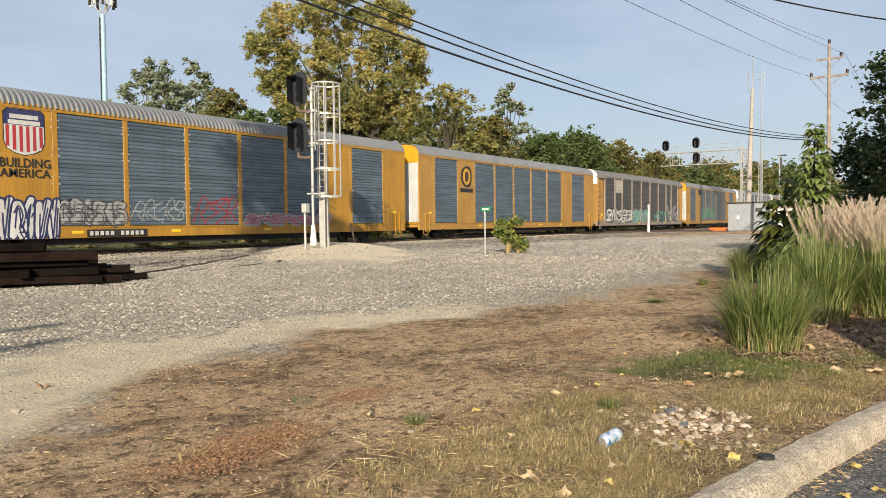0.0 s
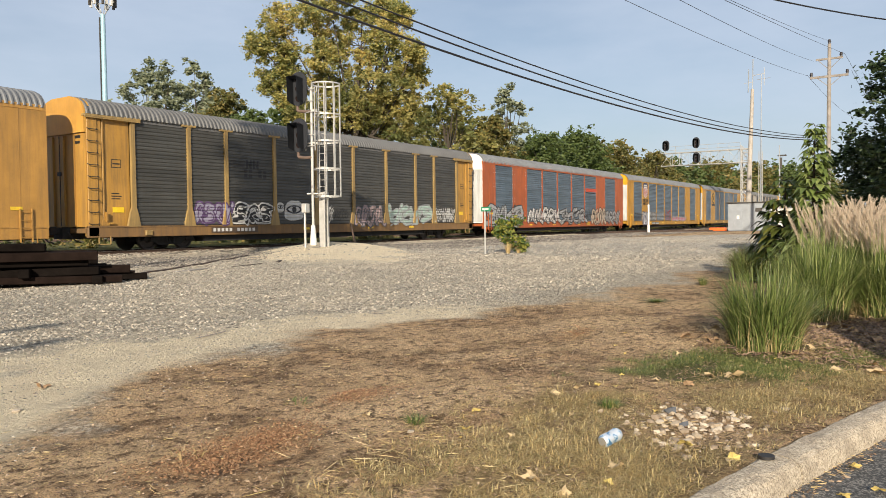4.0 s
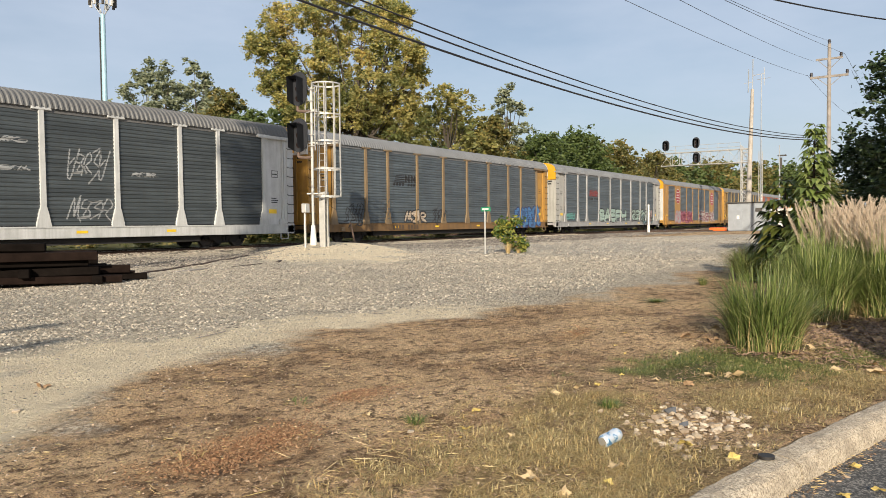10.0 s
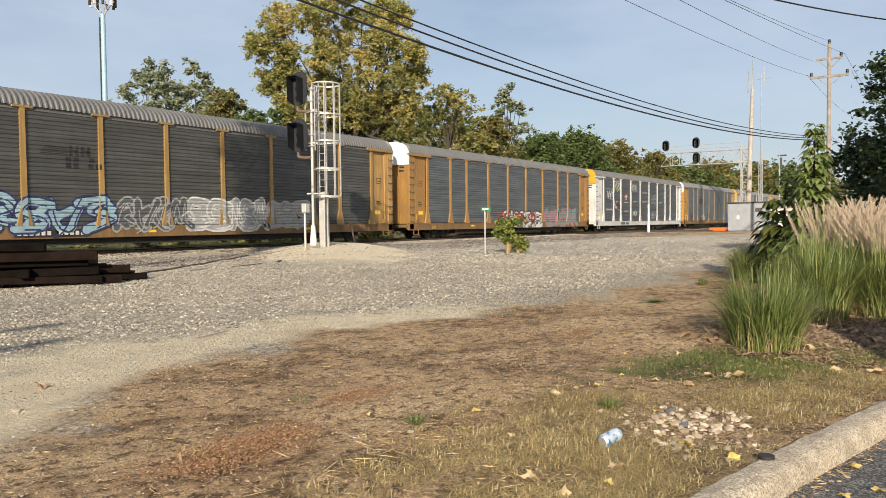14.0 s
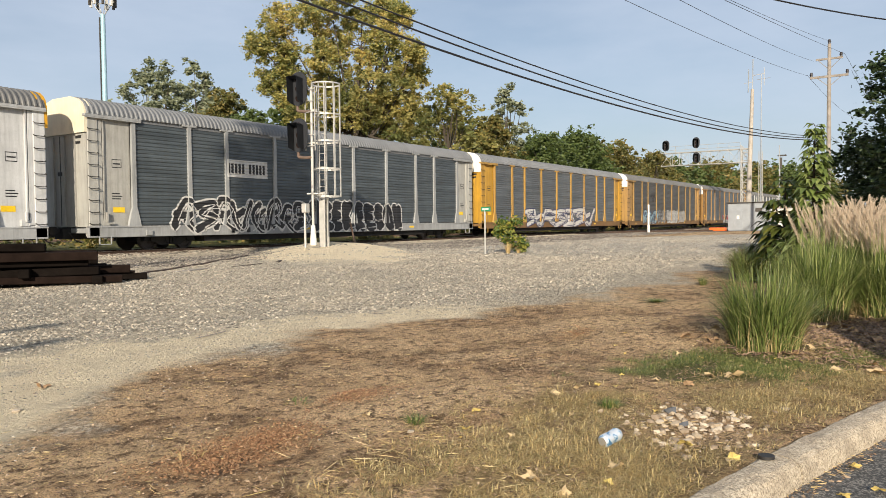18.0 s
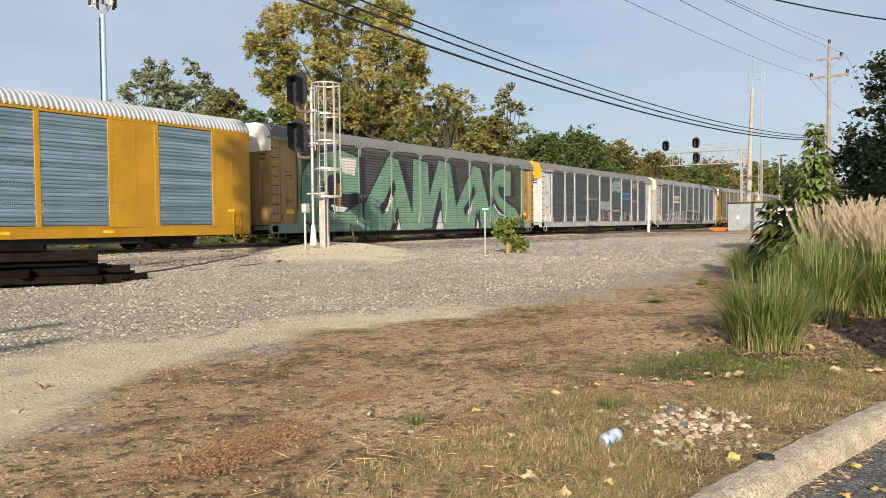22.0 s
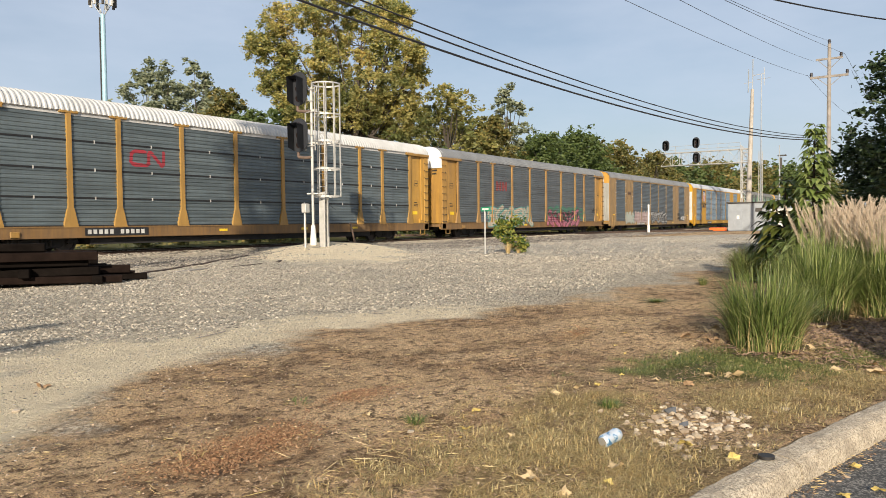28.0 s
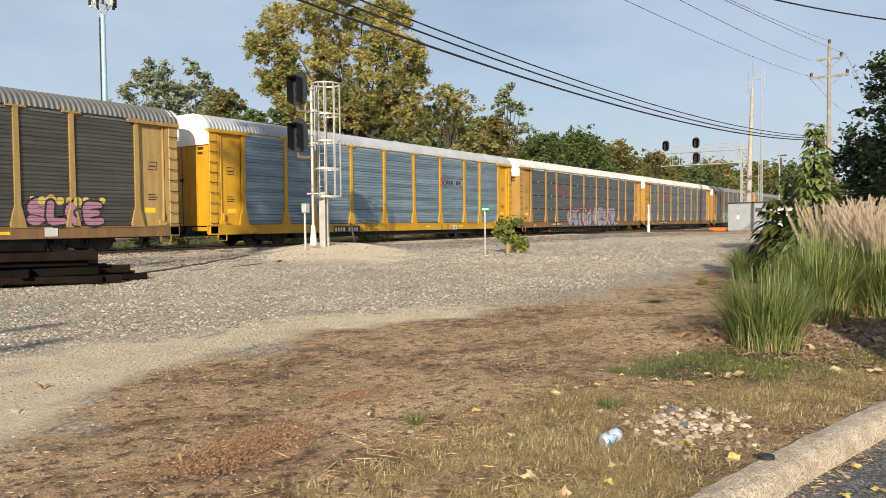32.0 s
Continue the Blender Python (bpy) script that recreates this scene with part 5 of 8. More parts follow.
def lattice(a, b, w, h, n, r):
    """A box truss from a to b along one axis: four chords and zigzag braces."""
    bm = bmesh.new()
    a, b = Vector(a), Vector(b)
    d = (b - a).normalized()
    side = Vector((1, 0, 0))
    upv = d.cross(side).normalized()
    corners = [side * sx * w / 2 + upv * sz * h / 2 for sx, sz in ((-1, -1), (1, -1), (1, 1), (-1, 1))]
    for c in corners:
        rod(bm, a + c, b + c, r, n=5)
    for i in range(n):
        p, q = a.lerp(b, i / n), a.lerp(b, (i + 1) / n)
        for j in range(4):
            c0, c1 = corners[j], corners[(j + 1) % 4]
            rod(bm, p + (c0 if i % 2 else c1), q + (c1 if i % 2 else c0), r * 0.45, n=4, caps=False)
            rod(bm, p + c0, p + c1, r * 0.45, n=4, caps=False)
    return bm


part("tower", lattice((0, 0, 0), (0, 0, 10.4), 0.95, 1.0, 11, 0.07), galv, gantry)
part("arm", lattice((0, -0.4, 9.1), (0, 10.7, 9.1), 1.0, 1.7, 9, 0.055), galv, gantry)
part("walkway", boxes((-0.5, 0.5, 0, 10.7, 8.2, 8.3)), galv, gantry)
bm = bmesh.new()
for y in np.linspace(0.6, 10.1, 8):
    rod(bm, (-0.5, y, 9.7), (-0.5, y, 10.8), 0.025, n=4)
for z in (10.3, 10.8):
    rod(bm, (-0.5, 0.6, z), (-0.5, 10.1, z), 0.025, n=4)
part("handrail", bm, galv, gantry)
part("ladder", lattice((0.8, -1.6, 0), (0.8, -1.6, 9.6), 0.05, 0.45, 26, 0.025), galv, gantry)
for y, z in ((10.0, 10.95), (6.05, 11.1), (6.0, 9.15)):
    signal_head(gantry, (-0.65, y, z), 0.95)

# ---------------------------------------------------------------- equipment hut, poles, masts
hut_paint = plain("grey painted steel", (0.25, 0.27, 0.29), 0.5, vary=0.15, scale=2, fine=30)
roof_dark = plain("dark roof edge", (0.05, 0.045, 0.04), 0.6, vary=0.2)
orange_mat = plain("orange plastic", (0.75, 0.14, 0.02), 0.5, vary=0.2)
hut = empty("equipment_hut", (80.6, 16.1, 0.0), 4, "grey steel railway equipment hut with a dark roof edge", "hut")
part("wall", boxes((-1.3, 1.3, -1.9, 1.9, 0, 2.8), bevel=0.03), hut_paint, hut)
part("roof", boxes((-1.45, 1.45, -2.05, 2.05, 2.8, 2.92), bevel=0.02), roof_dark, hut)
part("door", boxes((-1.34, -1.3, 0.5, 1.4, 0.12, 2.1), bevel=0.01), hut_paint, hut)
part("notice", boxes((-1.36, -1.34, 0.8, 1.05, 1.2, 1.55)), white_steel, hut, "small white notice plate")
part("vent", boxes((-1.34, -1.3, -1.3, -0.7, 1.9, 2.3)), roof_dark, hut)
barrier = empty("equipment_box", (78.6, 18.9, 0.0), 0, "low orange plastic box beside the hut", "box")
part("case", boxes((-0.5, 0.5, -0.9, 0.6, 0, 0.35), bevel=0.05), orange_mat, barrier)
hut2 = empty("equipment_hut", (90, 13.6, 0.1), 4, "pale low equipment cabin behind the hut", "hut")
part("wall", boxes((-1.3, 1.3, -2.4, 2.4, 0, 2.1), bevel=0.03), white_steel, hut2)
part("roof", boxes((-1.4, 1.4, -2.5, 2.5, 2.1, 2.2)), white_steel, hut2)

wood = plain("weathered pole wood", (0.27, 0.24, 0.21), 0.9, vary=0.35, scale=2, fine=35, relief=0.5)
pale_wood = plain("pale pole wood", (0.36, 0.33, 0.29), 0.9, vary=0.3, scale=2, fine=35, relief=0.5)
insul = plain("dark porcelain", (0.03, 0.025, 0.025), 0.25, vary=0.1)
wire_mat = plain("black cable", (0.012, 0.012, 0.014), 0.6, vary=0.1)

pole = empty("utility_pole", (63.6, 7.05, 0.0), label="tall wooden utility pole with two crossarms", category="utility pole")
part("shaft", rods(((0, 0, -0.3), (0, 0, 14.4), 0.19, 0.12), n=12), wood, pole)
part("crossarm", boxes((-0.1, 0.02, -0.92, 0.92, 13.2, 13.34)), wood, pole)
part("crossarm", boxes((-0.12, 0.0, -1.3, 1.3, 11.85, 12.02)), wood, pole)
for z, w in ((13.2, 0.75), (11.9, 0.85)):
    for s in (-1, 1):
        part("brace", rods(((-0.05, s * w, z), (-0.05, 0, z - 0.75), 0.025), n=5), wood, pole)
for y, z in ((-0.8, 13.34), (-1.22, 12.02), (1.22, 12.02), (0, 14.4)):
    part("insulator", rods(((-0.05, y, z), (-0.05, y, z + 0.14), 0.09), ((-0.05, y, z + 0.12), (-0.05, y, z + 0.32), 0.13, 0.08), n=8), insul, pole)

old_pole = empty("utility_pole", (82.3, 16.65, 0.15), label="pale leaning wooden pole carrying a slim antenna", category="utility pole")
part("shaft", rods(((0, 0, -0.3), (0.05, -0.42, 14.5), 0.3, 0.16), n=12), pale_wood, old_pole)
part("antenna", rods(((0.05, -0.42, 14.0), (0.06, -0.46, 17.6), 0.05), ((0.05, 0.0, 14.2), (0.05, -0.05, 16.6), 0.05), n=6), hut_paint, old_pole)
part("bracket", rods(((0.05, -0.45, 15.9), (0.05, -1.6, 16.0), 0.03), ((0.05, -1.55, 14.8), (0.05, -1.55, 16.6), 0.03), ((0.05, 0.4, 15.2), (0.05, -0.4, 15.2), 0.025), n=5), galv, old_pole)
mast = empty("radio_mast", (86.5, 16.15, 0.1), label="slim grey steel radio mast", category="mast")
part("shaft", rods(((0, 0, 0), (0, 0, 16.8), 0.075, 0.04), n=8), hut_paint, mast)
part("arm", rods(((0, 0.5, 16.2), (0, -0.9, 16.3), 0.03), n=5), hut_paint, mast)
mast2 = empty("radio_mast", (92.0, 15.2, 0.1), label="short slim grey steel pole", category="mast")
part("shaft", rods(((0, 0, 0), (0, 0, 9.5), 0.06, 0.05), n=8), hut_paint, mast2)
far_lamp = empty("street_lamp", (118.4, 19.5, 0), label="distant slender lamp post with a flat head", category="street lamp")
part("post", rods(((0, 0, 0), (0, 0, 10.4), 0.09, 0.06), n=8), hut_paint, far_lamp)
part("head", boxes((-0.2, 0.2, -0.9, 0.3, 10.4, 10.6), (-0.15, 0.15, -0.3, 0.1, 8.6, 10.2), bevel=0.03), roof_dark, far_lamp)
vent_pipe = empty("marker_post", (71.2, 23.5, -0.02), label="thin white marker post beside the track", category="post")
part("shaft", rods(((0, 0, 0), (0, 0, 2.7), 0.09), ((0, 0, 0.0), (0, 0, 0.7), 0.13), n=8), white_steel, vent_pipe)

tower = empty("phone_mast", (62.35, 100, 0), label="tall pale blue-white phone mast with antennas", category="phone mast")
part("shaft", rods(((0, 0, 0), (0, 0, 31.5), 0.43, 0.33), n=14), plain("pale blue-grey steel", (0.28, 0.44, 0.52), 0.45, 0.0, vary=0.1), tower)
part("cable_run", boxes((-0.5, -0.36, 0.04, 0.2, 1, 31)), roof_dark, tower, "dark cables up the shaft")
part("platform", rods(*[((0, 0, 31.0), (1.5 * math.cos(a), 1.5 * math.sin(a), 33.4), 0.05) for a in (0.3, 1.35, 2.4, 3.45, 4.5, 5.5)], n=5), galv, tower)
bm = bmesh.new()
ring(bm, (0, 0, 33.4), 1.55, 0.06)
part("platform_ring", bm, galv, tower)
for i in range(9):
    a = 2 * math.pi * i / 9
    x, y = 1.7 * math.cos(a), 1.7 * math.sin(a)
    part("antenna", boxes((x - 0.17, x + 0.17, y - 0.12, y + 0.12, 32.5, 34.6), bevel=0.03), white_steel if i % 2 else roof_dark, tower)


def wire(a, b, sag, r, name="overhead_wire", label="black overhead cable"):
    """A cable that hangs in a shallow curve between two points."""
    a, b = Vector(a), Vector(b)
    bm = bmesh.new()
    n = 40
    rings = []
    for i in range(n + 1):
        t = i / n
        p = a.lerp(b, t) - Vector((0, 0, 4 * sag * t * (1 - t)))
        rings.append([bm.verts.new(p + Vector((0.1 * r * math.cos(c), r * math.cos(c), r * math.sin(c)))) for c in (0.5, 1.75, 3.0, 4.26, 5.5)])
    for p, q in zip(rings, rings[1:]):
        for j in range(5):
            bm.faces.new((p[j], p[(j + 1) % 5], q[(j + 1) % 5], q[j]))
    ob = place(name, bm_mesh(name, bm), wire_mat)
    return tagged(ob, label, "cable", group="overhead cables")


THICK, THIN = "thick black overhead cable along the road", "thin overhead line strung to the wooden pole"
wire((-2.71, 15.7, 8.45), (63.43, 7.15, 7.13), 1.78, 0.035, label=THICK)
wire((-1.47, 15.35, 8.7), (63.43, 7.15, 7.26), 1.77, 0.028, label=THICK)
wire((-0.41, 15.15, 8.75), (63.43, 7.15, 7.39), 1.64, 0.024, label=THICK)
wire((7.58, 8.49, 7.1), (63.5, 8.55, 12.15), 0.37, 0.0095, label=THIN)
wire((8.36, 6.06, 6.24), (63.52, 7.05, 14.6), 0.2, 0.009, label=THIN)
wire((8.2, 6.3, 6.3), (63.55, 8.1, 13.2), 0.3, 0.0095, label=THIN)
wire((8.61, 5.42, 5.8), (63.6, 6.0, 13.51), 0.1, 0.0095, label=THIN)
wire((10.17, 2.68, 4.26), (16.9, -0.75, 4.55), 0.14, 0.012, label="thin black cable overhead near the trees")
for a, b, s in (((63.6, 6.0, 13.5), (109.9, 5.72, 14.5), 0.5), ((63.6, 5.55, 12.2), (109.9, 5.7, 13.4), 0.5), ((63.5, 8.55, 12.2), (109.7, 8.07, 13.6), 0.7), ((63.6, 6.9, 7.2), (99.9, 5.1, 6.8), 0.4), ((63.6, 6.9, 7.4), (99.9, 5.3, 7.2), 0.4)):
    wire(a, b, s, 0.012, label=THIN)

# ---------------------------------------------------------------- stacked steel, street sign, planter
def rail_stack():
    """Old rails and switch timbers heaped in layers."""
    thing = empty("steel_stack", (8.7, 12.85, 0.0), 148.0, "heap of rusty dark steel rails and old timbers", "scrap stack")
    r = np.random.default_rng(5)
    steel = plain("dark rusted steel", (0.016, 0.0105, 0.0085), 0.9, 0.0, vary=0.5, scale=3, fine=25)
    timber = plain("oily old timber", (0.009, 0.007, 0.006), 0.95, vary=0.5, scale=4, fine=30, relief=0.6)
    for m_ in (steel, timber):
        m_.node_tree.nodes["Principled BSDF"].inputs["Specular IOR Level"].default_value = 0.03
    layers = [(0.02, 0.15, 0.0, 4), (0.17, 0.32, 0.35, 4), (0.34, 0.44, 0.5, 3), (0.46, 0.62, 0.75, 3), (0.64, 0.78, 1.2, 2)]
    for z0, z1, start, n in layers:
        for i in range(n):
            y = -0.2 - i * 0.42 + r.uniform(-0.08, 0.08)
            x0 = start + r.uniform(-0.25, 0.5) + 0.1 * i
            ob = part("beam", boxes((0, 4.5, -0.13, 0.13, z0, z1), bevel=0.012), timber if r.random() < 0.45 else steel, thing)
            ob.matrix_basis = pose(x0, y, 0, r.uniform(-5, 5), r.uniform(-0.8, 1.0), r.uniform(-5, 5))
    for i in range(4):
        ob = part("spacer", boxes((-0.09, 0.09, -1.7, 0.1, 0.0, 0.16), bevel=0.01), timber, thing)
        ob.matrix_basis = pose(0.8 + i * 1.2, 0, 0.155 * (i % 3), 0, 0, r.uniform(-8, 8))
    return thing


rail_stack()
# thin bar added to draw a dark, shadow-like line across the gravel
shadow_line = empty("shadow_line", (9.9, 14.65, 0.0), 36.5, "thin dark bar added along the gravel as a shadow line", "rail")
bm = bmesh.new()
for i in range(22):
    a, b = 0.5 * i, 0.5 * i + 0.46 + 0.05 * (i % 3)
    z0, z1 = (float(ground_z(9.9 + q * 0.804, 14.65 + q * 0.595)) for q in (a, b))
    rod(bm, (a, 0.04 * math.sin(i), z0 + 0.01), (b, 0.04 * math.sin(i + 1), z1 + 0.0), 0.035, n=6)
part("bar", bm, rust, shadow_line)
for x, y, turn, L, w, m_, label in ((11.2, 14.6, 20, 1.3, 0.07, pale_wood, "grey weathered plank lying on the gravel"), (13.4, 15.2, 20, 1.6, 0.05, tie_mat, "thin dark stick lying on the gravel"), (15.2, 15.9, 40, 0.9, 0.09, tie_mat, "dark bit of timber lying on the gravel"), (4.85, 6.05, 15, 0.5, 0.02, wood, "pale bare twig lying on the sand")):
    ob = part("board", boxes((-L / 2, L / 2, -w / 2, w / 2, 0, w * 0.4), bevel=0.006), m_, None, label)
    ob.matrix_basis = pose(x, y, float(ground_z(x, y)) + 0.004, 0, 0, turn)
    tagged(ob, label, "wood scrap")
street = empty("street_sign", (22.4, 13.2, -0.02), 0, "small green street name sign on a thin steel post", "street sign")
part("post", rods(((0, 0, 0), (0, 0, 1.6), 0.03), n=7), galv, street)
blade = part("blade", boxes((-0.02, 0.02, -0.29, 0.2, 1.5, 1.66), bevel=0.006), plain("green sign paint", (0.02, 0.22, 0.11), 0.4, vary=0.1), street)
part("lettering", boxes((-0.024, -0.02, -0.22, 0.13, 1.55, 1.61)), white_steel, blade, "white bar of lettering")
blade.rotation_euler = (0, 0, radians(-20))

tub_leaves = leafy("planter leaves", [(0.05, 0.095, 0.02), (0.1, 0.15, 0.03), (0.36, 0.32, 0.055), (0.18, 0.2, 0.04)], glow_through=0.3)
v, f = leaf_cloud([(0.15 * math.cos(i * 2.4) * (1 + i % 3 * 0.8), 0.17 * math.sin(i * 2.4) * (1 + i % 4 * 0.7), 0.3 + 0.21 * (i * 3 % 5)) for i in range(20)], 0.22, 1700, 0.15, 91, 0.6)
weeds = place("shrub", mesh_of("leaves", v, f), tub_leaves, at=(22.95, 12.5, -0.03))
tagged(weeds, "leafy green and yellow weeds beside the gravel", "shrub")

# ---------------------------------------------------------------- grasses and near plants
def blades(n, spots, base_r, height, reach, width, droop, seed, lift=0.0, segs=4):
    """Arching blades that rise from round spots: a strip each."""
    r = np.random.default_rng(seed)
    spots = np.asarray(spots, float)
    k = r.integers(0, len(spots), n)
    a = r.uniform(0, 2 * np.pi, n)
    b = a + r.normal(0, 0.5, n)
    rb = base_r * np.sqrt(r.random(n))
    out = reach * r.random(n) ** 0.8
    h = height * r.uniform(0.55, 1.08, n)
    w = width * r.uniform(0.6, 1.3, n)
    side = np.stack([-np.sin(b + r.normal(0, 0.8, n)), np.cos(b), np.zeros(n)], 1)
    rows = []
    for i in range(segs + 1):
        t = i / segs
        p = np.stack([spots[k, 0] + rb * np.cos(a) + out * np.cos(b) * t ** 1.7,
                      spots[k, 1] + rb * np.sin(a) + out * np.sin(b) * t ** 1.7,
                      spots[k, 2] + lift + h * (t - droop * (out / max(reach, 1e-6)) * t ** 2.4)], 1)
        ww = (w * (1 - t) ** 0.6 * 0.5)[:, None] + 0.0004
        rows += [p - side * ww, p + side * ww]
    v = np.stack(rows, 1).reshape(-1, 3)
    m = 2 * (segs + 1)
    base = (np.arange(n) * m)[:, None]
    f = np.concatenate([base + np.array([2 * i, 2 * i + 1, 2 * i + 3, 2 * i + 2]) for i in range(segs)])
    return v, f


def plumes(n, spots, base_r, height, reach, seed, hairs=70):
    """Feathery seed heads on thin stems."""
    r = np.random.default_rng(seed)
    spots = np.asarray(spots, float)
    vs, fs, c = [], [], 0
    for i in range(n):
        s = spots[r.integers(0, len(spots))]
        a = r.uniform(0, 2 * np.pi)
        out = reach * r.random() ** 0.7
        root = s + np.array([base_r * r.normal() * 0.5, base_r * r.normal() * 0.5, 0])
        h = height * r.uniform(0.82, 1.05)
        tip = root + np.array([out * np.cos(a) + 0.12, out * np.sin(a) - 0.14, h])
        low = root + (tip - root) * 0.66 * np.array([0.75, 0.75, 1])
        ax = (tip - low)
        t = r.random((hairs, 1)) ** 0.9
        p = low + ax * t
        d = r.normal(size=(hairs, 3))
        d = d / np.linalg.norm(d, axis=1)[:, None]
        d = d * 0.4 + ax / np.linalg.norm(ax) * 0.9
        ln = r.uniform(0.03, 0.075, (hairs, 1)) * (1.2 - t * 0.7)
        w = np.cross(d, r.normal(size=(hairs, 3)))
        w = w / np.linalg.norm(w, axis=1)[:, None] * 0.0013
        quad = np.stack([p - w, p + w, p + d * ln + w * 0.4, p + d * ln - w * 0.4], 1).reshape(-1, 3)
        vs.append(quad)
        fs.append(np.arange(hairs * 4).reshape(-1, 4) + c)
        c += hairs * 4
    return np.concatenate(vs), np.concatenate(fs)


grass_mat = leafy("long grass", [(0.09, 0.13, 0.03), (0.15, 0.2, 0.05), (0.26, 0.31, 0.09), (0.4, 0.4, 0.17), (0.12, 0.155, 0.04), (0.07, 0.1, 0.025)], 0.4, 0.3)
plume_mat = leafy("seed plumes", [(0.56, 0.45, 0.33), (0.68, 0.57, 0.43), (0.76, 0.66, 0.52), (0.54, 0.42, 0.31)], 0.8, 0.4)
red_grass = leafy("reddish grass", [(0.24, 0.17, 0.1), (0.34, 0.24, 0.15), (0.2, 0.16, 0.08)], 0.7, 0.3)
dry_mat = leafy("dry stalks", [(0.5, 0.36, 0.16), (0.64, 0.49, 0.24), (0.36, 0.25, 0.12), (0.78, 0.63, 0.36), (0.44, 0.33, 0.13)], 0.8, 0.25)

CLUMPS = [  # x, y, height, reach, blades, plumes, label
    (6.58, 1.19, 0.8, 0.44, 1100, 0, "arching clump of green ornamental grass"),
    (8.05, 0.98, 0.95, 0.5, 1300, 0, "tall clump of green ornamental grass"),
    (8.45, 0.42, 0.98, 0.66, 1300, 55, "ornamental grass clump with pale pinkish plumes"),
    (8.9, 0.95, 1.03, 0.66, 1300, 70, "ornamental grass clump with pale pinkish plumes"),
    (9.1, 0.15, 1.05, 0.66, 1300, 80, "ornamental grass clump with pale pinkish plumes"),
    (9.55, 0.62, 1.08, 0.66, 1500, 80, "ornamental grass clump with pale pinkish plumes"),
    (9.75, -0.10, 1.1, 0.66, 1300, 80, "ornamental grass clump with pale pinkish plumes"),
]
for i, (x, y, h, reach, n, np_, label) in enumerate(CLUMPS):
    z = float(ground_z(x, y)) - 0.02
    thing = empty("ornamental_grass", (x, y, z), label=label, category="grass", group="ornamental grasses in the bed")
    v, f = blades(int(n * 1.25), [(0, 0, 0)], 0.27, h, reach * 1.04, 0.007, 0.45, 100 + i)
    place("blades", mesh_of("blades", v, f), grass_mat, thing)
    v, f = blades(230, [(0, 0, 0)], 0.32, h * 0.5, reach * 1.35, 0.005, 0.95, 140 + i)
    place("dry_blades", mesh_of("dry_blades", v, f), dry_mat, thing, label="dead straw-coloured blades")
    if np_:
        v, f = plumes(int(np_ * 1.5), [(0, 0, 0)], 0.2, h + 0.14, 0.62, 160 + i, 270)
        place("plumes", mesh_of("plumes", v, f), plume_mat, thing, label="feathery pinkish beige plumes")
for i, (x, y) in enumerate(((15.0, 2.95), (14.2, 2.75), (15.6, 2.5))):
    thing = empty("ornamental_grass", (x, y, float(ground_z(x, y))), label="low reddish grass clump gone to seed", category="grass", group="ornamental grasses in the bed")
    v, f = blades(1300, [(0, 0, 0)], 0.3, 0.72, 0.62, 0.007, 0.3, 180 + i)
    place("blades", mesh_of("blades", v, f), red_grass if i != 1 else grass_mat, thing)

# young large-leaved tree behind the grasses
def big_leaf_plant(name, at, height, whorls, leaf, spread_top, spread_low, material, label, seed):
    r = np.random.default_rng(seed)
    thing = empty(name, at, label=label, category="young tree")
    bm = bmesh.new()
    rod(bm, (0, 0, -0.2), (0.03, 0.02, height * 0.6), 0.03, 0.02, n=7)
    rod(bm, (0.03, 0.02, height * 0.6), (0, 0, height), 0.02, 0.008, n=6)
    vs, fs, c = [], [], 0
    for i in range(whorls):
        t = i / (whorls - 1)
        z = height * (0.22 + 0.78 * t)
        reach = spread_low + (spread_top - spread_low) * t
        for j in range(7):
            a = 2 * math.pi * (j / 7 + 0.13 * i) + r.uniform(-0.3, 0.3)
            d = Vector((math.cos(a), math.sin(a), 0))
            s = Vector((-d.y, d.x, 0))
            st = Vector((0, 0, z + r.uniform(-0.05, 0.05)))
            q = st + d * reach * r.uniform(0.35, 0.6) + Vector((0, 0, 0.05))
            rod(bm, st, q, 0.007, 0.004, n=4, caps=False)
            for k in range(4):
                o = st.lerp(q, 0.3 + 0.2 * k) + s * r.uniform(-0.06, 0.06)
                dd = (d + s * r.uniform(-0.7, 0.7)).normalized()
                ss = Vector((-dd.y, dd.x, 0))
                L = leaf * r.uniform(0.75, 1.2) * (1.35 - 0.75 * t)
                w = L * 0.25
                mid, end = o + dd * L * 0.5 - Vector((0, 0, L * 0.12)), o + dd * L * 0.92 - Vector((0, 0, L * 0.5))
                up = Vector((0, 0, 0.02))
                vs += [o, mid + ss * w + up, mid, mid - ss * w + up, end]
                fs += [(c, c + 1, c + 2), (c, c + 2, c + 3), (c + 1, c + 4, c + 2), (c + 2, c + 4, c + 3)]
                c += 5
    part("stem", bm, bark, thing)
    place("leaves", mesh_of("leaves", np.array([tuple(x) for x in vs]), fs), material, thing)
    return thing


bright_leaf = leafy("bright large leaves", [(0.12, 0.165, 0.045), (0.2, 0.26, 0.07), (0.34, 0.39, 0.14), (0.15, 0.2, 0.05)], 0.35, 0.4)
big_leaf_plant("young_tree", (12.9, 1.62, 0.0), 2.5, 20, 0.22, 0.1, 0.66, bright_leaf, "young tree with layers of large drooping green leaves", 41)
big_leaf_plant("young_tree", (13.6, 2.15, 0.0), 1.75, 8, 0.32, 0.3, 0.6, leafy("yellowing leaves", [(0.08, 0.115, 0.028), (0.06, 0.09, 0.024), (0.26, 0.24, 0.045), (0.1, 0.135, 0.03)], 0.4, 0.4), "young sapling with yellowing leaves", 42)
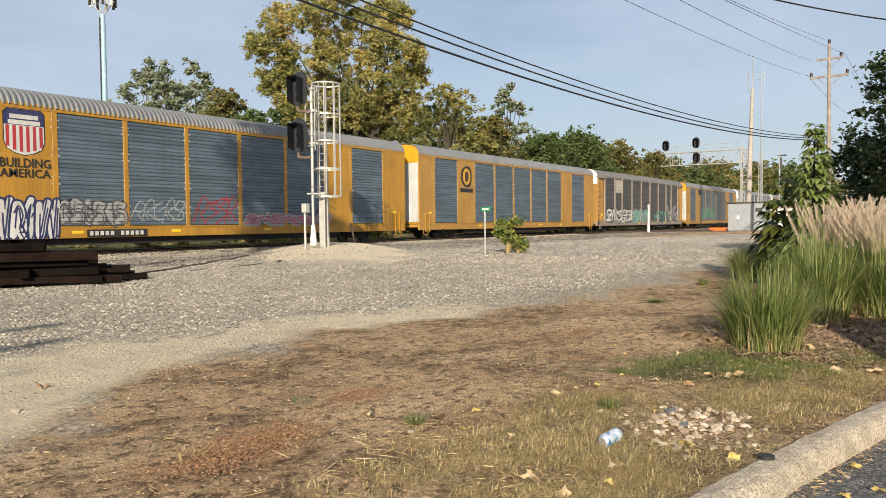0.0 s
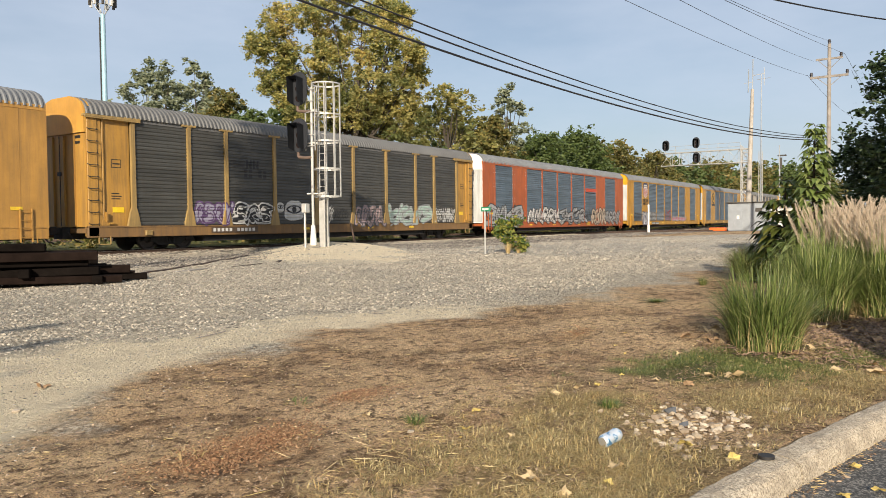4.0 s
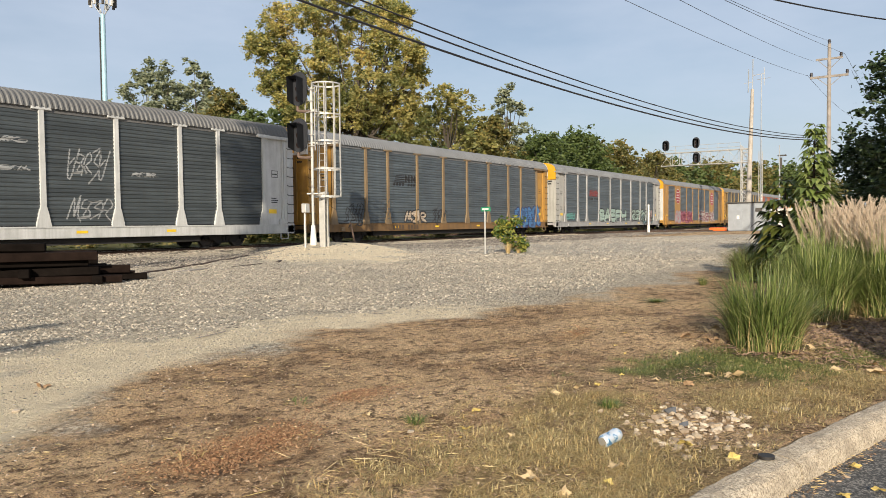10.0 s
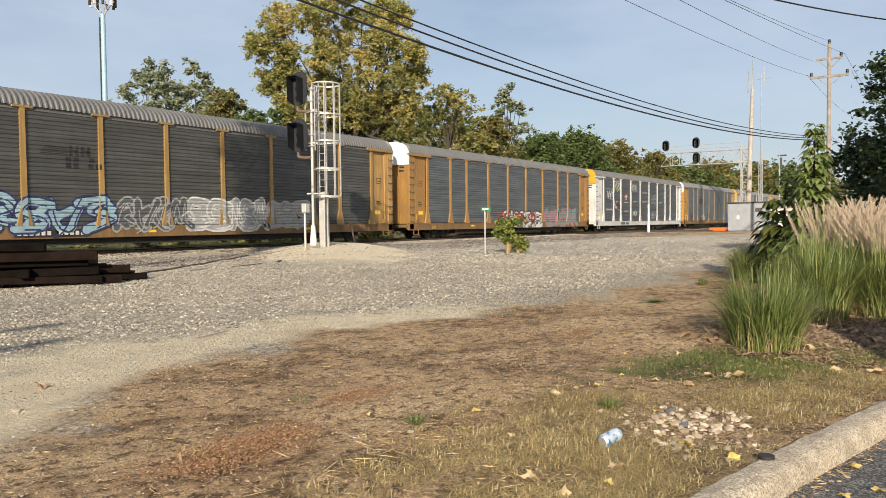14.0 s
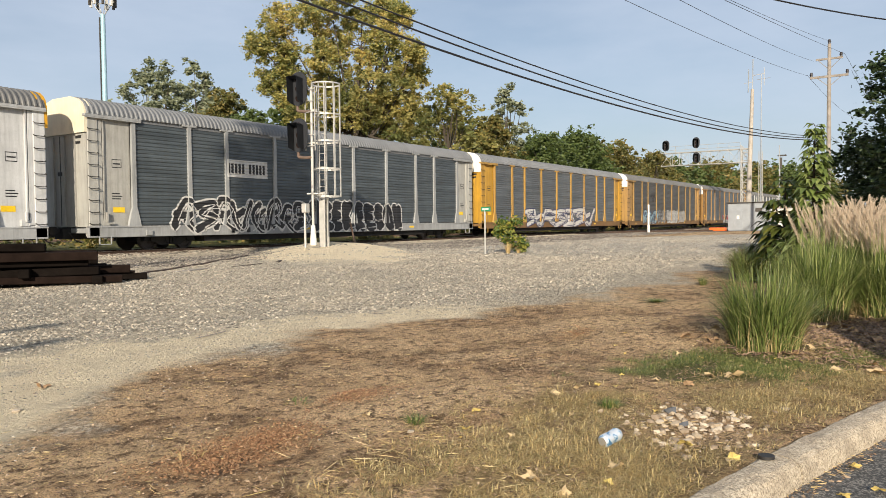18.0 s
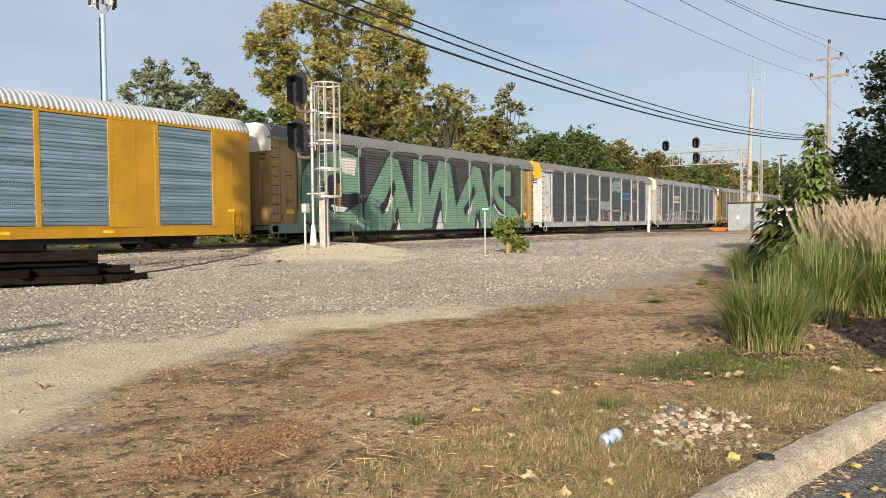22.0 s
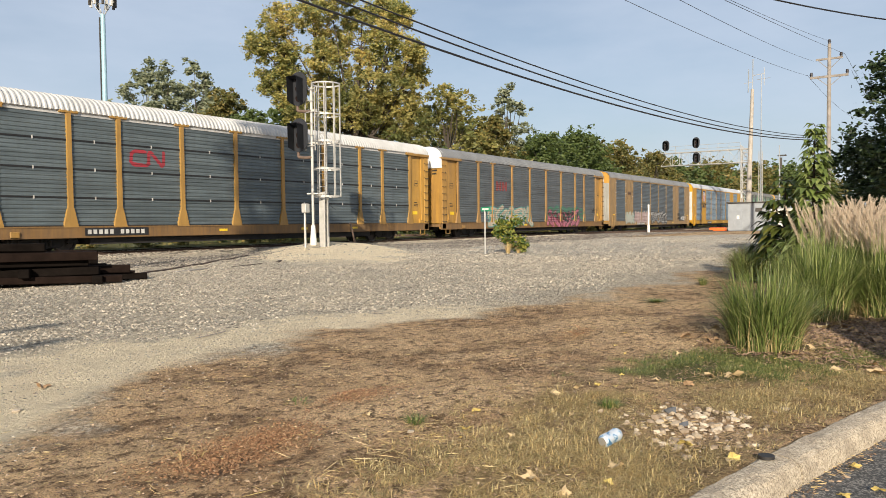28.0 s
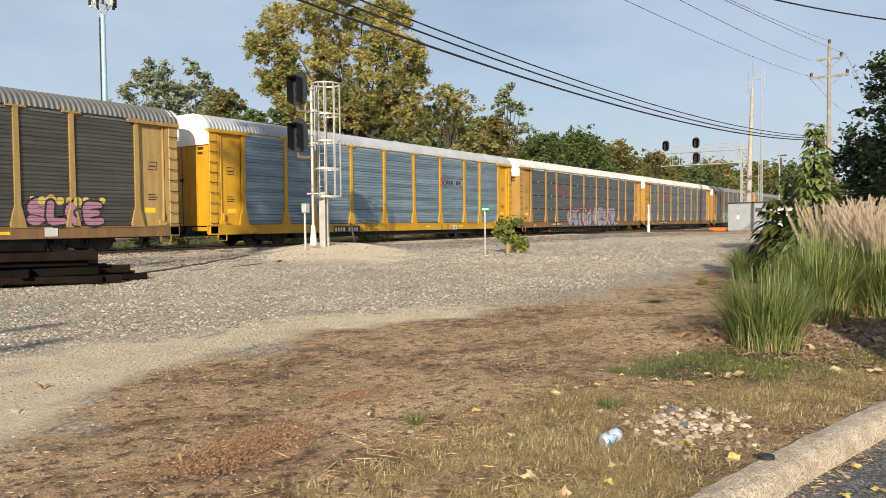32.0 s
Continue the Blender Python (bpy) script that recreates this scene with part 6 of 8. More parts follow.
big_leaf_plant("young_tree", (14.6, 2.45, 0.0), 1.35, 7, 0.3, 0.35, 0.8, dark_green, "low shrub with large dark leaves", 43)
tree("tree", (21.2, -0.75, 0), 6.0, 5.0, 24000, dark_green, "dense dark green tree beside the lot", 44, 0.11, 0.05, clumps=70, puff=0.75)
tree("tree", (24.0, 1.2, 0), 3.4, 4.0, 9000, dark_green, "low dark green tree beside the lot", 45, 0.12, 0.03, clumps=40)
tree("tree", (15.4, -2.6, 0), 6.2, 4.6, 14000, dark_green, "tall dark green tree at the lot's edge", 46, 0.1, 0.35, clumps=60, puff=0.7)
# behind the viewer: a tree that shades the train, and a lamp post added to cast streaks on the lot
tree("tree", (-13.0, 5.0, 0), 23.0, 3.4, 9000, green, "tall slender green tree beside the gravel lot", 47, 0.3, 0.92, clumps=40, trunk_r=0.14, puff=0.75)
# invented caster: its heads and arms only throw shadow streaks on the gravel
shadow_lamp = empty("street_lamp", (-11.9, -0.9, -0.1), label="grey two-headed lamp post added out of view to shade the lot", category="street lamp")
part("post", rods(((0, 0, 0), (0, 0, 6.1), 0.07, 0.05), n=8), galv, shadow_lamp)
for dx, dy in ((0.0, 0.0), (0.65, 1.25)):
    part("arm", rods(((0, 0, 6.0), (dx + 0.5, dy + 0.02, 6.15), 0.03), n=6), galv, shadow_lamp)
    head = part("head", boxes((0, 1.1, -0.1, 0.1, 6.1, 6.2), bevel=0.03), galv, shadow_lamp)
    head.matrix_basis = pose(dx + 0.5, dy, 0, 0, 0, 12)

# lawn, straw, weeds
r6 = np.random.default_rng(60)


def ground_spots(n, x0, x1, y0, y1, keep, seed):
    x, y = scatter(n, x0, x1, y0, y1, keep, seed)
    return np.stack([x, y, ground_z(x, y)], 1)


lawn_mat = leafy("short grass", [(0.07, 0.105, 0.025), (0.115, 0.16, 0.035), (0.18, 0.215, 0.055), (0.34, 0.3, 0.12)], 0.5, 0.3)
turf_mat = leafy("dead turf", [(0.48, 0.34, 0.145), (0.6, 0.46, 0.21), (0.2, 0.13, 0.06), (0.74, 0.6, 0.33), (0.24, 0.22, 0.085), (0.14, 0.095, 0.05), (0.52, 0.42, 0.2)], 0.8, 0.3)
sp = ground_spots(42000, 4.0, 7.2, 0.2, 2.8, lambda x, y, r: (r.random(len(x)) < zones(x, y)[1] * np.clip(3.0 * vnoise(x, y, 0.2) * vnoise(x + 3, y, 0.55) * 2 - 0.5, 0, 1)) & (y > kerb_y(x) + 0.03), 61)
v, f = blades(len(sp) * 5, sp, 0.05, 0.032, 0.06, 0.0032, 0.8, 62, segs=2)
tagged(place("grass", mesh_of("grass", v, f), lawn_mat), "short patchy green lawn grass", "grass", kind="stuff")


def straw_cover(x, y):
    """Where trampled dry grass stands thick."""
    d = sum(q * np.exp(-np.hypot((x - cx) / rx, (y - cy) / ry) ** 2) for cx, cy, rx, ry, q in ((3.05, 1.2, 0.62, 0.5, 1.3), (3.9, 1.75, 0.6, 0.34, 0.9), (4.75, 0.95, 0.6, 0.3, 1.0), (2.55, 1.3, 0.4, 0.35, 0.8), (5.6, 0.55, 0.9, 0.3, 0.7), (2.5, 1.95, 0.5, 0.2, 0.5)))
    return d - 0.9 * np.exp(-np.hypot((x - 3.95) / 0.38, (y - 1.08) / 0.2) ** 2)


def straw_keep(x, y, r):
    return (r.random(len(x)) < np.clip(straw_cover(x, y), 0, 1) * np.clip(2.6 * vnoise(x, y, 0.17) * (0.45 + vnoise(x + 7, y, 0.5)) - 0.35, 0, 1)) & (y > kerb_y(x) + 0.03)


sp = ground_spots(30000, 1.8, 6.8, 0.2, 2.8, straw_keep, 63)
v, f = blades(int(len(sp) * 5.5), sp, 0.05, 0.04, 0.12, 0.0028, 0.95, 64, segs=3)
tagged(place("dry_grass", mesh_of("dry_grass", v, f), turf_mat), "dry trampled straw-coloured grass", "grass", kind="stuff")


def litter(name, sp, length, width, material, label, seed, tilt=0.12):
    """Straws and chips lying on the ground."""
    r = np.random.default_rng(seed)
    n = len(sp)
    a, L = r.uniform(0, 2 * np.pi, n), length * r.uniform(0.4, 1.3, n)
    d = np.stack([np.cos(a) * L, np.sin(a) * L, r.uniform(-tilt, tilt, n) * L], 1) * 0.5
    s = np.stack([-np.sin(a), np.cos(a), np.zeros(n)], 1) * width * 0.5
    p = sp + np.array([0, 0, 0.006]) + np.array([0, 0, 1]) * np.abs(d[:, 2:3])
    v = np.stack([p - d - s, p - d + s, p + d + s, p + d - s, p + np.array([0, 0, width * 0.7])], 1).reshape(-1, 3)
    b = (np.arange(n) * 5)[:, None]
    f = np.concatenate([b + np.array(t) for t in ((0, 1, 4), (1, 2, 4), (2, 3, 4), (3, 0, 4))])
    return tagged(place(name, mesh_of(name, v, f), material), label, "litter", kind="stuff")


rust_straw = leafy("rusty needles", [(0.22, 0.115, 0.055), (0.34, 0.19, 0.09), (0.15, 0.078, 0.04), (0.42, 0.27, 0.14)], 0.9, 0.15)
def patch(cx, cy, rx, ry):
    return lambda x, y, r: r.random(len(x)) < np.exp(-np.hypot((x - cx) / rx, (y - cy) / ry) ** 2 * 1.3) * (0.3 + vnoise(x, y, 0.2))
def heap(name, n, cx, cy, rx, ry, seed, label):
    """A low heap of rusty crumbs and needles."""
    x, y = scatter(n, cx - 2 * rx, cx + 2 * rx, cy - 2 * ry, cy + 2 * ry, patch(cx, cy, rx, ry), seed)
    top = 0.022 * np.exp(-np.hypot((x - cx) / rx, (y - cy) / ry) ** 2)
    r = np.random.default_rng(seed)
    stones(name, x, y, ground_z(x, y) + top * r.random(len(x)), 0.0028 + 0.006 * r.random(len(x)) ** 2, rust_crumb, label, seed)


rust_crumb = island_material("rusty crumbs", [(0.19, 0.09, 0.042), (0.31, 0.165, 0.082), (0.11, 0.055, 0.028), (0.42, 0.27, 0.15), (0.24, 0.12, 0.058)], 0.95)
heap("bark_crumbs", 36000, 2.44, 2.8, 0.36, 0.17, 65, "heap of rusty brown crumbled bark on the dirt")
heap("bark_crumbs", 11000, 3.52, 3.02, 0.34, 0.13, 66, "small patch of rusty crumbs on the dirt")
litter("needles", ground_spots(14000, 1.6, 3.6, 2.2, 3.3, patch(2.46, 2.8, 0.44, 0.2), 165), 0.017, 0.0032, rust_straw, "rusty brown needles among the crumbs", 165, 0.4)
def on_dirt(x, y, r):
    return (r.random(len(x)) < zones(x, y)[0] * (0.15 + vnoise(x, y, 0.6) ** 2)) & (y > kerb_y(x) + 0.03)
litter("straw", ground_spots(9000, 1.0, 10.0, 0.3, 5.0, on_dirt, 67), 0.045, 0.003, dry_mat, "scattered pale straws on the dirt", 67)
litter("straw", ground_spots(700, 1.9, 4.6, 1.3, 3.3, lambda x, y, r: r.random(len(x)) < np.exp(-np.hypot((x - 2.75) / 0.6, (y - 2.15) / 0.4) ** 2), 75), 0.12, 0.004, dry_mat, "long pale straws round the rusty patch", 75, 0.1)
litter("dead_twigs", ground_spots(900, 5.6, 7.4, 2.4, 3.3, patch(6.5, 2.85, 0.3, 0.12), 81), 0.16, 0.008, rust_straw, "low pile of dead brown twigs on the dirt", 81, 0.5)
chip_mat = island_material("wood chips", [(0.12, 0.075, 0.05), (0.22, 0.14, 0.09), (0.3, 0.21, 0.14), (0.08, 0.05, 0.035)])
litter("mulch", ground_spots(9000, 6.1, 9.5, -0.3, 2.1, lambda x, y, r: (r.random(len(x)) < np.exp(-np.hypot((x - 7.5) / 1.6, (y - 0.85) / 0.75) ** 4)) & (y > kerb_y(x) + 0.02), 68), 0.05, 0.014, chip_mat, "dark wood-chip mulch and dead leaves under the grasses", 68, 0.3)
x, y = scatter(6000, 1.2, 9, 0.6, 4.9, lambda x, y, r: (r.random(len(x)) < 0.5 * zones(x, y)[0]) & (y > kerb_y(x) + 0.03), 69)
stones("gravel", x, y, ground_z(x, y) - 0.002, 0.003 + 0.008 * r6.random(len(x)) ** 2, stone_mat, "fine grit and pebbles on the dirt", 69)

clod_mat = island_material("soil crumbs", [(0.1, 0.066, 0.043), (0.28, 0.19, 0.12), (0.18, 0.12, 0.077), (0.48, 0.35, 0.23), (0.36, 0.26, 0.17)], 0.95)
x, y = scatter(78000, 1.2, 9.5, 0.4, 5.6, lambda x, y, r: (r.random(len(x)) < 1.3 * zones(x, y)[0] * (0.1 + vnoise(x, y, 0.5) ** 2 * 1.6) * np.clip(6.0 / np.hypot(x, y) ** 1.2, 0, 1)) & (y > kerb_y(x) + 0.03), 72)
stones("soil_crumbs", x, y, ground_z(x, y) - 0.002, 0.003 + 0.009 * r6.random(len(x)) ** 2.4, clod_mat, "loose brown crumbs and clods of soil", 72)
x, y = scatter(16000, 1.0, 8.5, 2.6, 7.0, lambda x, y, r: r.random(len(x)) < zones(x, y)[3] * 0.8, 73)
stones("gravel", x, y, ground_z(x, y) - 0.002, 0.003 + 0.011 * r6.random(len(x)) ** 2.5, stone_mat, "fine pebbles in the pale sand", 73)
litter("dark_bits", ground_spots(9000, 1.2, 9.0, 0.5, 5.2, on_dirt, 74), 0.022, 0.006, chip_mat, "dark bits of bark and twig on the dirt", 74, 0.3)
kx = np.random.default_rng(76).uniform(2.6, 6.5, 2600)
ky = kerb_y(kx) - 0.165 - 0.1 * np.random.default_rng(77).random(2600) ** 2
stones("kerb_grit", kx, ky, np.full(2600, -0.094), 0.004 + 0.012 * np.random.default_rng(78).random(2600) ** 2, clod_mat, "soil and grit washed against the kerb's foot", 79)
litter("straw", np.stack([kx[:170], ky[:170], np.full(170, -0.088)], 1), 0.04, 0.004, dry_mat, "dry straws along the kerb's foot", 80, 0.2)
# board added out of view, only to cast shade on the planting bed
notice = empty("shade_board", (3.6, -1.7, -0.1), 20, "added board on a post, out of view, that shades the bed", "sign")
part("post", rods(((0, 0, 0), (0, 0, 2.1), 0.03), n=8), galv, notice)
part("board", boxes((0.03, 0.05, -0.42, 0.42, 1.25, 2.15), bevel=0.008), white_steel, notice)

# pale cobbles spilled on the lawn's edge, each a stone
def cobble_mesh(seed):
    r = np.random.default_rng(seed)
    bm = bmesh.new()
    bmesh.ops.create_icosphere(bm, subdivisions=1, radius=1)
    for vv in bm.verts:
        vv.co *= r.uniform(0.65, 1.2)
        vv.co.z *= 0.6
    return bm_mesh("stone", bm)


cobbles = [cobble_mesh(i) for i in range(5)]
cob_mats = [plain("pale cobble", c, 0.85, vary=0.3, scale=8, fine=60) for c in ((0.4, 0.32, 0.225), (0.52, 0.435, 0.33), (0.28, 0.215, 0.15), (0.11, 0.115, 0.125))]
rc = np.random.default_rng(71)
COBBLES = [(4.15, 1.25, 0.05, 3), (3.94, 1.11, 0.035, 3)] + [(rc.normal(3.95, 0.27), rc.normal(1.08, 0.16), 0.010 + 0.024 * rc.random() ** 1.9, int(rc.integers(0, 3))) for _ in range(230)]
for x, y, s, c in COBBLES:
    if y < float(kerb_y(x)) + 0.06:
        y = float(kerb_y(x)) + 0.1
    ob = place("stone", cobbles[int(rc.integers(0, 5))], cob_mats[c], m=Matrix.LocRotScale((x, y, float(ground_z(x, y)) + s * 0.16), Euler((rc.uniform(-0.3, 0.3), rc.uniform(-0.3, 0.3), rc.uniform(0, 6))), (s, s * 0.75, s)))
    tagged(ob, "dark slate-blue stone lying on dirt" if c == 3 else "pale rounded tan stone lying on dirt", "stone", "spilled cobbles")
for x, y, s in ((3.09, 2.28, 0.022), (2.22, 4.55, 0.03), (4.6, 0.72, 0.028)):
    ob = place("stone", cobbles[0], cob_mats[1], m=Matrix.LocRotScale((x, y, float(ground_z(x, y)) + s * 0.16), None, (s, s, s)))
    tagged(ob, "pale stone alone on the bare ground", "stone", "spilled cobbles")

# fallen leaves
def leaf_shape(seed):
    r = np.random.default_rng(seed)
    bm = bmesh.new()
    n = 15
    lobes = [1.0 if i % 3 == 0 else 0.62 + 0.1 * r.random() for i in range(n)]
    c = bm.verts.new((0, 0, 0.06))
    rim = []
    for i in range(n):
        a = 2 * math.pi * i / n
        rr = lobes[i] * (0.75 if i in (7, 8) else 1)
        rim.append(bm.verts.new((rr * math.cos(a), rr * 0.85 * math.sin(a), 0.22 * math.sin(2 * a + seed) + r.uniform(0, 0.2))))
    for i in range(n):
        bm.faces.new((c, rim[i], rim[(i + 1) % n]))
    return bm_mesh("fallen_leaf", bm)


leaf_shapes = [leaf_shape(i) for i in range(4)]
leaf_mats = [plain("dry leaf", c, 0.75, vary=0.25, scale=30, fine=90) for c in ((0.5, 0.36, 0.1), (0.5, 0.37, 0.2), (0.32, 0.2, 0.1), (0.58, 0.44, 0.13))]
LEAVES = [(5.36, 1.18, 0.09, 1), (5.96, 0.56, 0.1, 1), (6.04, 0.34, 0.09, 1), (3.56, 2.17, 0.045, 0), (3.29, 2.06, 0.04, 3), (4.25, 2.02, 0.06, 1), (3.64, 1.02, 0.055, 3), (3.47, 0.76, 0.045, 3),
          (2.81, 1.44, 0.05, 1), (2.71, 1.25, 0.05, 1), (3.1, 1.17, 0.05, 1), (3.19, 2.66, 0.04, 1), (2.65, 5.07, 0.07, 2), (4.46, 1.93, 0.045, 1), (4.9, 1.35, 0.06, 2), (4.96, 1.59, 0.035, 1), (5.25, 1.3, 0.06, 1)]
LEAVES += [(rc.uniform(2.6, 7.0), rc.uniform(0.5, 2.6), rc.uniform(0.014, 0.036), int(rc.integers(0, 4))) for _ in range(30)]
LEAVES += [(rc.uniform(6.3, 8.5), rc.uniform(0.2, 1.9), rc.uniform(0.04, 0.09), int(rc.integers(1, 3))) for _ in range(46)]
for x, y, s, c in LEAVES:
    if y < float(kerb_y(x)) + 0.05:
        continue
    ob = place("fallen_leaf", leaf_shapes[int(rc.integers(0, 4))], leaf_mats[c], m=Matrix.LocRotScale((x, y, float(ground_z(x, y)) + 0.012), Euler((rc.uniform(-0.35, 0.35), rc.uniform(-0.35, 0.35), rc.uniform(0, 6))), (s, s, s)))
    tagged(ob, ("yellow", "pale tan", "brown", "bright yellow")[c] + " dry leaf fallen on the ground", "leaf", "fallen leaves")
for x, y in ((3.5, 0.32), (3.66, 0.2), (3.95, 0.32), (2.95, 0.42)):
    ob = place("fallen_leaf", leaf_shapes[1], leaf_mats[0], m=Matrix.LocRotScale((x, y, -0.078), Euler((0.1, 0.2, x * 7)), (0.04, 0.04, 0.04)))
    tagged(ob, "yellow dry leaf fallen on the asphalt", "leaf", "fallen leaves")

# small weeds
for x, y, n, h, label in ((3.24, 2.36, 60, 0.07, "small green weed tuft on the dirt"), (3.2, 3.21, 30, 0.04, "low green weed on the dirt"), (13.0, 3.35, 120, 0.2, "green weed growing out of the gravel"), (9.83, 3.15, 260, 0.06, "low patch of green weeds"), (4.14, 1.6, 160, 0.07, "green weed tuft among stones"), (2.2, 2.95, 20, 0.05, "small dry weed stalk"), (22.6, 12.4, 260, 0.5, "dry brown grass below leafy weeds"), (23.0, 12.2, 260, 0.45, "dry brown grass below leafy weeds")):
    v, f = blades(n, [(0, 0, 0)], 0.05 if h > 0.05 else 0.08, h, 0.09 if x < 9 else 0.3, 0.008, 0.4, int(x * 100), segs=2)
    ob = place("weed", mesh_of("weed", v, f), dry_mat if "dry" in label else lawn_mat, at=(x, y, float(ground_z(x, y)) - 0.004))
    tagged(ob, label, "weed")

# drink can and a black disc on the kerb
can = empty("drink_can", (3.40, 1.31, 0.0), label="crushed blue and white drink can on dry grass", category="can")
can.matrix_basis = pose(3.40, 1.31, float(ground_z(3.4, 1.31)) + 0.04, 0, 80, -18)
bm = bmesh.new()
prof = [(0.024, -0.061), (0.027, -0.058), (0.033, -0.05), (0.033, -0.02), (0.030, 0.0), (0.0325, 0.015), (0.033, 0.045), (0.027, 0.058), (0.026, 0.061)]
rings = []
for i, (rr, z) in enumerate(prof):
    rings.append([bm.verts.new((rr * math.cos(a) * (1 - 0.25 * max(0, math.cos(a - 1.2)) * (2 < i < 6)), rr * math.sin(a), z)) for a in [2 * math.pi * k / 20 for k in range(20)]])
for p, q in zip(rings, rings[1:]):
    for k in range(20):
        bm.faces.new((p[k], p[(k + 1) % 20], q[(k + 1) % 20], q[k]))


def can_material():
    m, nt, bsdf = shader("printed aluminium")
    n = noise_node(nt, coords(nt), 38, 2)
    col = ramp(nt, n, [(0.46, (0.66, 0.7, 0.74)), (0.54, (0.55, 0.66, 0.75)), (0.6, (0.1, 0.25, 0.45))])
    nt.links.new(col, bsdf.inputs["Base Color"])
    bsdf.inputs["Roughness"].default_value, bsdf.inputs["Metallic"].default_value = 0.3, 0.5
    return m


part("body", bm, can_material(), can)
for z, rr in ((-0.06, 0.024), (0.06, 0.026)):
    part("lid", rods(((0, 0, z - 0.001), (0, 0, z + 0.001), rr), n=20), plain("bare aluminium", (0.7, 0.7, 0.7), 0.3, 0.8, vary=0.1), can, "bare metal end")
disc = place("disc", bm_mesh("disc", rods(((0, 0, 0), (0, 0, 0.013), 0.035), n=24)), plain("black rubber", (0.02, 0.018, 0.017), 0.6, vary=0.2), at=(3.53, 0.63, 0.024))
tagged(disc, "small black rubber disc lying on the kerb", "disc")

# ---------------------------------------------------------------- emblems, stencils and graffiti on the cars
INK = dict(BK=(0.014, 0.014, 0.016), WH=(0.66, 0.65, 0.62), YL=(0.62, 0.36, 0.02), PALE=(0.48, 0.44, 0.38), TEAL=(0.12, 0.33, 0.3), MINT=(0.38, 0.5, 0.44), SILV=(0.36, 0.37, 0.37),
           GREYD=(0.09, 0.095, 0.1), GRN=(0.08, 0.22, 0.1), NAVY=(0.02, 0.028, 0.11), RED=(0.42, 0.03, 0.035), PINK=(0.5, 0.17, 0.24), SAND=(0.52, 0.43, 0.33), REDO=(0.6, 0.08, 0.03),
           LILAC=(0.33, 0.31, 0.4), PURP=(0.1, 0.05, 0.14), PINKG=(0.46, 0.34, 0.33), BRN=(0.1, 0.06, 0.03), CRIM=(0.34, 0.025, 0.04), MAROON=(0.2, 0.03, 0.055), REDD=(0.26, 0.05, 0.05),
           BLUEG=(0.2, 0.32, 0.36), BLUE=(0.07, 0.2, 0.42), LIME=(0.22, 0.34, 0.08), LBLUE=(0.3, 0.45, 0.52), GREENP=(0.16, 0.3, 0.215), MAUVE=(0.4, 0.2, 0.29), DUSK=(0.02, 0.017, 0.028), BRND=(0.07, 0.03, 0.025), GRND=(0.06, 0.18, 0.12), OCHRE=(0.4, 0.2, 0.02), YLP=(0.6, 0.48, 0.12))
inks = {}


def ink(key):
    if key not in inks:
        inks[key] = weathered("sprayed paint", tuple(0.82 * c for c in INK[key]), grime=(0.08, 0.076, 0.072), amount=0.35, rough=0.55)
    return inks[key]


def blob(w, h, seed):
    """A rounded, slightly uneven outline."""
    r = np.random.default_rng(seed)
    p, ph = r.uniform(2.2, 3.6), r.uniform(0, 6.28, 2)
    out = []
    for i in range(30):
        a = 2 * math.pi * i / 30
        c, s = math.cos(a), math.sin(a)
        q = (abs(c) ** p + abs(s) ** p) ** (-1 / p) * (1 + 0.05 * math.sin(2 * a + ph[0]) + 0.04 * math.sin(3 * a + ph[1]))
        out.append((q * c * w / 2, q * s * h / 2))
    return out


def arc(cx, cz, rx, rz, a0, a1, n=14):
    return [(cx + rx * math.cos(radians(a0 + (a1 - a0) * i / n)), cz + rz * math.sin(radians(a0 + (a1 - a0) * i / n))) for i in range(n + 1)]


def letters(me):
    """A line of letters cut into one mesh for each."""
    root = list(range(len(me.vertices)))

    def find(i):
        while root[i] != i:
            root[i] = root[root[i]]
            i = root[i]
        return i

    for e in me.edges:
        root[find(e.vertices[0])] = find(e.vertices[1])
    faces = {}
    for p in me.polygons:
        faces.setdefault(find(p.vertices[0]), []).append(tuple(p.vertices))
    out = []
    for fs in faces.values():
        ids = sorted({i for f in fs for i in f})
        at = {i: j for j, i in enumerate(ids)}
        out.append(mesh_of("letter", [tuple(me.vertices[i].co) for i in ids], [tuple(at[i] for i in f) for f in fs]))
    return out


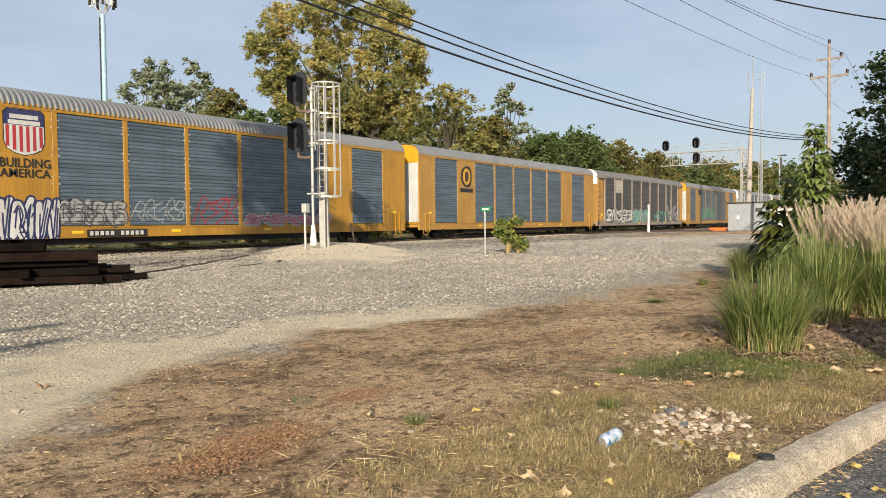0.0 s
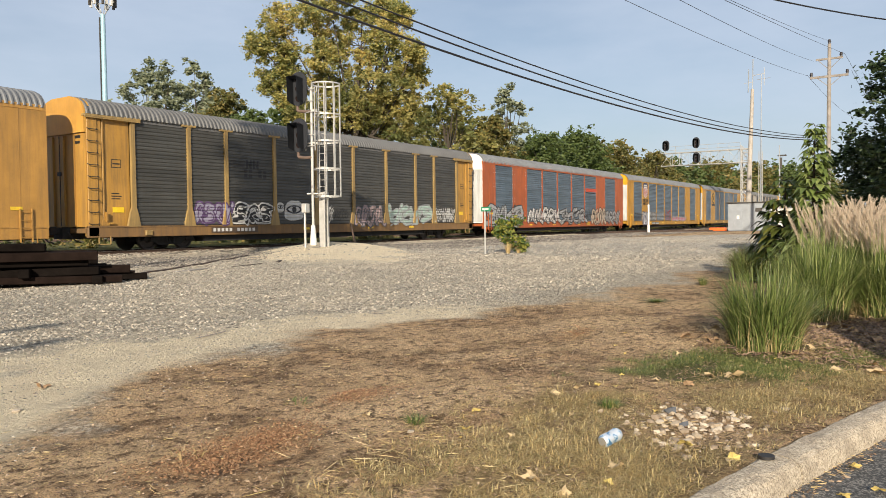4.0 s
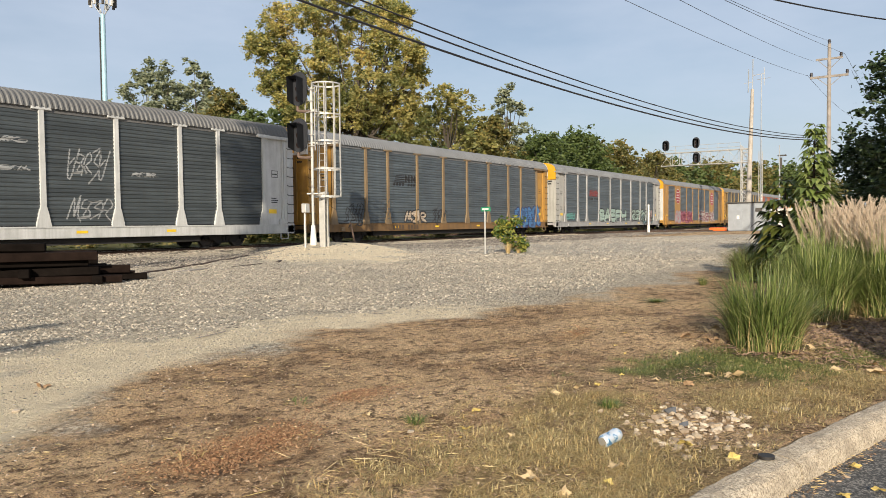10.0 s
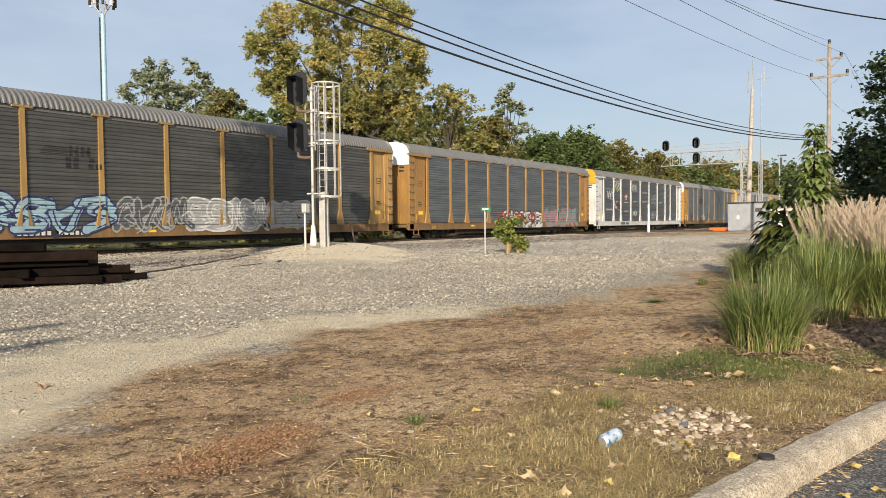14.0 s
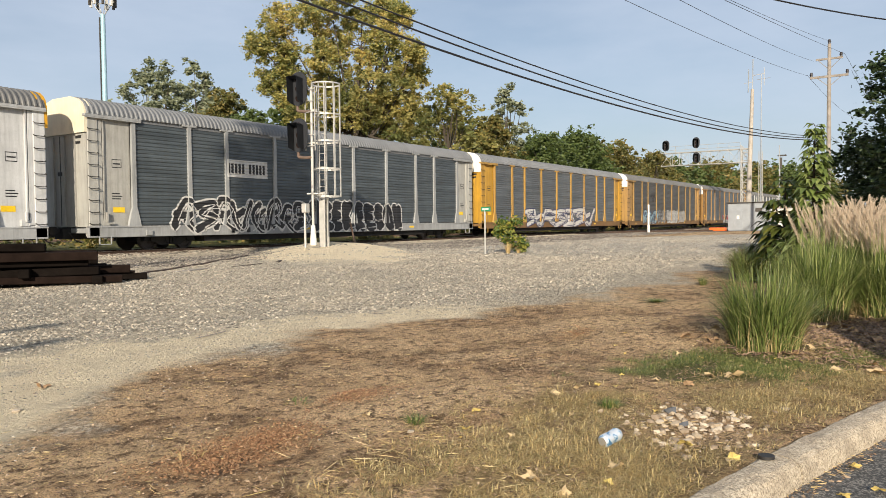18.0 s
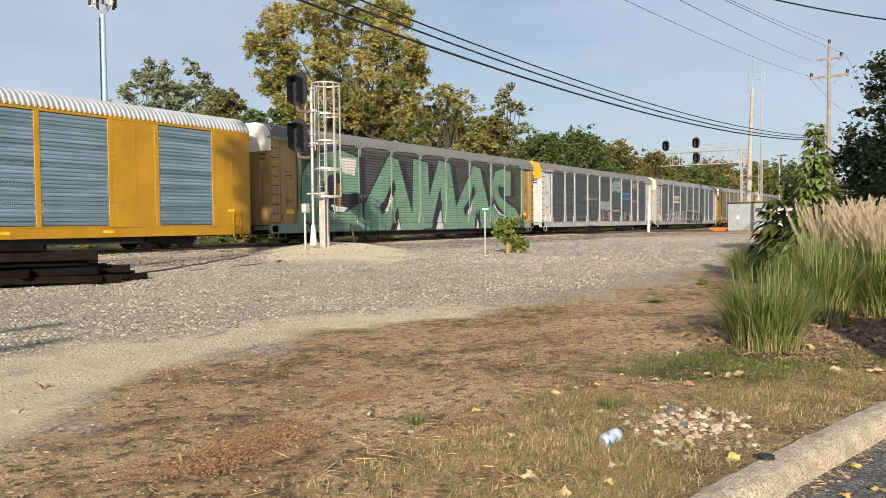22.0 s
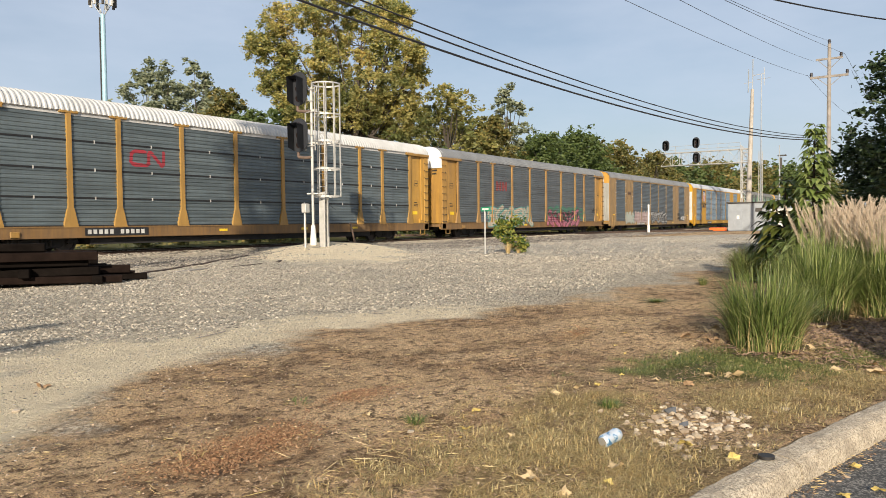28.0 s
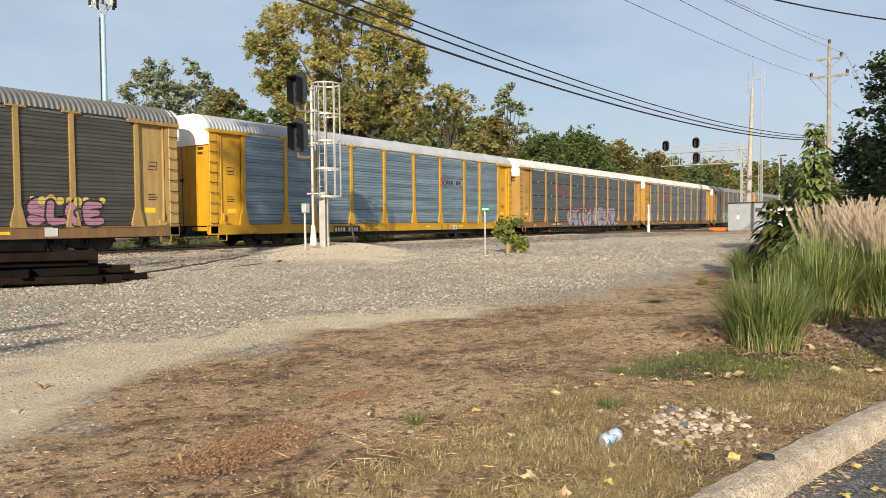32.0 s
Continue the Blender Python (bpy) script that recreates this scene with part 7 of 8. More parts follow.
# sprayed letters as strokes in a unit square
GLYPHS = {
    "A": [[(0, 0), (0.4, 1), (0.62, 1), (1, 0)], [(0.22, 0.36), (0.8, 0.36)]],
    "B": [[(0, 0), (0, 1), (0.7, 0.95), (0.75, 0.62), (0.1, 0.52), (0.9, 0.42), (0.85, 0.05), (0, 0)]],
    "D": [[(0, 0), (0, 1), (0.7, 0.9), (1, 0.5), (0.7, 0.08), (0, 0)]],
    "E": [[(1, 0.95), (0.1, 1), (0, 0.5), (0.1, 0), (1, 0.05)], [(0.05, 0.5), (0.8, 0.52)]],
    "G": [[(0.95, 0.85), (0.5, 1), (0.05, 0.7), (0.05, 0.25), (0.5, 0), (0.95, 0.15), (0.95, 0.45), (0.55, 0.45)]],
    "H": [[(0.05, 0), (0, 1)], [(0.95, 1), (1, 0)], [(0.05, 0.5), (0.95, 0.5)]],
    "K": [[(0, 0), (0.05, 1)], [(0.9, 1), (0.2, 0.5), (1, 0)]],
    "L": [[(0.1, 1), (0, 0.05), (0.95, 0)]],
    "N": [[(0, 0), (0.1, 1), (0.85, 0), (1, 1)]],
    "O": [[(0.5, 1), (0.05, 0.75), (0.05, 0.25), (0.5, 0), (0.95, 0.25), (0.95, 0.75), (0.5, 1)]],
    "P": [[(0.05, 0), (0, 1), (0.85, 0.95), (0.9, 0.55), (0.1, 0.45)]],
    "Q": [[(0.5, 1), (0.05, 0.75), (0.05, 0.25), (0.5, 0), (0.95, 0.25), (0.95, 0.75), (0.5, 1)], [(0.6, 0.3), (1, -0.05)]],
    "R": [[(0.05, 0), (0, 1), (0.85, 0.95), (0.85, 0.58), (0.15, 0.5), (1, 0)]],
    "S": [[(0.95, 0.85), (0.5, 1), (0.05, 0.8), (0.2, 0.55), (0.85, 0.45), (0.95, 0.18), (0.5, 0), (0.02, 0.1)]],
    "T": [[(0, 0.95), (1, 1)], [(0.5, 0.95), (0.45, 0)]],
    "U": [[(0.05, 1), (0, 0.3), (0.4, 0), (0.9, 0.2), (0.95, 1)]],
}
# strokes of letters too tangled to read
TANGLES = [
    [[(-0.2, 0.1), (0.2, 0.95), (0.45, 0.25), (0.75, 1.05), (0.8, 0.3), (1.2, 0.0)]],
    [[(1.1, 0.85), (0.2, 1), (0, 0.55), (0.75, 0.5), (0.95, 0.1), (-0.2, 0.05)], [(0.3, 0.2), (0.85, 0.8)]],
    [[(-0.1, 0), (0.1, 0.8), (0.6, 1.05), (0.9, 0.7), (0.3, 0.45), (1.25, 0.1)], [(0.0, 0.45), (0.5, 0.1)]],
    [[(0.6, 1.05), (-0.1, 0.65), (0.25, 0), (0.95, 0.05), (1.1, 0.75), (0.4, 0.5)]],
    [[(-0.15, 0.85), (0.95, 1), (0.25, 0.6), (1.15, 0.4), (0.0, -0.05)], [(0.9, 0.95), (1.15, 0.7)]],
    [[(-0.1, 1), (0.2, 0.1), (0.65, 0), (0.9, 0.5), (1.2, 1.05)], [(0.0, 0.4), (0.7, 0.7)]],
    [[(-0.2, 0.05), (0.4, 1), (1.1, 0.7), (0.5, 0.3), (1.2, -0.05)], [(-0.1, 0.5), (0.7, 0.45)]],
]


def curve(points, n=3):
    """A smooth line through some points."""
    out = []
    m = len(points)
    for i in range(m - 1):
        p0, p1, p2, p3 = (Vector(points[min(max(j, 0), m - 1)]) for j in (i - 1, i, i + 1, i + 2))
        for k in range(n):
            t = k / n
            out.append(tuple(0.5 * (2 * p1 + (p2 - p0) * t + (2 * p0 - 5 * p1 + 4 * p2 - p3) * t * t + (3 * p1 - 3 * p2 + p3 - p0) * t ** 3)))
    return out + [tuple(points[-1])]


def fat(points, width):
    """A line as a chain of outlines: a bar for each stretch and a disc at each bend."""
    out = []
    h = width / 2
    for (x0, z0), (x1, z1) in zip(points, points[1:]):
        d = math.hypot(x1 - x0, z1 - z0) or 1.0
        a, b = -(z1 - z0) / d * h, (x1 - x0) / d * h
        out.append([(x0 + a, z0 + b), (x1 + a, z1 + b), (x1 - a, z1 - b), (x0 - a, z0 - b)])
    for x, z in points:
        out.append([(x + h * math.cos(0.785 * i), z + h * math.sin(0.785 * i)) for i in range(8)])
    return out


RIBS = 27
RIB_ROWS = sorted([1.0 + 4.0 / RIBS * (i + q) for i in range(RIBS) for q in (0, 0.16, 0.62, 0.8)] + [0.56 + 0.07 * i for i in range(6)])
A_BAYS = [(-11.95, -9.2)] + list(zip(A_EDGES, A_EDGES[1:])) + [(8.75, 11.55)]


def side_spans(style):
    """Stretches along a car's side: ribbed ones give the plane of the sheet, flat ones their own."""
    if style == "b":
        return [(-11.57, 11.57, -1.445, True)] + [(p - 0.1, p + 0.1, -1.5375, False) for p in B_POSTS] + [(s - 0.6, s + 0.6, -1.402, False) for s in (-12.35, 12.35)]
    out, at = [], -HALF
    for a, b in A_BAYS:
        out += [(at, a + 0.1, -1.5245, False), (a + 0.1, b - 0.1, -1.482, True)]
        at = b - 0.1
    return out + [(at, HALF, -1.5245, False)]


SPANS = {style: side_spans(style) for style in "ab"}


def rib_depth(z):
    q = ((z - 1.0) * RIBS / 4.0) % 1.0
    return -0.022 * float(np.interp(q, [0, 0.16, 0.62, 0.8, 1], [0, 1, 1, 0, 0]))


def painted(k, polys, x, z, key, lift, name, label=""):
    """Paint on the side of car k: it follows ribs, posts and sill. The outlines are joined into one."""
    polys = [[(px + x, pz + z) for px, pz in p] for p in polys]
    bounds = [(min(q[1] for q in p), max(q[1] for q in p)) for p in polys]
    lo, hi = max(0.56, min(b[0] for b in bounds)), min(5.0, max(b[1] for b in bounds))
    own = {q for b, p in zip(bounds, polys) for q in ([v[1] for v in p] if len(p) == 4 and len(polys) < 3 else b) if lo < q < hi}
    rows = sorted({round(v, 4) for v in [lo, hi, *[v for v in RIB_ROWS if lo < v < hi], *(own if len(polys) < 4 else ())]})
    vs, fs, last = [], [], []
    for z0, z1 in zip(rows, rows[1:]):
        if z1 - z0 < 0.002:
            continue
        below, last = last, []
        zm, dz = (z0 + z1) / 2, (z1 - z0) / 2
        pieces = []
        for (b0, b1), p in zip(bounds, polys):
            if not b0 <= zm <= b1:
                continue
            cross = []
            for (xa, za), (xb, zb) in zip(p, p[1:] + p[:1]):
                if (za > zm) != (zb > zm):
                    g = (xb - xa) / (zb - za)
                    cross.append((xa + g * (zm - za), max(-0.05, min(0.05, g * dz))))
            cross.sort()
            pieces += list(zip(cross[::2], cross[1::2]))
        pieces.sort()
        merged = []
        for a, b in pieces:
            if merged and a[0] <= merged[-1][1][0]:
                if b[0] > merged[-1][1][0]:
                    merged[-1][1] = b
            else:
                merged.append([a, b])
        for a, b in merged:
            if zm < 0.985:
                use = [(-HALF, HALF, -1.5335, False)]
            else:
                use = SPANS[CAR_STYLE[k]]
            for s0, s1, plane, ribbed in use:
                if b[0] <= s0 or a[0] >= s1:
                    continue
                y0, y1 = (plane - lift + (rib_depth(v) if ribbed else 0) for v in (z0, z1))
                cl = lambda v: min(max(v, s0), s1)
                x0, x1 = cl(a[0] - a[1]), cl(b[0] - b[1])
                foot = next((q for q in below if q[2] == s0 and q[3] == plane and q[4] < x1 and q[5] > x0), None)
                if foot:
                    below.remove(foot)
                    i0, i1 = foot[:2]
                else:
                    i0, i1 = len(vs), len(vs) + 1
                    vs += [(x0, y0, z0), (x1, y0, z0)]
                x0, x1 = cl(a[0] + a[1]), cl(b[0] + b[1])
                last.append((len(vs), len(vs) + 1, s0, plane, x0, x1))
                fs.append((i0, i1, len(vs) + 1, len(vs)))
                vs += [(x0, y1, z1), (x1, y1, z1)]
    if fs:
        return place(name, mesh_of(name, vs, fs), ink(key), train[k], (0, 0, 0), label)


def sprayed(k, glyph, x, z, w, h, fill, line, order, r, thick=0.3, wild=False):
    """One fat sprayed letter with its outline."""
    tw = min(thick * h, 0.5 * w)
    lean, bow = r.uniform(-0.12, 0.12), r.uniform(-0.05, 0.05)
    lines = []
    for pts in glyph:
        lines.append(curve([((px - 0.5) * (w - tw) + lean * (pz - 0.5) * h + r.uniform(-0.03, 0.03) * w, tw / 2 + pz * (h - tw) + bow * h * (px - 0.5)) for px, pz in pts]))
    if line != fill and line:
        painted(k, [q for l in lines for q in fat(l, tw + 0.15)], x, z, line, 0.003 + 0.006 * order, "graffiti_outline")
    painted(k, [q for l in lines for q in fat(l, tw)], x, z, fill, 0.006 + 0.006 * order, "graffiti", "sprayed letter")
    if wild and line != fill and line and h > 0.8:
        mid = lines[0][1:-1]
        painted(k, fat([(px + 0.16 * tw, pz - 0.22 * tw) for px, pz in mid], 0.05), x, z, line, 0.018, "graffiti_detail")
        a, b = mid[len(mid) // 3], mid[-1]
        painted(k, fat(curve([(a[0] - 0.3 * w, a[1] - 0.2 * h), (a[0], a[1] - 0.05 * h), (b[0], b[1] + 0.2 * h)]), 0.05), x, z, line, 0.0185, "graffiti_detail")


mark_count = itertools.count(500)


def mark(k, kind, x, z, w, h, what=0, fill="BK", line=0):
    """Something painted on the near side of car k: its centre along the car, its foot, width and height."""
    car = train[k]
    seed = next(mark_count)
    r = np.random.default_rng(seed)
    y = -1.531 if CAR_STYLE[k] == "a" else -1.472

    def flat(name, outline, key, lift=0.0, label="", parent=car, dx=0.0, dz=0.0):
        return painted(k, [list(outline)], x + dx, z + dz, key, 0.003 + lift, name, label)

    def rect(x0, x1, z0, z1):
        return [(x0, z0), (x1, z0), (x1, z1), (x0, z1)]

    if kind == "word":
        if line:
            step = w / len(what)
            for i, c in enumerate(what):
                sprayed(k, GLYPHS[c], x + (i + 0.5) * step - w / 2, z + r.uniform(-0.03, 0.03), step * 1.1, h * r.uniform(0.93, 1.0), fill, line, i % 2, r, 0.29)
        else:
            for me_ in letters(words(what, w, h, 0.012)):
                place("lettering", me_, ink(fill), car, (x, y, z), "painted letter")
    elif kind == "bubble":
        step = w / what
        for i in range(what):
            sprayed(k, TANGLES[int(r.integers(0, len(TANGLES)))], x + (i + 0.5) * step - w / 2, z + r.uniform(-0.03, 0.03) * h, step * r.uniform(1.05, 1.2), h * r.uniform(0.85, 1.0), fill, line, i % 2, r, 0.22, True)
    elif kind == "scrawl":
        for i in range(what):
            cx = (i + 0.5) * w / what - w / 2
            g = TANGLES[int(r.integers(0, len(TANGLES)))]
            hh = h * r.uniform(0.55, 1.0)
            for pts in g:
                painted(k, fat(curve([(cx + (px - 0.5) * w / what * 0.95 + 0.2 * (pz - 0.5) * hh, pz * hh + (h - hh) * 0.5) for px, pz in pts]), 0.055), x, z, fill, 0.004, "scrawl", "sprayed scrawl")
    elif kind == "mural":
        C = [(-10.73, 0.6), (-11.31, 1.32), (-11.6, 2.25), (-11.51, 3.33), (-11.0, 4.04), (-10.0, 4.6), (-8.67, 4.85), (-7.23, 4.55), (-7.21, 2.6), (-8.5, 2.57), (-8.5, 3.46), (-8.9, 3.64), (-9.5, 3.48), (-9.92, 3.08), (-10.08, 2.56), (-9.94, 2.06), (-9.53, 1.68), (-8.9, 1.49), (-8.0, 1.66), (-7.0, 2.14), (-6.75, 0.6)]
        A = [(0, 0.6), (0.03, 2.0), (0.55, 2.7), (2.2, 4.8), (3.1, 4.65), (3.75, 3.15), (4.45, 1.55), (4.45, 0.6), (3.1, 0.6), (3.0, 1.95), (2.2, 0.6)]
        N = [(-2.3, 0.6), (-2.16, 4.8), (-0.62, 4.65), (-0.51, 2.58), (0.56, 4.9), (1.86, 4.75), (2.53, 2.13), (2.51, 0.58), (1.02, 0.59), (0.76, 3.25), (-0.4, 0.61)]
        S = [(7.2, 0.6), (6.85, 1.61), (7.29, 2.28), (7.8, 1.7), (9.06, 1.23), (9.35, 1.47), (8.25, 2.0), (7.43, 2.78), (7.33, 3.8), (7.7, 4.55), (8.7, 4.8), (9.98, 4.65), (9.95, 2.86), (8.9, 2.86), (8.92, 3.43), (8.3, 3.58), (8.06, 3.3), (8.36, 2.8), (9.55, 2.33), (10.76, 1.95), (11.4, 1.32), (11.24, 0.6)]
        eye = [(0, 0), (0.62, 0.48), (1.35, 1.7), (1.6, 1.1), (0.8, -0.05), (0.25, -0.45)]
        forms = [C, [(px - 6.73, pz) for px, pz in A], N, [(px + 2.52, pz) for px, pz in A], S]
        for i, f in enumerate(forms):
            drop = [[(a + 0.62, b - 0.05), (c + 0.62, d - 0.05), (c, d), (a, b)] for (a, b), (c, d) in zip(f, f[1:] + f[:1])]
            painted(k, drop + fat(f + f[:1], 0.2), 0, 0, "DUSK", 0.003 + 0.002 * (i % 2), "graffiti_shadow")
        for f in forms:
            painted(k, [f], 0, 0, fill, 0.009, "graffiti", "huge green sprayed letter")
        painted(k, [C[8:20]], 0, 0, "DUSK", 0.006, "graffiti_shadow")
        for dx in (-5.46, 3.4):
            painted(k, [[(px + dx, pz + 1.9) for px, pz in eye]], 0, 0, "DUSK", 0.012, "graffiti_detail")
            painted(k, [[(px * 0.4 + dx + 0.55, pz * 0.55 + 1.75) for px, pz in eye]], 0, 0, "WH", 0.015, "graffiti_detail")
            painted(k, [[(dx + 1.95, 0.6), (dx + 1.78, 1.95), (dx + 1.3, 0.6)]], 0, 0, "DUSK", 0.012, "graffiti_detail")
            painted(k, [[(dx + 1.9, 0.6), (dx + 1.78, 1.25), (dx + 1.5, 0.6)]], 0, 0, "WH", 0.015, "graffiti_detail")
        painted(k, [[(0.95, 0.62), (0.78, 1.9), (0.1, 0.62)]], 0, 0, "WH", 0.007, "graffiti_detail")
        painted(k, [[(-8.62, 4.46), (-7.35, 4.44), (-7.48, 3.57), (-8.47, 3.65)]], 0, 0, "WH", 0.012, "patch", "white square over the lettering")
        painted(k, [[(-9.42, 1.97), (-8.07, 1.82), (-8.46, 1.59), (-9.16, 1.62)]], 0, 0, "WH", 0.009, "graffiti_detail")
        painted(k, [[(-8.97, 3.11), (-8.6, 3.09), (-8.62, 1.9), (-8.99, 1.94)]], 0, 0, "OCHRE", 0.009, "graffiti_detail")
        painted(k, fat(curve([(7.5, 2.2), (8.0, 1.75), (8.6, 1.5), (9.1, 1.4)]), 0.14), 0, 0, "WH", 0.012, "graffiti_detail")
    elif kind == "shield":
        top = [(-0.5, 0.62), (-0.5, 0.86), (-0.42, 0.93), (-0.3, 0.97), (-0.15, 0.94), (0, 1.0), (0.15, 0.94), (0.3, 0.97), (0.42, 0.93), (0.5, 0.86), (0.5, 0.62)]
        low = [(-0.5, 0.62), (0.5, 0.62), (0.5, 0.28), (0.42, 0.12), (0.2, 0.03), (0, -0.0), (-0.2, 0.03), (-0.42, 0.12), (-0.5, 0.28)]
        flat("emblem_border", [(px_ * w * 1.05, pz_ * h * 1.04 - 0.02) for px_, pz_ in top[1:-1] + low[2:]][::-1], "BK")
        flat("emblem", [(px_ * w, pz_ * h) for px_, pz_ in top][::-1], "NAVY", 0.004, "dark blue head of a shield emblem")
        flat("emblem", [(px_ * w, pz_ * h) for px_, pz_ in low], "WH", 0.004, "white field of a shield emblem")
        for i in range(6):
            c = (-0.42 + 0.168 * i) * w
            lo = 0.06 + 0.16 * abs((-0.42 + 0.168 * i) / 0.5) ** 2
            flat("emblem_stripe", rect(c - 0.042 * w, c + 0.042 * w, lo * h, 0.61 * h), "RED", 0.008)
        for zz, ww in ((0.8, 0.36), (0.68, 0.4)):
            flat("emblem_bar", rect(-ww * w, ww * w, zz * h - 0.045 * h, zz * h + 0.045 * h), "WH", 0.008)
    elif kind == "oct":
        o = [(0.5 * w * cx, h * (0.5 + 0.5 * cz)) for cx, cz in ((-1, -0.5), (-0.5, -1), (0.5, -1), (1, -0.5), (1, 0.5), (0.5, 1), (-0.5, 1), (-1, 0.5))]
        flat("emblem_border", o, "WH", 0, "white rim of an octagon emblem")
        flat("emblem", [(a * 0.93, h / 2 + (b - h / 2) * 0.95) for a, b in o], "CRIM", 0.004, "crimson octagon emblem")
        for i, ww in enumerate((0.34, 0.28, 0.38, 0.22)):
            flat("emblem_bar", rect(-ww * w, ww * w, h * (0.78 - 0.19 * i) - 0.03 * h, h * (0.78 - 0.19 * i) + 0.035 * h), "WH", 0.008)
    elif kind == "oval":
        flat("emblem", blob(w * 0.8, h * 0.8, 3), "BK", 0, "black oval emblem", car, 0, h * 0.58)
        flat("emblem_field", [(a, b) for a, b in arc(0, 0, w * 0.3, h * 0.3, 0, 350, 20)], "YL", 0.004, "", car, 0, h * 0.58)
        flat("emblem_mark", blob(w * 0.3, h * 0.36, 8), "BRND", 0.008, "", car, 0, h * 0.58)
        flat("emblem_ribbon", rect(-w * 0.5, w * 0.5, 0.02 * h, 0.16 * h), "BK", 0.004)
    elif kind == "eye":
        flat("graffiti", blob(w, h, 5), "WH", 0, "sprayed white eye", car, 0, h / 2)
        flat("graffiti_detail", [(a, b) for a, b in arc(0, 0, w * 0.4, h * 0.22, 0, 350, 18)], "BK", 0.004, "", car, 0, h * 0.58)
        flat("graffiti_detail", [(a, b) for a, b in arc(0, 0, w * 0.3, h * 0.15, 0, 350, 18)], "WH", 0.007, "", car, 0, h * 0.58)
        flat("graffiti_detail", [(a, b) for a, b in arc(0, 0, w * 0.12, h * 0.14, 0, 350, 14)], "BK", 0.01, "", car, 0, h * 0.58)
    elif kind == "dots":
        for i in range(what):
            rad = h * r.uniform(0.3, 0.65)
            flat("graffiti_detail", arc((i + 0.5) * w / what - w / 2, r.uniform(0, 0.4) * h, rad, rad, 0, 340, 11), fill, 0.004 * (i % 2), "sprayed bubble")
    elif kind == "stripes":
        for i in range(5):
            flat("emblem_stripe", rect(-w / 2 + 0.05 * i, w / 2, h * i / 5, h * i / 5 + h * 0.11), fill)
    elif kind == "blocks":
        for i in range(what):
            c = -w / 2 + (i + 0.5) * w / what
            bw = w / what * 0.42
            flat("emblem_block", [(c - bw, 0), (c - bw * 0.3, 0), (c - bw * 0.2, h * 0.55), (c + bw * 0.4, 0), (c + bw, 0), (c + bw, h), (c + bw * 0.4, h), (c + bw * 0.3, h * 0.5), (c - bw * 0.4, h), (c - bw, h)], fill)
    elif kind == "bar":
        n = max(2, int(w / 0.28))
        for i in range(n):
            if i != n // 2:
                flat("stencil_bar", rect(-w / 2 + w * i / n, -w / 2 + w * (i + 0.7) / n, 0, h), fill)
    elif kind == "plate":
        sign = flat("sign_plate", rect(-w / 2, w / 2, 0, h), fill)
        n = max(3, int(w / 0.22))
        for i in range(n):
            if i != n // 2:
                flat("stencil_bar", rect(-w * 0.46 + w * 0.92 * i / n, -w * 0.46 + w * 0.92 * (i + 0.66) / n, h * 0.22, h * 0.78), line, 0.004)
    elif kind == "patch":
        flat("patch", rect(-w / 2, w / 2, 0, h), fill, 0, "painted patch")
    elif kind == "bracket":
        for s in (-1, 1):
            flat("emblem_bracket", [(s * w * 0.5, 0), (s * w * 0.42, 0), (s * w * 0.42, h * 0.1), (s * w * 0.465, h * 0.1), (s * w * 0.465, h * 0.9), (s * w * 0.42, h * 0.9), (s * w * 0.42, h), (s * w * 0.5, h)][::s], fill)
            for q in (0.3, 0.38):
                flat("emblem_dot", [(a, b) for a, b in arc(s * q * w, -0.12, 0.05, 0.05, 0, 340, 10)], fill)
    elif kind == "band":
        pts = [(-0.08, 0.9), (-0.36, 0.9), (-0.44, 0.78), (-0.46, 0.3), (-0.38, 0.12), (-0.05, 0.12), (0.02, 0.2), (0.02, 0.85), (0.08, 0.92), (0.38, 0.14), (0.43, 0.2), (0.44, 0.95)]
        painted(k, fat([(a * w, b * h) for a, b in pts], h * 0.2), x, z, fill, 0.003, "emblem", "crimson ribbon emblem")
    elif kind == "cross":
        for s in (-1, 1):
            flat("emblem", [(-s * w / 2, 0), (-s * w / 2 + s * 0.2, 0), (s * w / 2, h), (s * w / 2 - s * 0.2, h)][::s], fill if s > 0 else "BRND", 0.003 * (s > 0))


mark(-1, "oval", -8.17, 2.95, 1.58, 1.84, 0, "BK", "YL")
mark(-2, "patch", -7.83, 3.76, 1.87, 1.36, 0, "PALE", "PALE")
mark(-2, "bubble", -7.61, 0.84, 6.96, 1.44, 5, "WH", "BK")
mark(-2, "bubble", -1.57, 0.89, 4.37, 1.33, 3, "TEAL", "MINT")
mark(-2, "bubble", 5.29, 0.86, 4.21, 1.34, 2, "TEAL", "BK")
mark(-2, "bubble", 10.30, 0.98, 5.04, 1.79, 2, "SILV", "GREYD")
mark(-3, "bubble", -3.15, 1.28, 6.23, 1.30, 3, "GRN", "TEAL")
mark(-3, "patch", -7.40, 4.32, 1.73, 0.79, 0, "BK", "BK")
mark(0, "shield", -8.21, 3.44, 1.34, 1.62, 0, "NAVY", "RED")
mark(0, "word", -8.19, 3.01, 1.71, 0.32, 'BUILDING', "BK", 0)
mark(0, "word", -8.20, 2.67, 1.71, 0.30, 'AMERICA', "BK", 0)
mark(0, "bubble", -8.11, 0.55, 2.03, 1.41, 5, "WH", "NAVY")
mark(0, "bubble", -5.76, 1.05, 2.54, 0.93, 6, "SILV", "GREYD")
mark(0, "scrawl", -2.94, 1.03, 2.38, 1.07, 5, "SILV", 0)
mark(0, "scrawl", -0.09, 1.01, 2.15, 1.23, 4, "RED", 0)
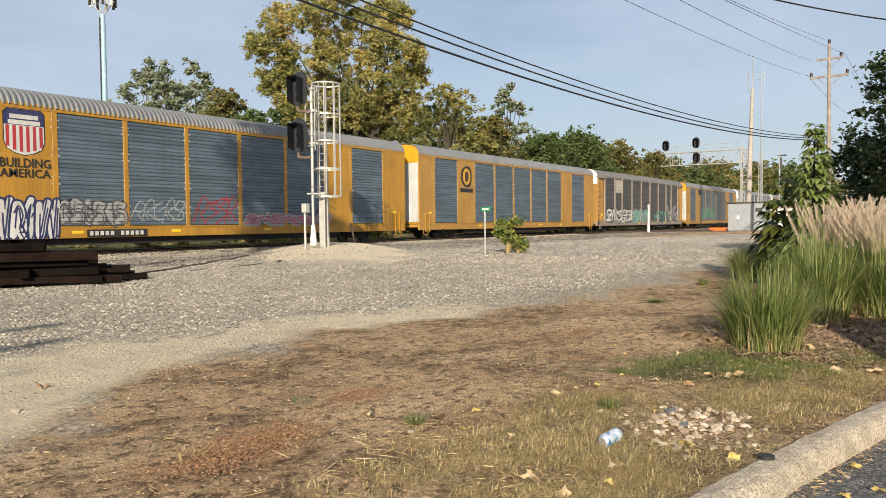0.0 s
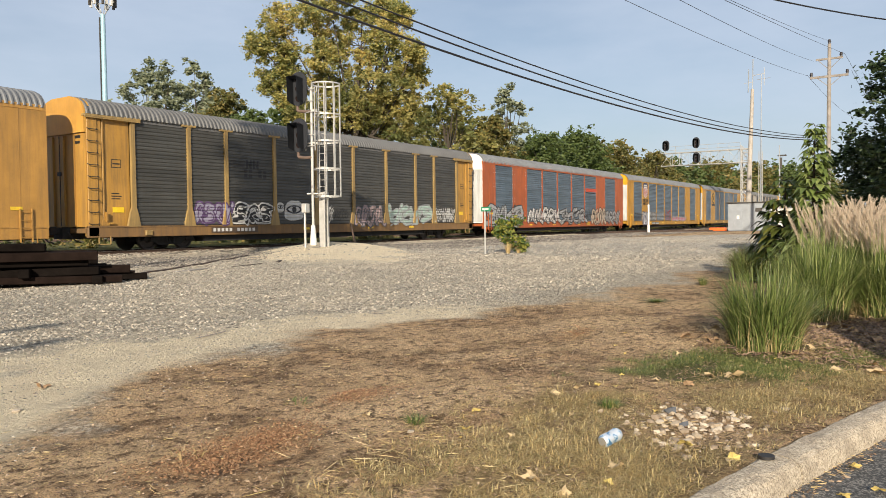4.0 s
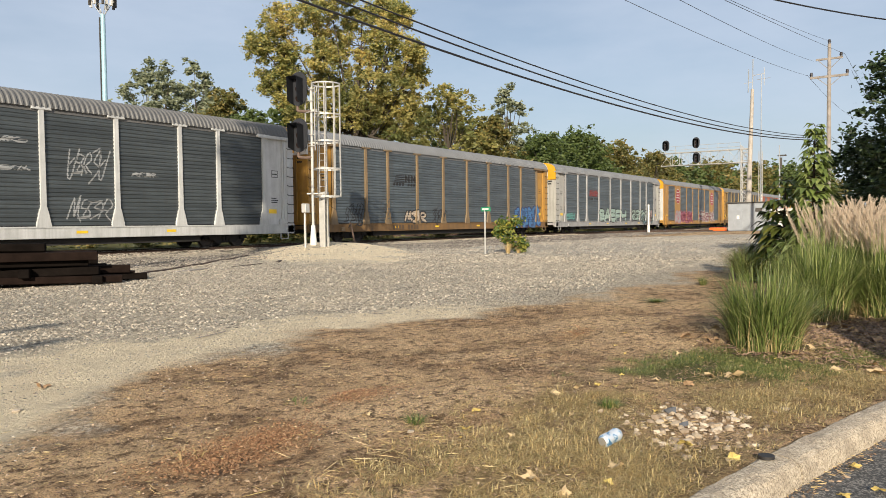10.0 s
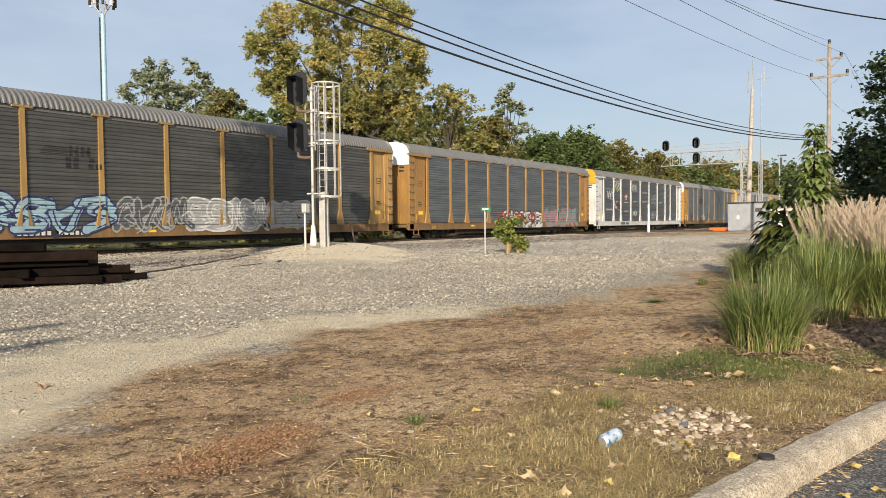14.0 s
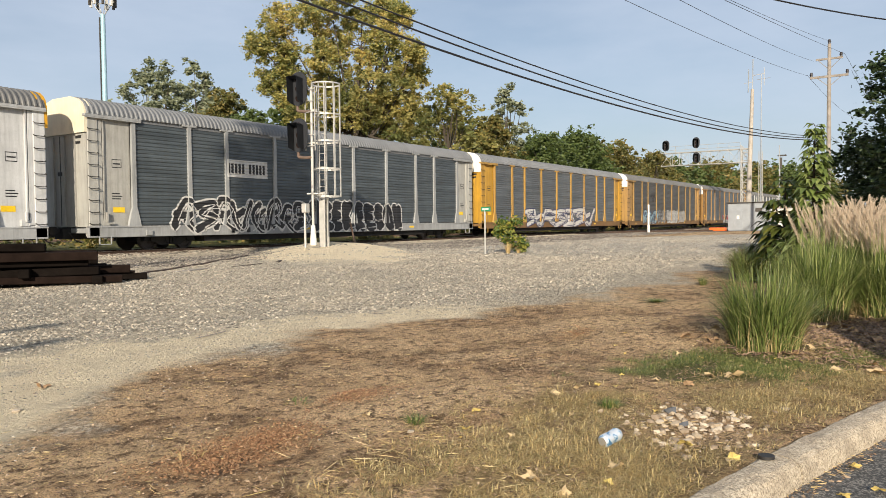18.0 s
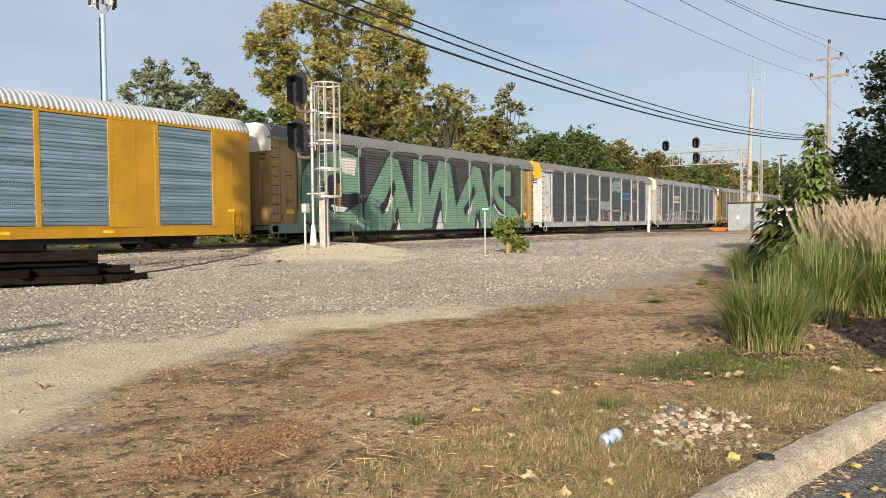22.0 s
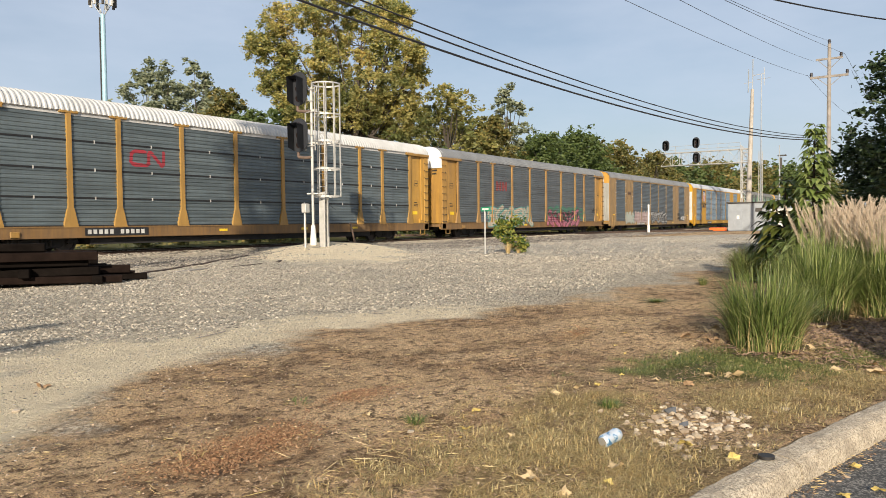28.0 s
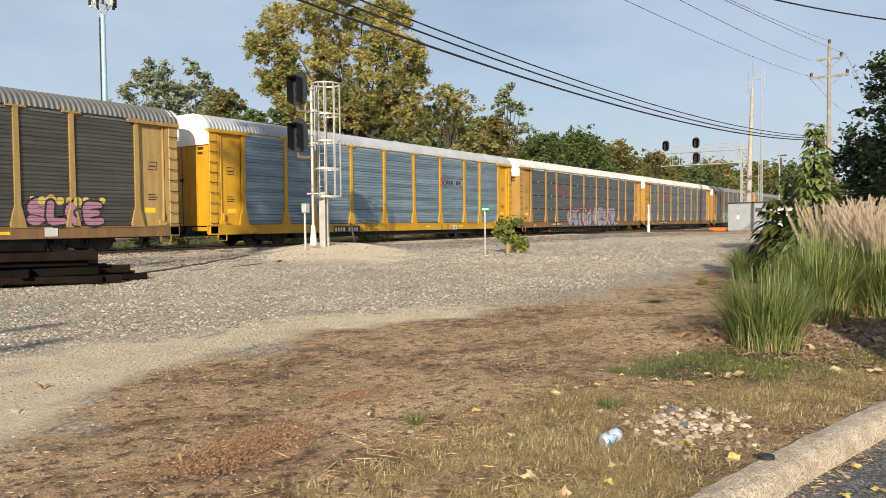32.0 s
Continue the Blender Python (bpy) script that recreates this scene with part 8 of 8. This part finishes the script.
mark(0, "scrawl", -10.52, 1.01, 2.53, 0.81, 8, "BK", 0)
mark(0, "bubble", 4.25, 0.98, 5.41, 0.48, 7, "PINK", "SILV")
mark(0, "plate", -4.81, 0.58, 2.49, 0.28, 0, "BK", "WH")
mark(13, "shield", -8.20, 3.47, 1.31, 1.44, 0, "NAVY", "RED")
mark(13, "word", -8.15, 3.00, 1.86, 0.35, 'BUILDING', "BK", 0)
mark(13, "word", -8.16, 2.67, 1.69, 0.31, 'AMERICA', "BK", 0)
mark(13, "plate", -5.31, 0.56, 2.20, 0.29, 0, "BK", "WH")
mark(13, "patch", -13.04, 2.80, 0.28, 0.31, 0, "WH", "RED")
mark(1, "bubble", -10.44, 0.58, 5.14, 1.72, 4, "SILV", "BK")
mark(1, "bubble", -3.95, 0.83, 5.56, 1.31, 5, "WH", "BK")
mark(1, "bubble", 1.57, 0.84, 5.18, 1.41, 4, "SILV", "BK")
mark(1, "scrawl", 4.24, 0.95, 2.64, 1.14, 6, "BK", 0)
mark(1, "bubble", 7.24, 0.73, 3.24, 1.51, 4, "SAND", "BK")
mark(1, "bubble", 10.75, 0.75, 3.79, 1.39, 4, "SILV", "BK")
mark(1, "patch", 5.51, 3.62, 2.5, 0.3, 0, "REDO")
mark(1, "patch", 5.44, 3.48, 2.36, 0.09, 0, "BK", "BK")
mark(1, "plate", 4.71, 0.65, 0.76, 0.28, 0, "YL", "BK")
mark(2, "stripes", -6.51, 3.57, 1.02, 0.31, 0, "BK", 0)
mark(2, "blocks", -5.59, 3.52, 0.82, 0.39, 2, "BK", 0)
mark(2, "bar", -5.37, 3.34, 1.42, 0.15, 0, "BK", 0)
mark(2, "bar", -5.37, 3.12, 1.42, 0.16, 0, "BK", 0)
mark(2, "bubble", -7.80, 1.07, 1.89, 0.93, 4, "LILAC", "PURP")
mark(2, "bubble", -5.56, 1.03, 2.11, 0.98, 3, "BK", "WH")
mark(2, "eye", -2.98, 1.17, 1.30, 0.92, 0, "WH", "BK")
mark(2, "eye", -3.89, 1.56, 0.47, 0.45, 0, "WH", "BK")
mark(2, "scrawl", -0.71, 1.09, 1.01, 0.77, 7, "WH", 0)
mark(2, "scrawl", 0.46, 1.19, 0.99, 0.62, 5, "BK", 0)
mark(2, "bubble", 2.72, 0.84, 2.41, 1.22, 4, "PINKG", "GREYD")
mark(2, "bubble", 6.61, 0.97, 4.08, 1.17, 4, "MINT", "SILV")
mark(2, "scrawl", 10.26, 1.01, 2.20, 0.92, 12, "WH", 0)
mark(2, "plate", -6.70, 0.65, 2.62, 0.25, 0, "BRN", "WH")
mark(3, "oct", -8.16, 3.03, 1.58, 1.69, 0, "CRIM", "WH")
mark(3, "oct", 7.82, 3.05, 1.70, 1.69, 0, "CRIM", "WH")
mark(3, "bubble", -7.98, 0.67, 2.09, 1.58, 2, "SILV", "PINK")
mark(3, "bubble", -4.37, 0.71, 5.13, 1.54, 5, "MAROON", "PINK")
mark(3, "bubble", 3.09, 0.82, 3.10, 1.42, 2, "MAROON", "WH")
mark(3, "bubble", 6.88, 0.79, 4.22, 1.44, 3, "MAROON", "WH")
mark(4, "bubble", -5.49, 3.21, 1.83, 0.63, 6, "REDD", "REDD")
mark(4, "bar", -5.56, 2.90, 2.24, 0.22, 0, "BK", 0)
mark(4, "word", -0.67, 0.94, 7.24, 1.23, 'SAEPH', "MINT", "BK")
mark(4, "bubble", 7.69, 1.00, 6.39, 1.18, 5, "MINT", "BK")
mark(4, "bubble", 9.28, 0.72, 2.86, 1.21, 3, "BLUEG", "BK")
mark(4, "bubble", 10.31, 0.88, 1.52, 1.25, 3, "PINKG", "PINKG")
mark(4, "bubble", -10.68, 1.14, 1.91, 0.65, 4, "TEAL", "TEAL")
mark(5, "stripes", -6.01, 3.31, 1.02, 0.52, 0, "BK", 0)
mark(5, "blocks", -4.92, 3.38, 1.17, 0.44, 2, "BK", 0)
mark(5, "bar", -5.46, 3.16, 2.24, 0.16, 0, "BK", 0)
mark(5, "scrawl", -10.04, 0.81, 1.41, 1.28, 5, "BK", 0)
mark(5, "scrawl", -7.27, 1.16, 1.00, 1.24, 2, "GREYD", 0)
mark(5, "bubble", -4.41, 1.03, 1.99, 0.73, 3, "SAND", "BK")
mark(5, "scrawl", -1.83, 0.94, 1.54, 1.01, 5, "BK", 0)
mark(5, "bubble", 10.21, 0.57, 4.07, 1.64, 6, "BLUE", "NAVY")
mark(5, "bar", -5.44, 0.62, 2.57, 0.27, 0, "BRN", 0)
mark(6, "bubble", -9.85, 2.95, 1.5, 1.0, 3, "WH", "NAVY")
mark(6, "patch", -10.1, 4.02, 1.7, 0.07, 0, "SILV")
mark(6, "patch", -10.1, 2.02, 1.6, 0.16, 0, "SILV")
mark(6, "patch", -8.08, 3.93, 1.72, 0.5, 0, "LIME")
mark(6, "bubble", -8.08, 3.95, 1.5, 0.92, 2, "GREYD", "WH")
mark(6, "patch", -8.08, 2.1, 1.72, 0.42, 0, "CRIM")
mark(6, "patch", -8.08, 2.74, 1.72, 0.12, 0, "LIME")
mark(6, "bubble", -8.08, 2.14, 1.6, 0.7, 3, "GREYD", "WH")
mark(6, "bubble", -5.6, 3.25, 0.55, 0.42, 2, "WH", "REDO")
mark(6, "patch", -5.6, 3.1, 0.5, 0.09, 0, "SAND")
mark(6, "patch", -5.55, 2.8, 1.1, 0.12, 0, "SILV")
mark(6, "patch", -5.6, 1.88, 0.95, 0.18, 0, "SILV")
mark(6, "bubble", -3.3, 4.0, 1.7, 0.85, 5, "SILV", "GREYD")
mark(6, "patch", -2.9, 2.9, 0.9, 0.14, 0, "SILV")
mark(6, "scrawl", -2.95, 1.5, 1.2, 0.55, 4, "WH", 0)
mark(6, "bubble", 0.11, 3.87, 1.57, 0.21, 4, "SILV", "SILV")
mark(6, "bubble", 0.07, 2.90, 1.78, 0.20, 6, "SILV", "SILV")
mark(6, "scrawl", 3.20, 1.15, 1.6, 0.9, 4, "SILV", 0)
mark(6, "scrawl", 3.1, 2.6, 1.5, 1.3, 5, "SILV", 0)
mark(6, "bubble", 5.48, 2.90, 1.02, 0.20, 4, "SILV", "SILV")
mark(6, "bubble", -8.19, 3.92, 1.07, 0.72, 2, "LIME", "BK")
mark(6, "bubble", -8.18, 2.08, 1.18, 0.78, 2, "MAROON", "BK")
mark(6, "bar", -6.09, 0.65, 2.26, 0.22, 0, "BK", 0)
mark(7, "bubble", 0.51, 1.05, 6.63, 0.70, 7, "RED", "RED")
mark(7, "bubble", -0.99, 0.51, 2.48, 1.40, 3, "WH", "BK")
mark(7, "bubble", 2.12, 0.43, 3.74, 1.53, 4, "WH", "BK")
mark(7, "bubble", 5.89, 0.64, 2.43, 1.40, 3, "PINK", "TEAL")
mark(7, "bubble", 8.95, 0.59, 3.68, 1.51, 4, "TEAL", "PINK")
mark(8, "stripes", -6.01, 3.56, 1.01, 0.31, 0, "BK", 0)
mark(8, "blocks", -5.06, 3.53, 0.89, 0.36, 2, "BK", 0)
mark(8, "bar", -5.00, 3.32, 1.19, 0.17, 0, "BK", 0)
mark(8, "bar", -4.88, 3.08, 1.41, 0.20, 0, "BK", 0)
mark(8, "bubble", -6.21, 0.77, 4.65, 1.40, 4, "LBLUE", "NAVY")
mark(8, "bubble", -2.01, 0.84, 3.33, 1.26, 4, "GREYD", "SILV")
mark(8, "bubble", 0.71, 0.73, 2.11, 1.46, 2, "SILV", "WH")
mark(8, "bubble", 2.84, 0.70, 2.15, 1.54, 3, "SILV", "WH")
mark(8, "bubble", 5.35, 0.82, 2.87, 1.41, 3, "SILV", "PALE")
mark(8, "plate", -6.16, 0.62, 2.67, 0.26, 0, "BK", "WH")
mark(9, "bubble", -5.35, 0.64, 3.09, 1.47, 2, "WH", "NAVY")
mark(9, "bubble", 1.17, 0.55, 9.96, 1.67, 5, "WH", "NAVY")
mark(10, "plate", -5.91, 3.10, 2.43, 0.78, 0, "WH", "BK")
mark(10, "bubble", -7.78, 0.73, 3.90, 1.56, 4, "BK", "WH")
mark(10, "bubble", -3.89, 0.66, 3.50, 1.56, 4, "BK", "WH")
mark(10, "word", -0.32, 0.60, 3.33, 1.64, 'SEEK', "BK", "WH")
mark(10, "word", 3.55, 0.59, 4.15, 1.59, 'RESQN', "BK", "WH")
mark(10, "bar", -6.35, 0.64, 1.17, 0.23, 0, "BK", 0)
mark(11, "bubble", -3.02, 2.91, 1.98, 0.23, 4, "SILV", "SILV")
mark(11, "bubble", 2.73, 3.85, 2.51, 1.14, 3, "SILV", "TEAL")
mark(11, "bubble", -0.06, 2.07, 2.58, 0.79, 4, "SILV", "BLUEG")
mark(11, "patch", -0.48, 1.07, 0.34, 0.83, 0, "PINK", "PINK")
mark(11, "patch", 0.86, 1.12, 0.41, 0.78, 0, "PINK", "PINK")
mark(11, "patch", 5.27, 1.10, 0.34, 0.77, 0, "PINKG", "PINK")
mark(11, "patch", 6.64, 1.03, 0.32, 0.80, 0, "PINKG", "PINK")
mark(11, "patch", 1.97, 1.17, 0.22, 0.27, 0, "PINK", "PINK")
mark(11, "plate", 5.61, 3.12, 2.48, 0.65, 0, "BLUE", "NAVY")
mark(11, "bubble", 2.69, 1.85, 2.48, 0.28, 6, "SILV", "SILV")
mark(11, "scrawl", 8.11, 4.23, 1.50, 0.63, 7, "SILV", 0)
mark(11, "bubble", 8.08, 2.88, 1.71, 0.22, 3, "SILV", "SILV")
mark(11, "scrawl", 6.13, 1.12, 0.49, 0.39, 4, "BK", 0)
mark(11, "bar", -3.54, 0.54, 1.30, 0.14, 0, "BK", 0)
mark(12, "mural", 0, 0, 23.5, 4.6, 0, "GREENP")
mark(14, "bracket", -8.17, 3.41, 1.65, 0.76, 0, "BRND", 0)
mark(14, "blocks", -8.21, 3.59, 0.99, 0.40, 3, "BRND", 0)
mark(14, "word", -4.49, 0.77, 4.35, 1.16, 'ABUSE', "PINKG", "PALE")
mark(14, "bubble", -8.08, 0.76, 2.31, 1.11, 3, "PALE", "MINT")
mark(14, "bubble", 1.49, 0.69, 5.52, 1.42, 5, "SILV", "BK")
mark(14, "word", 8.83, 1.53, 0.89, 0.34, 'FORGE', "BK", 0)
mark(14, "word", 8.96, 1.12, 1.29, 0.33, 'EVADES', "BK", 0)
mark(14, "scrawl", 10.79, 1.08, 1.78, 0.44, 9, "WH", 0)
mark(14, "plate", -4.71, 0.56, 2.52, 0.26, 0, "BK", "WH")
mark(15, "bubble", 5.23, 1.05, 7.28, 1.25, 6, "GRND", "GRND")
mark(15, "bubble", 3.08, 0.60, 2.99, 1.41, 3, "PINK", "MAROON")
mark(15, "bubble", 6.12, 0.60, 3.60, 1.44, 4, "PINK", "BK")
mark(15, "scrawl", 11.37, 1.74, 1.05, 0.41, 5, "BK", 0)
mark(15, "bubble", -4.51, 0.69, 6.42, 1.54, 5, "SAND", "TEAL")
mark(15, "blocks", -5.79, 3.22, 1.71, 0.67, 2, "REDD", 0)
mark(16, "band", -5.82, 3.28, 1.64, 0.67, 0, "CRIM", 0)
mark(16, "plate", -7.24, 0.63, 2.63, 0.29, 0, "BK", "WH")
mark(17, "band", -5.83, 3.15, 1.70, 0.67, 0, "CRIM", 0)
mark(17, "bubble", -2.42, 1.70, 5.86, 0.59, 6, "REDD", "REDD")
mark(17, "word", -2.34, 0.60, 5.15, 1.66, 'OSTEO', "LILAC", "BK")
mark(17, "word", 3.38, 0.58, 5.61, 1.68, 'GESTR', "LILAC", "BK")
mark(17, "plate", -7.19, 0.63, 2.10, 0.28, 0, "BK", "WH")
mark(18, "cross", 4.59, 3.28, 0.86, 0.50, 0, "CRIM", 0)
mark(18, "bar", 5.83, 3.43, 1.78, 0.24, 0, "BK", 0)
mark(18, "bar", 4.72, 0.53, 1.05, 0.36, 0, "OCHRE", 0)
mark(18, "plate", 5.77, 0.54, 0.54, 0.30, 0, "WH", "BK")
mark(18, "plate", -4.70, 0.51, 2.07, 0.36, 0, "BK", "WH")
mark(19, "dots", 8.91, 1.86, 2.9, 0.3, 9, "YLP")
mark(19, "word", 8.79, 1.02, 2.75, 0.95, 'SLOE', "MAUVE", "BK")
mark(19, "patch", 8.20, 0.63, 0.47, 0.32, 0, "WH", "BK")

motions()
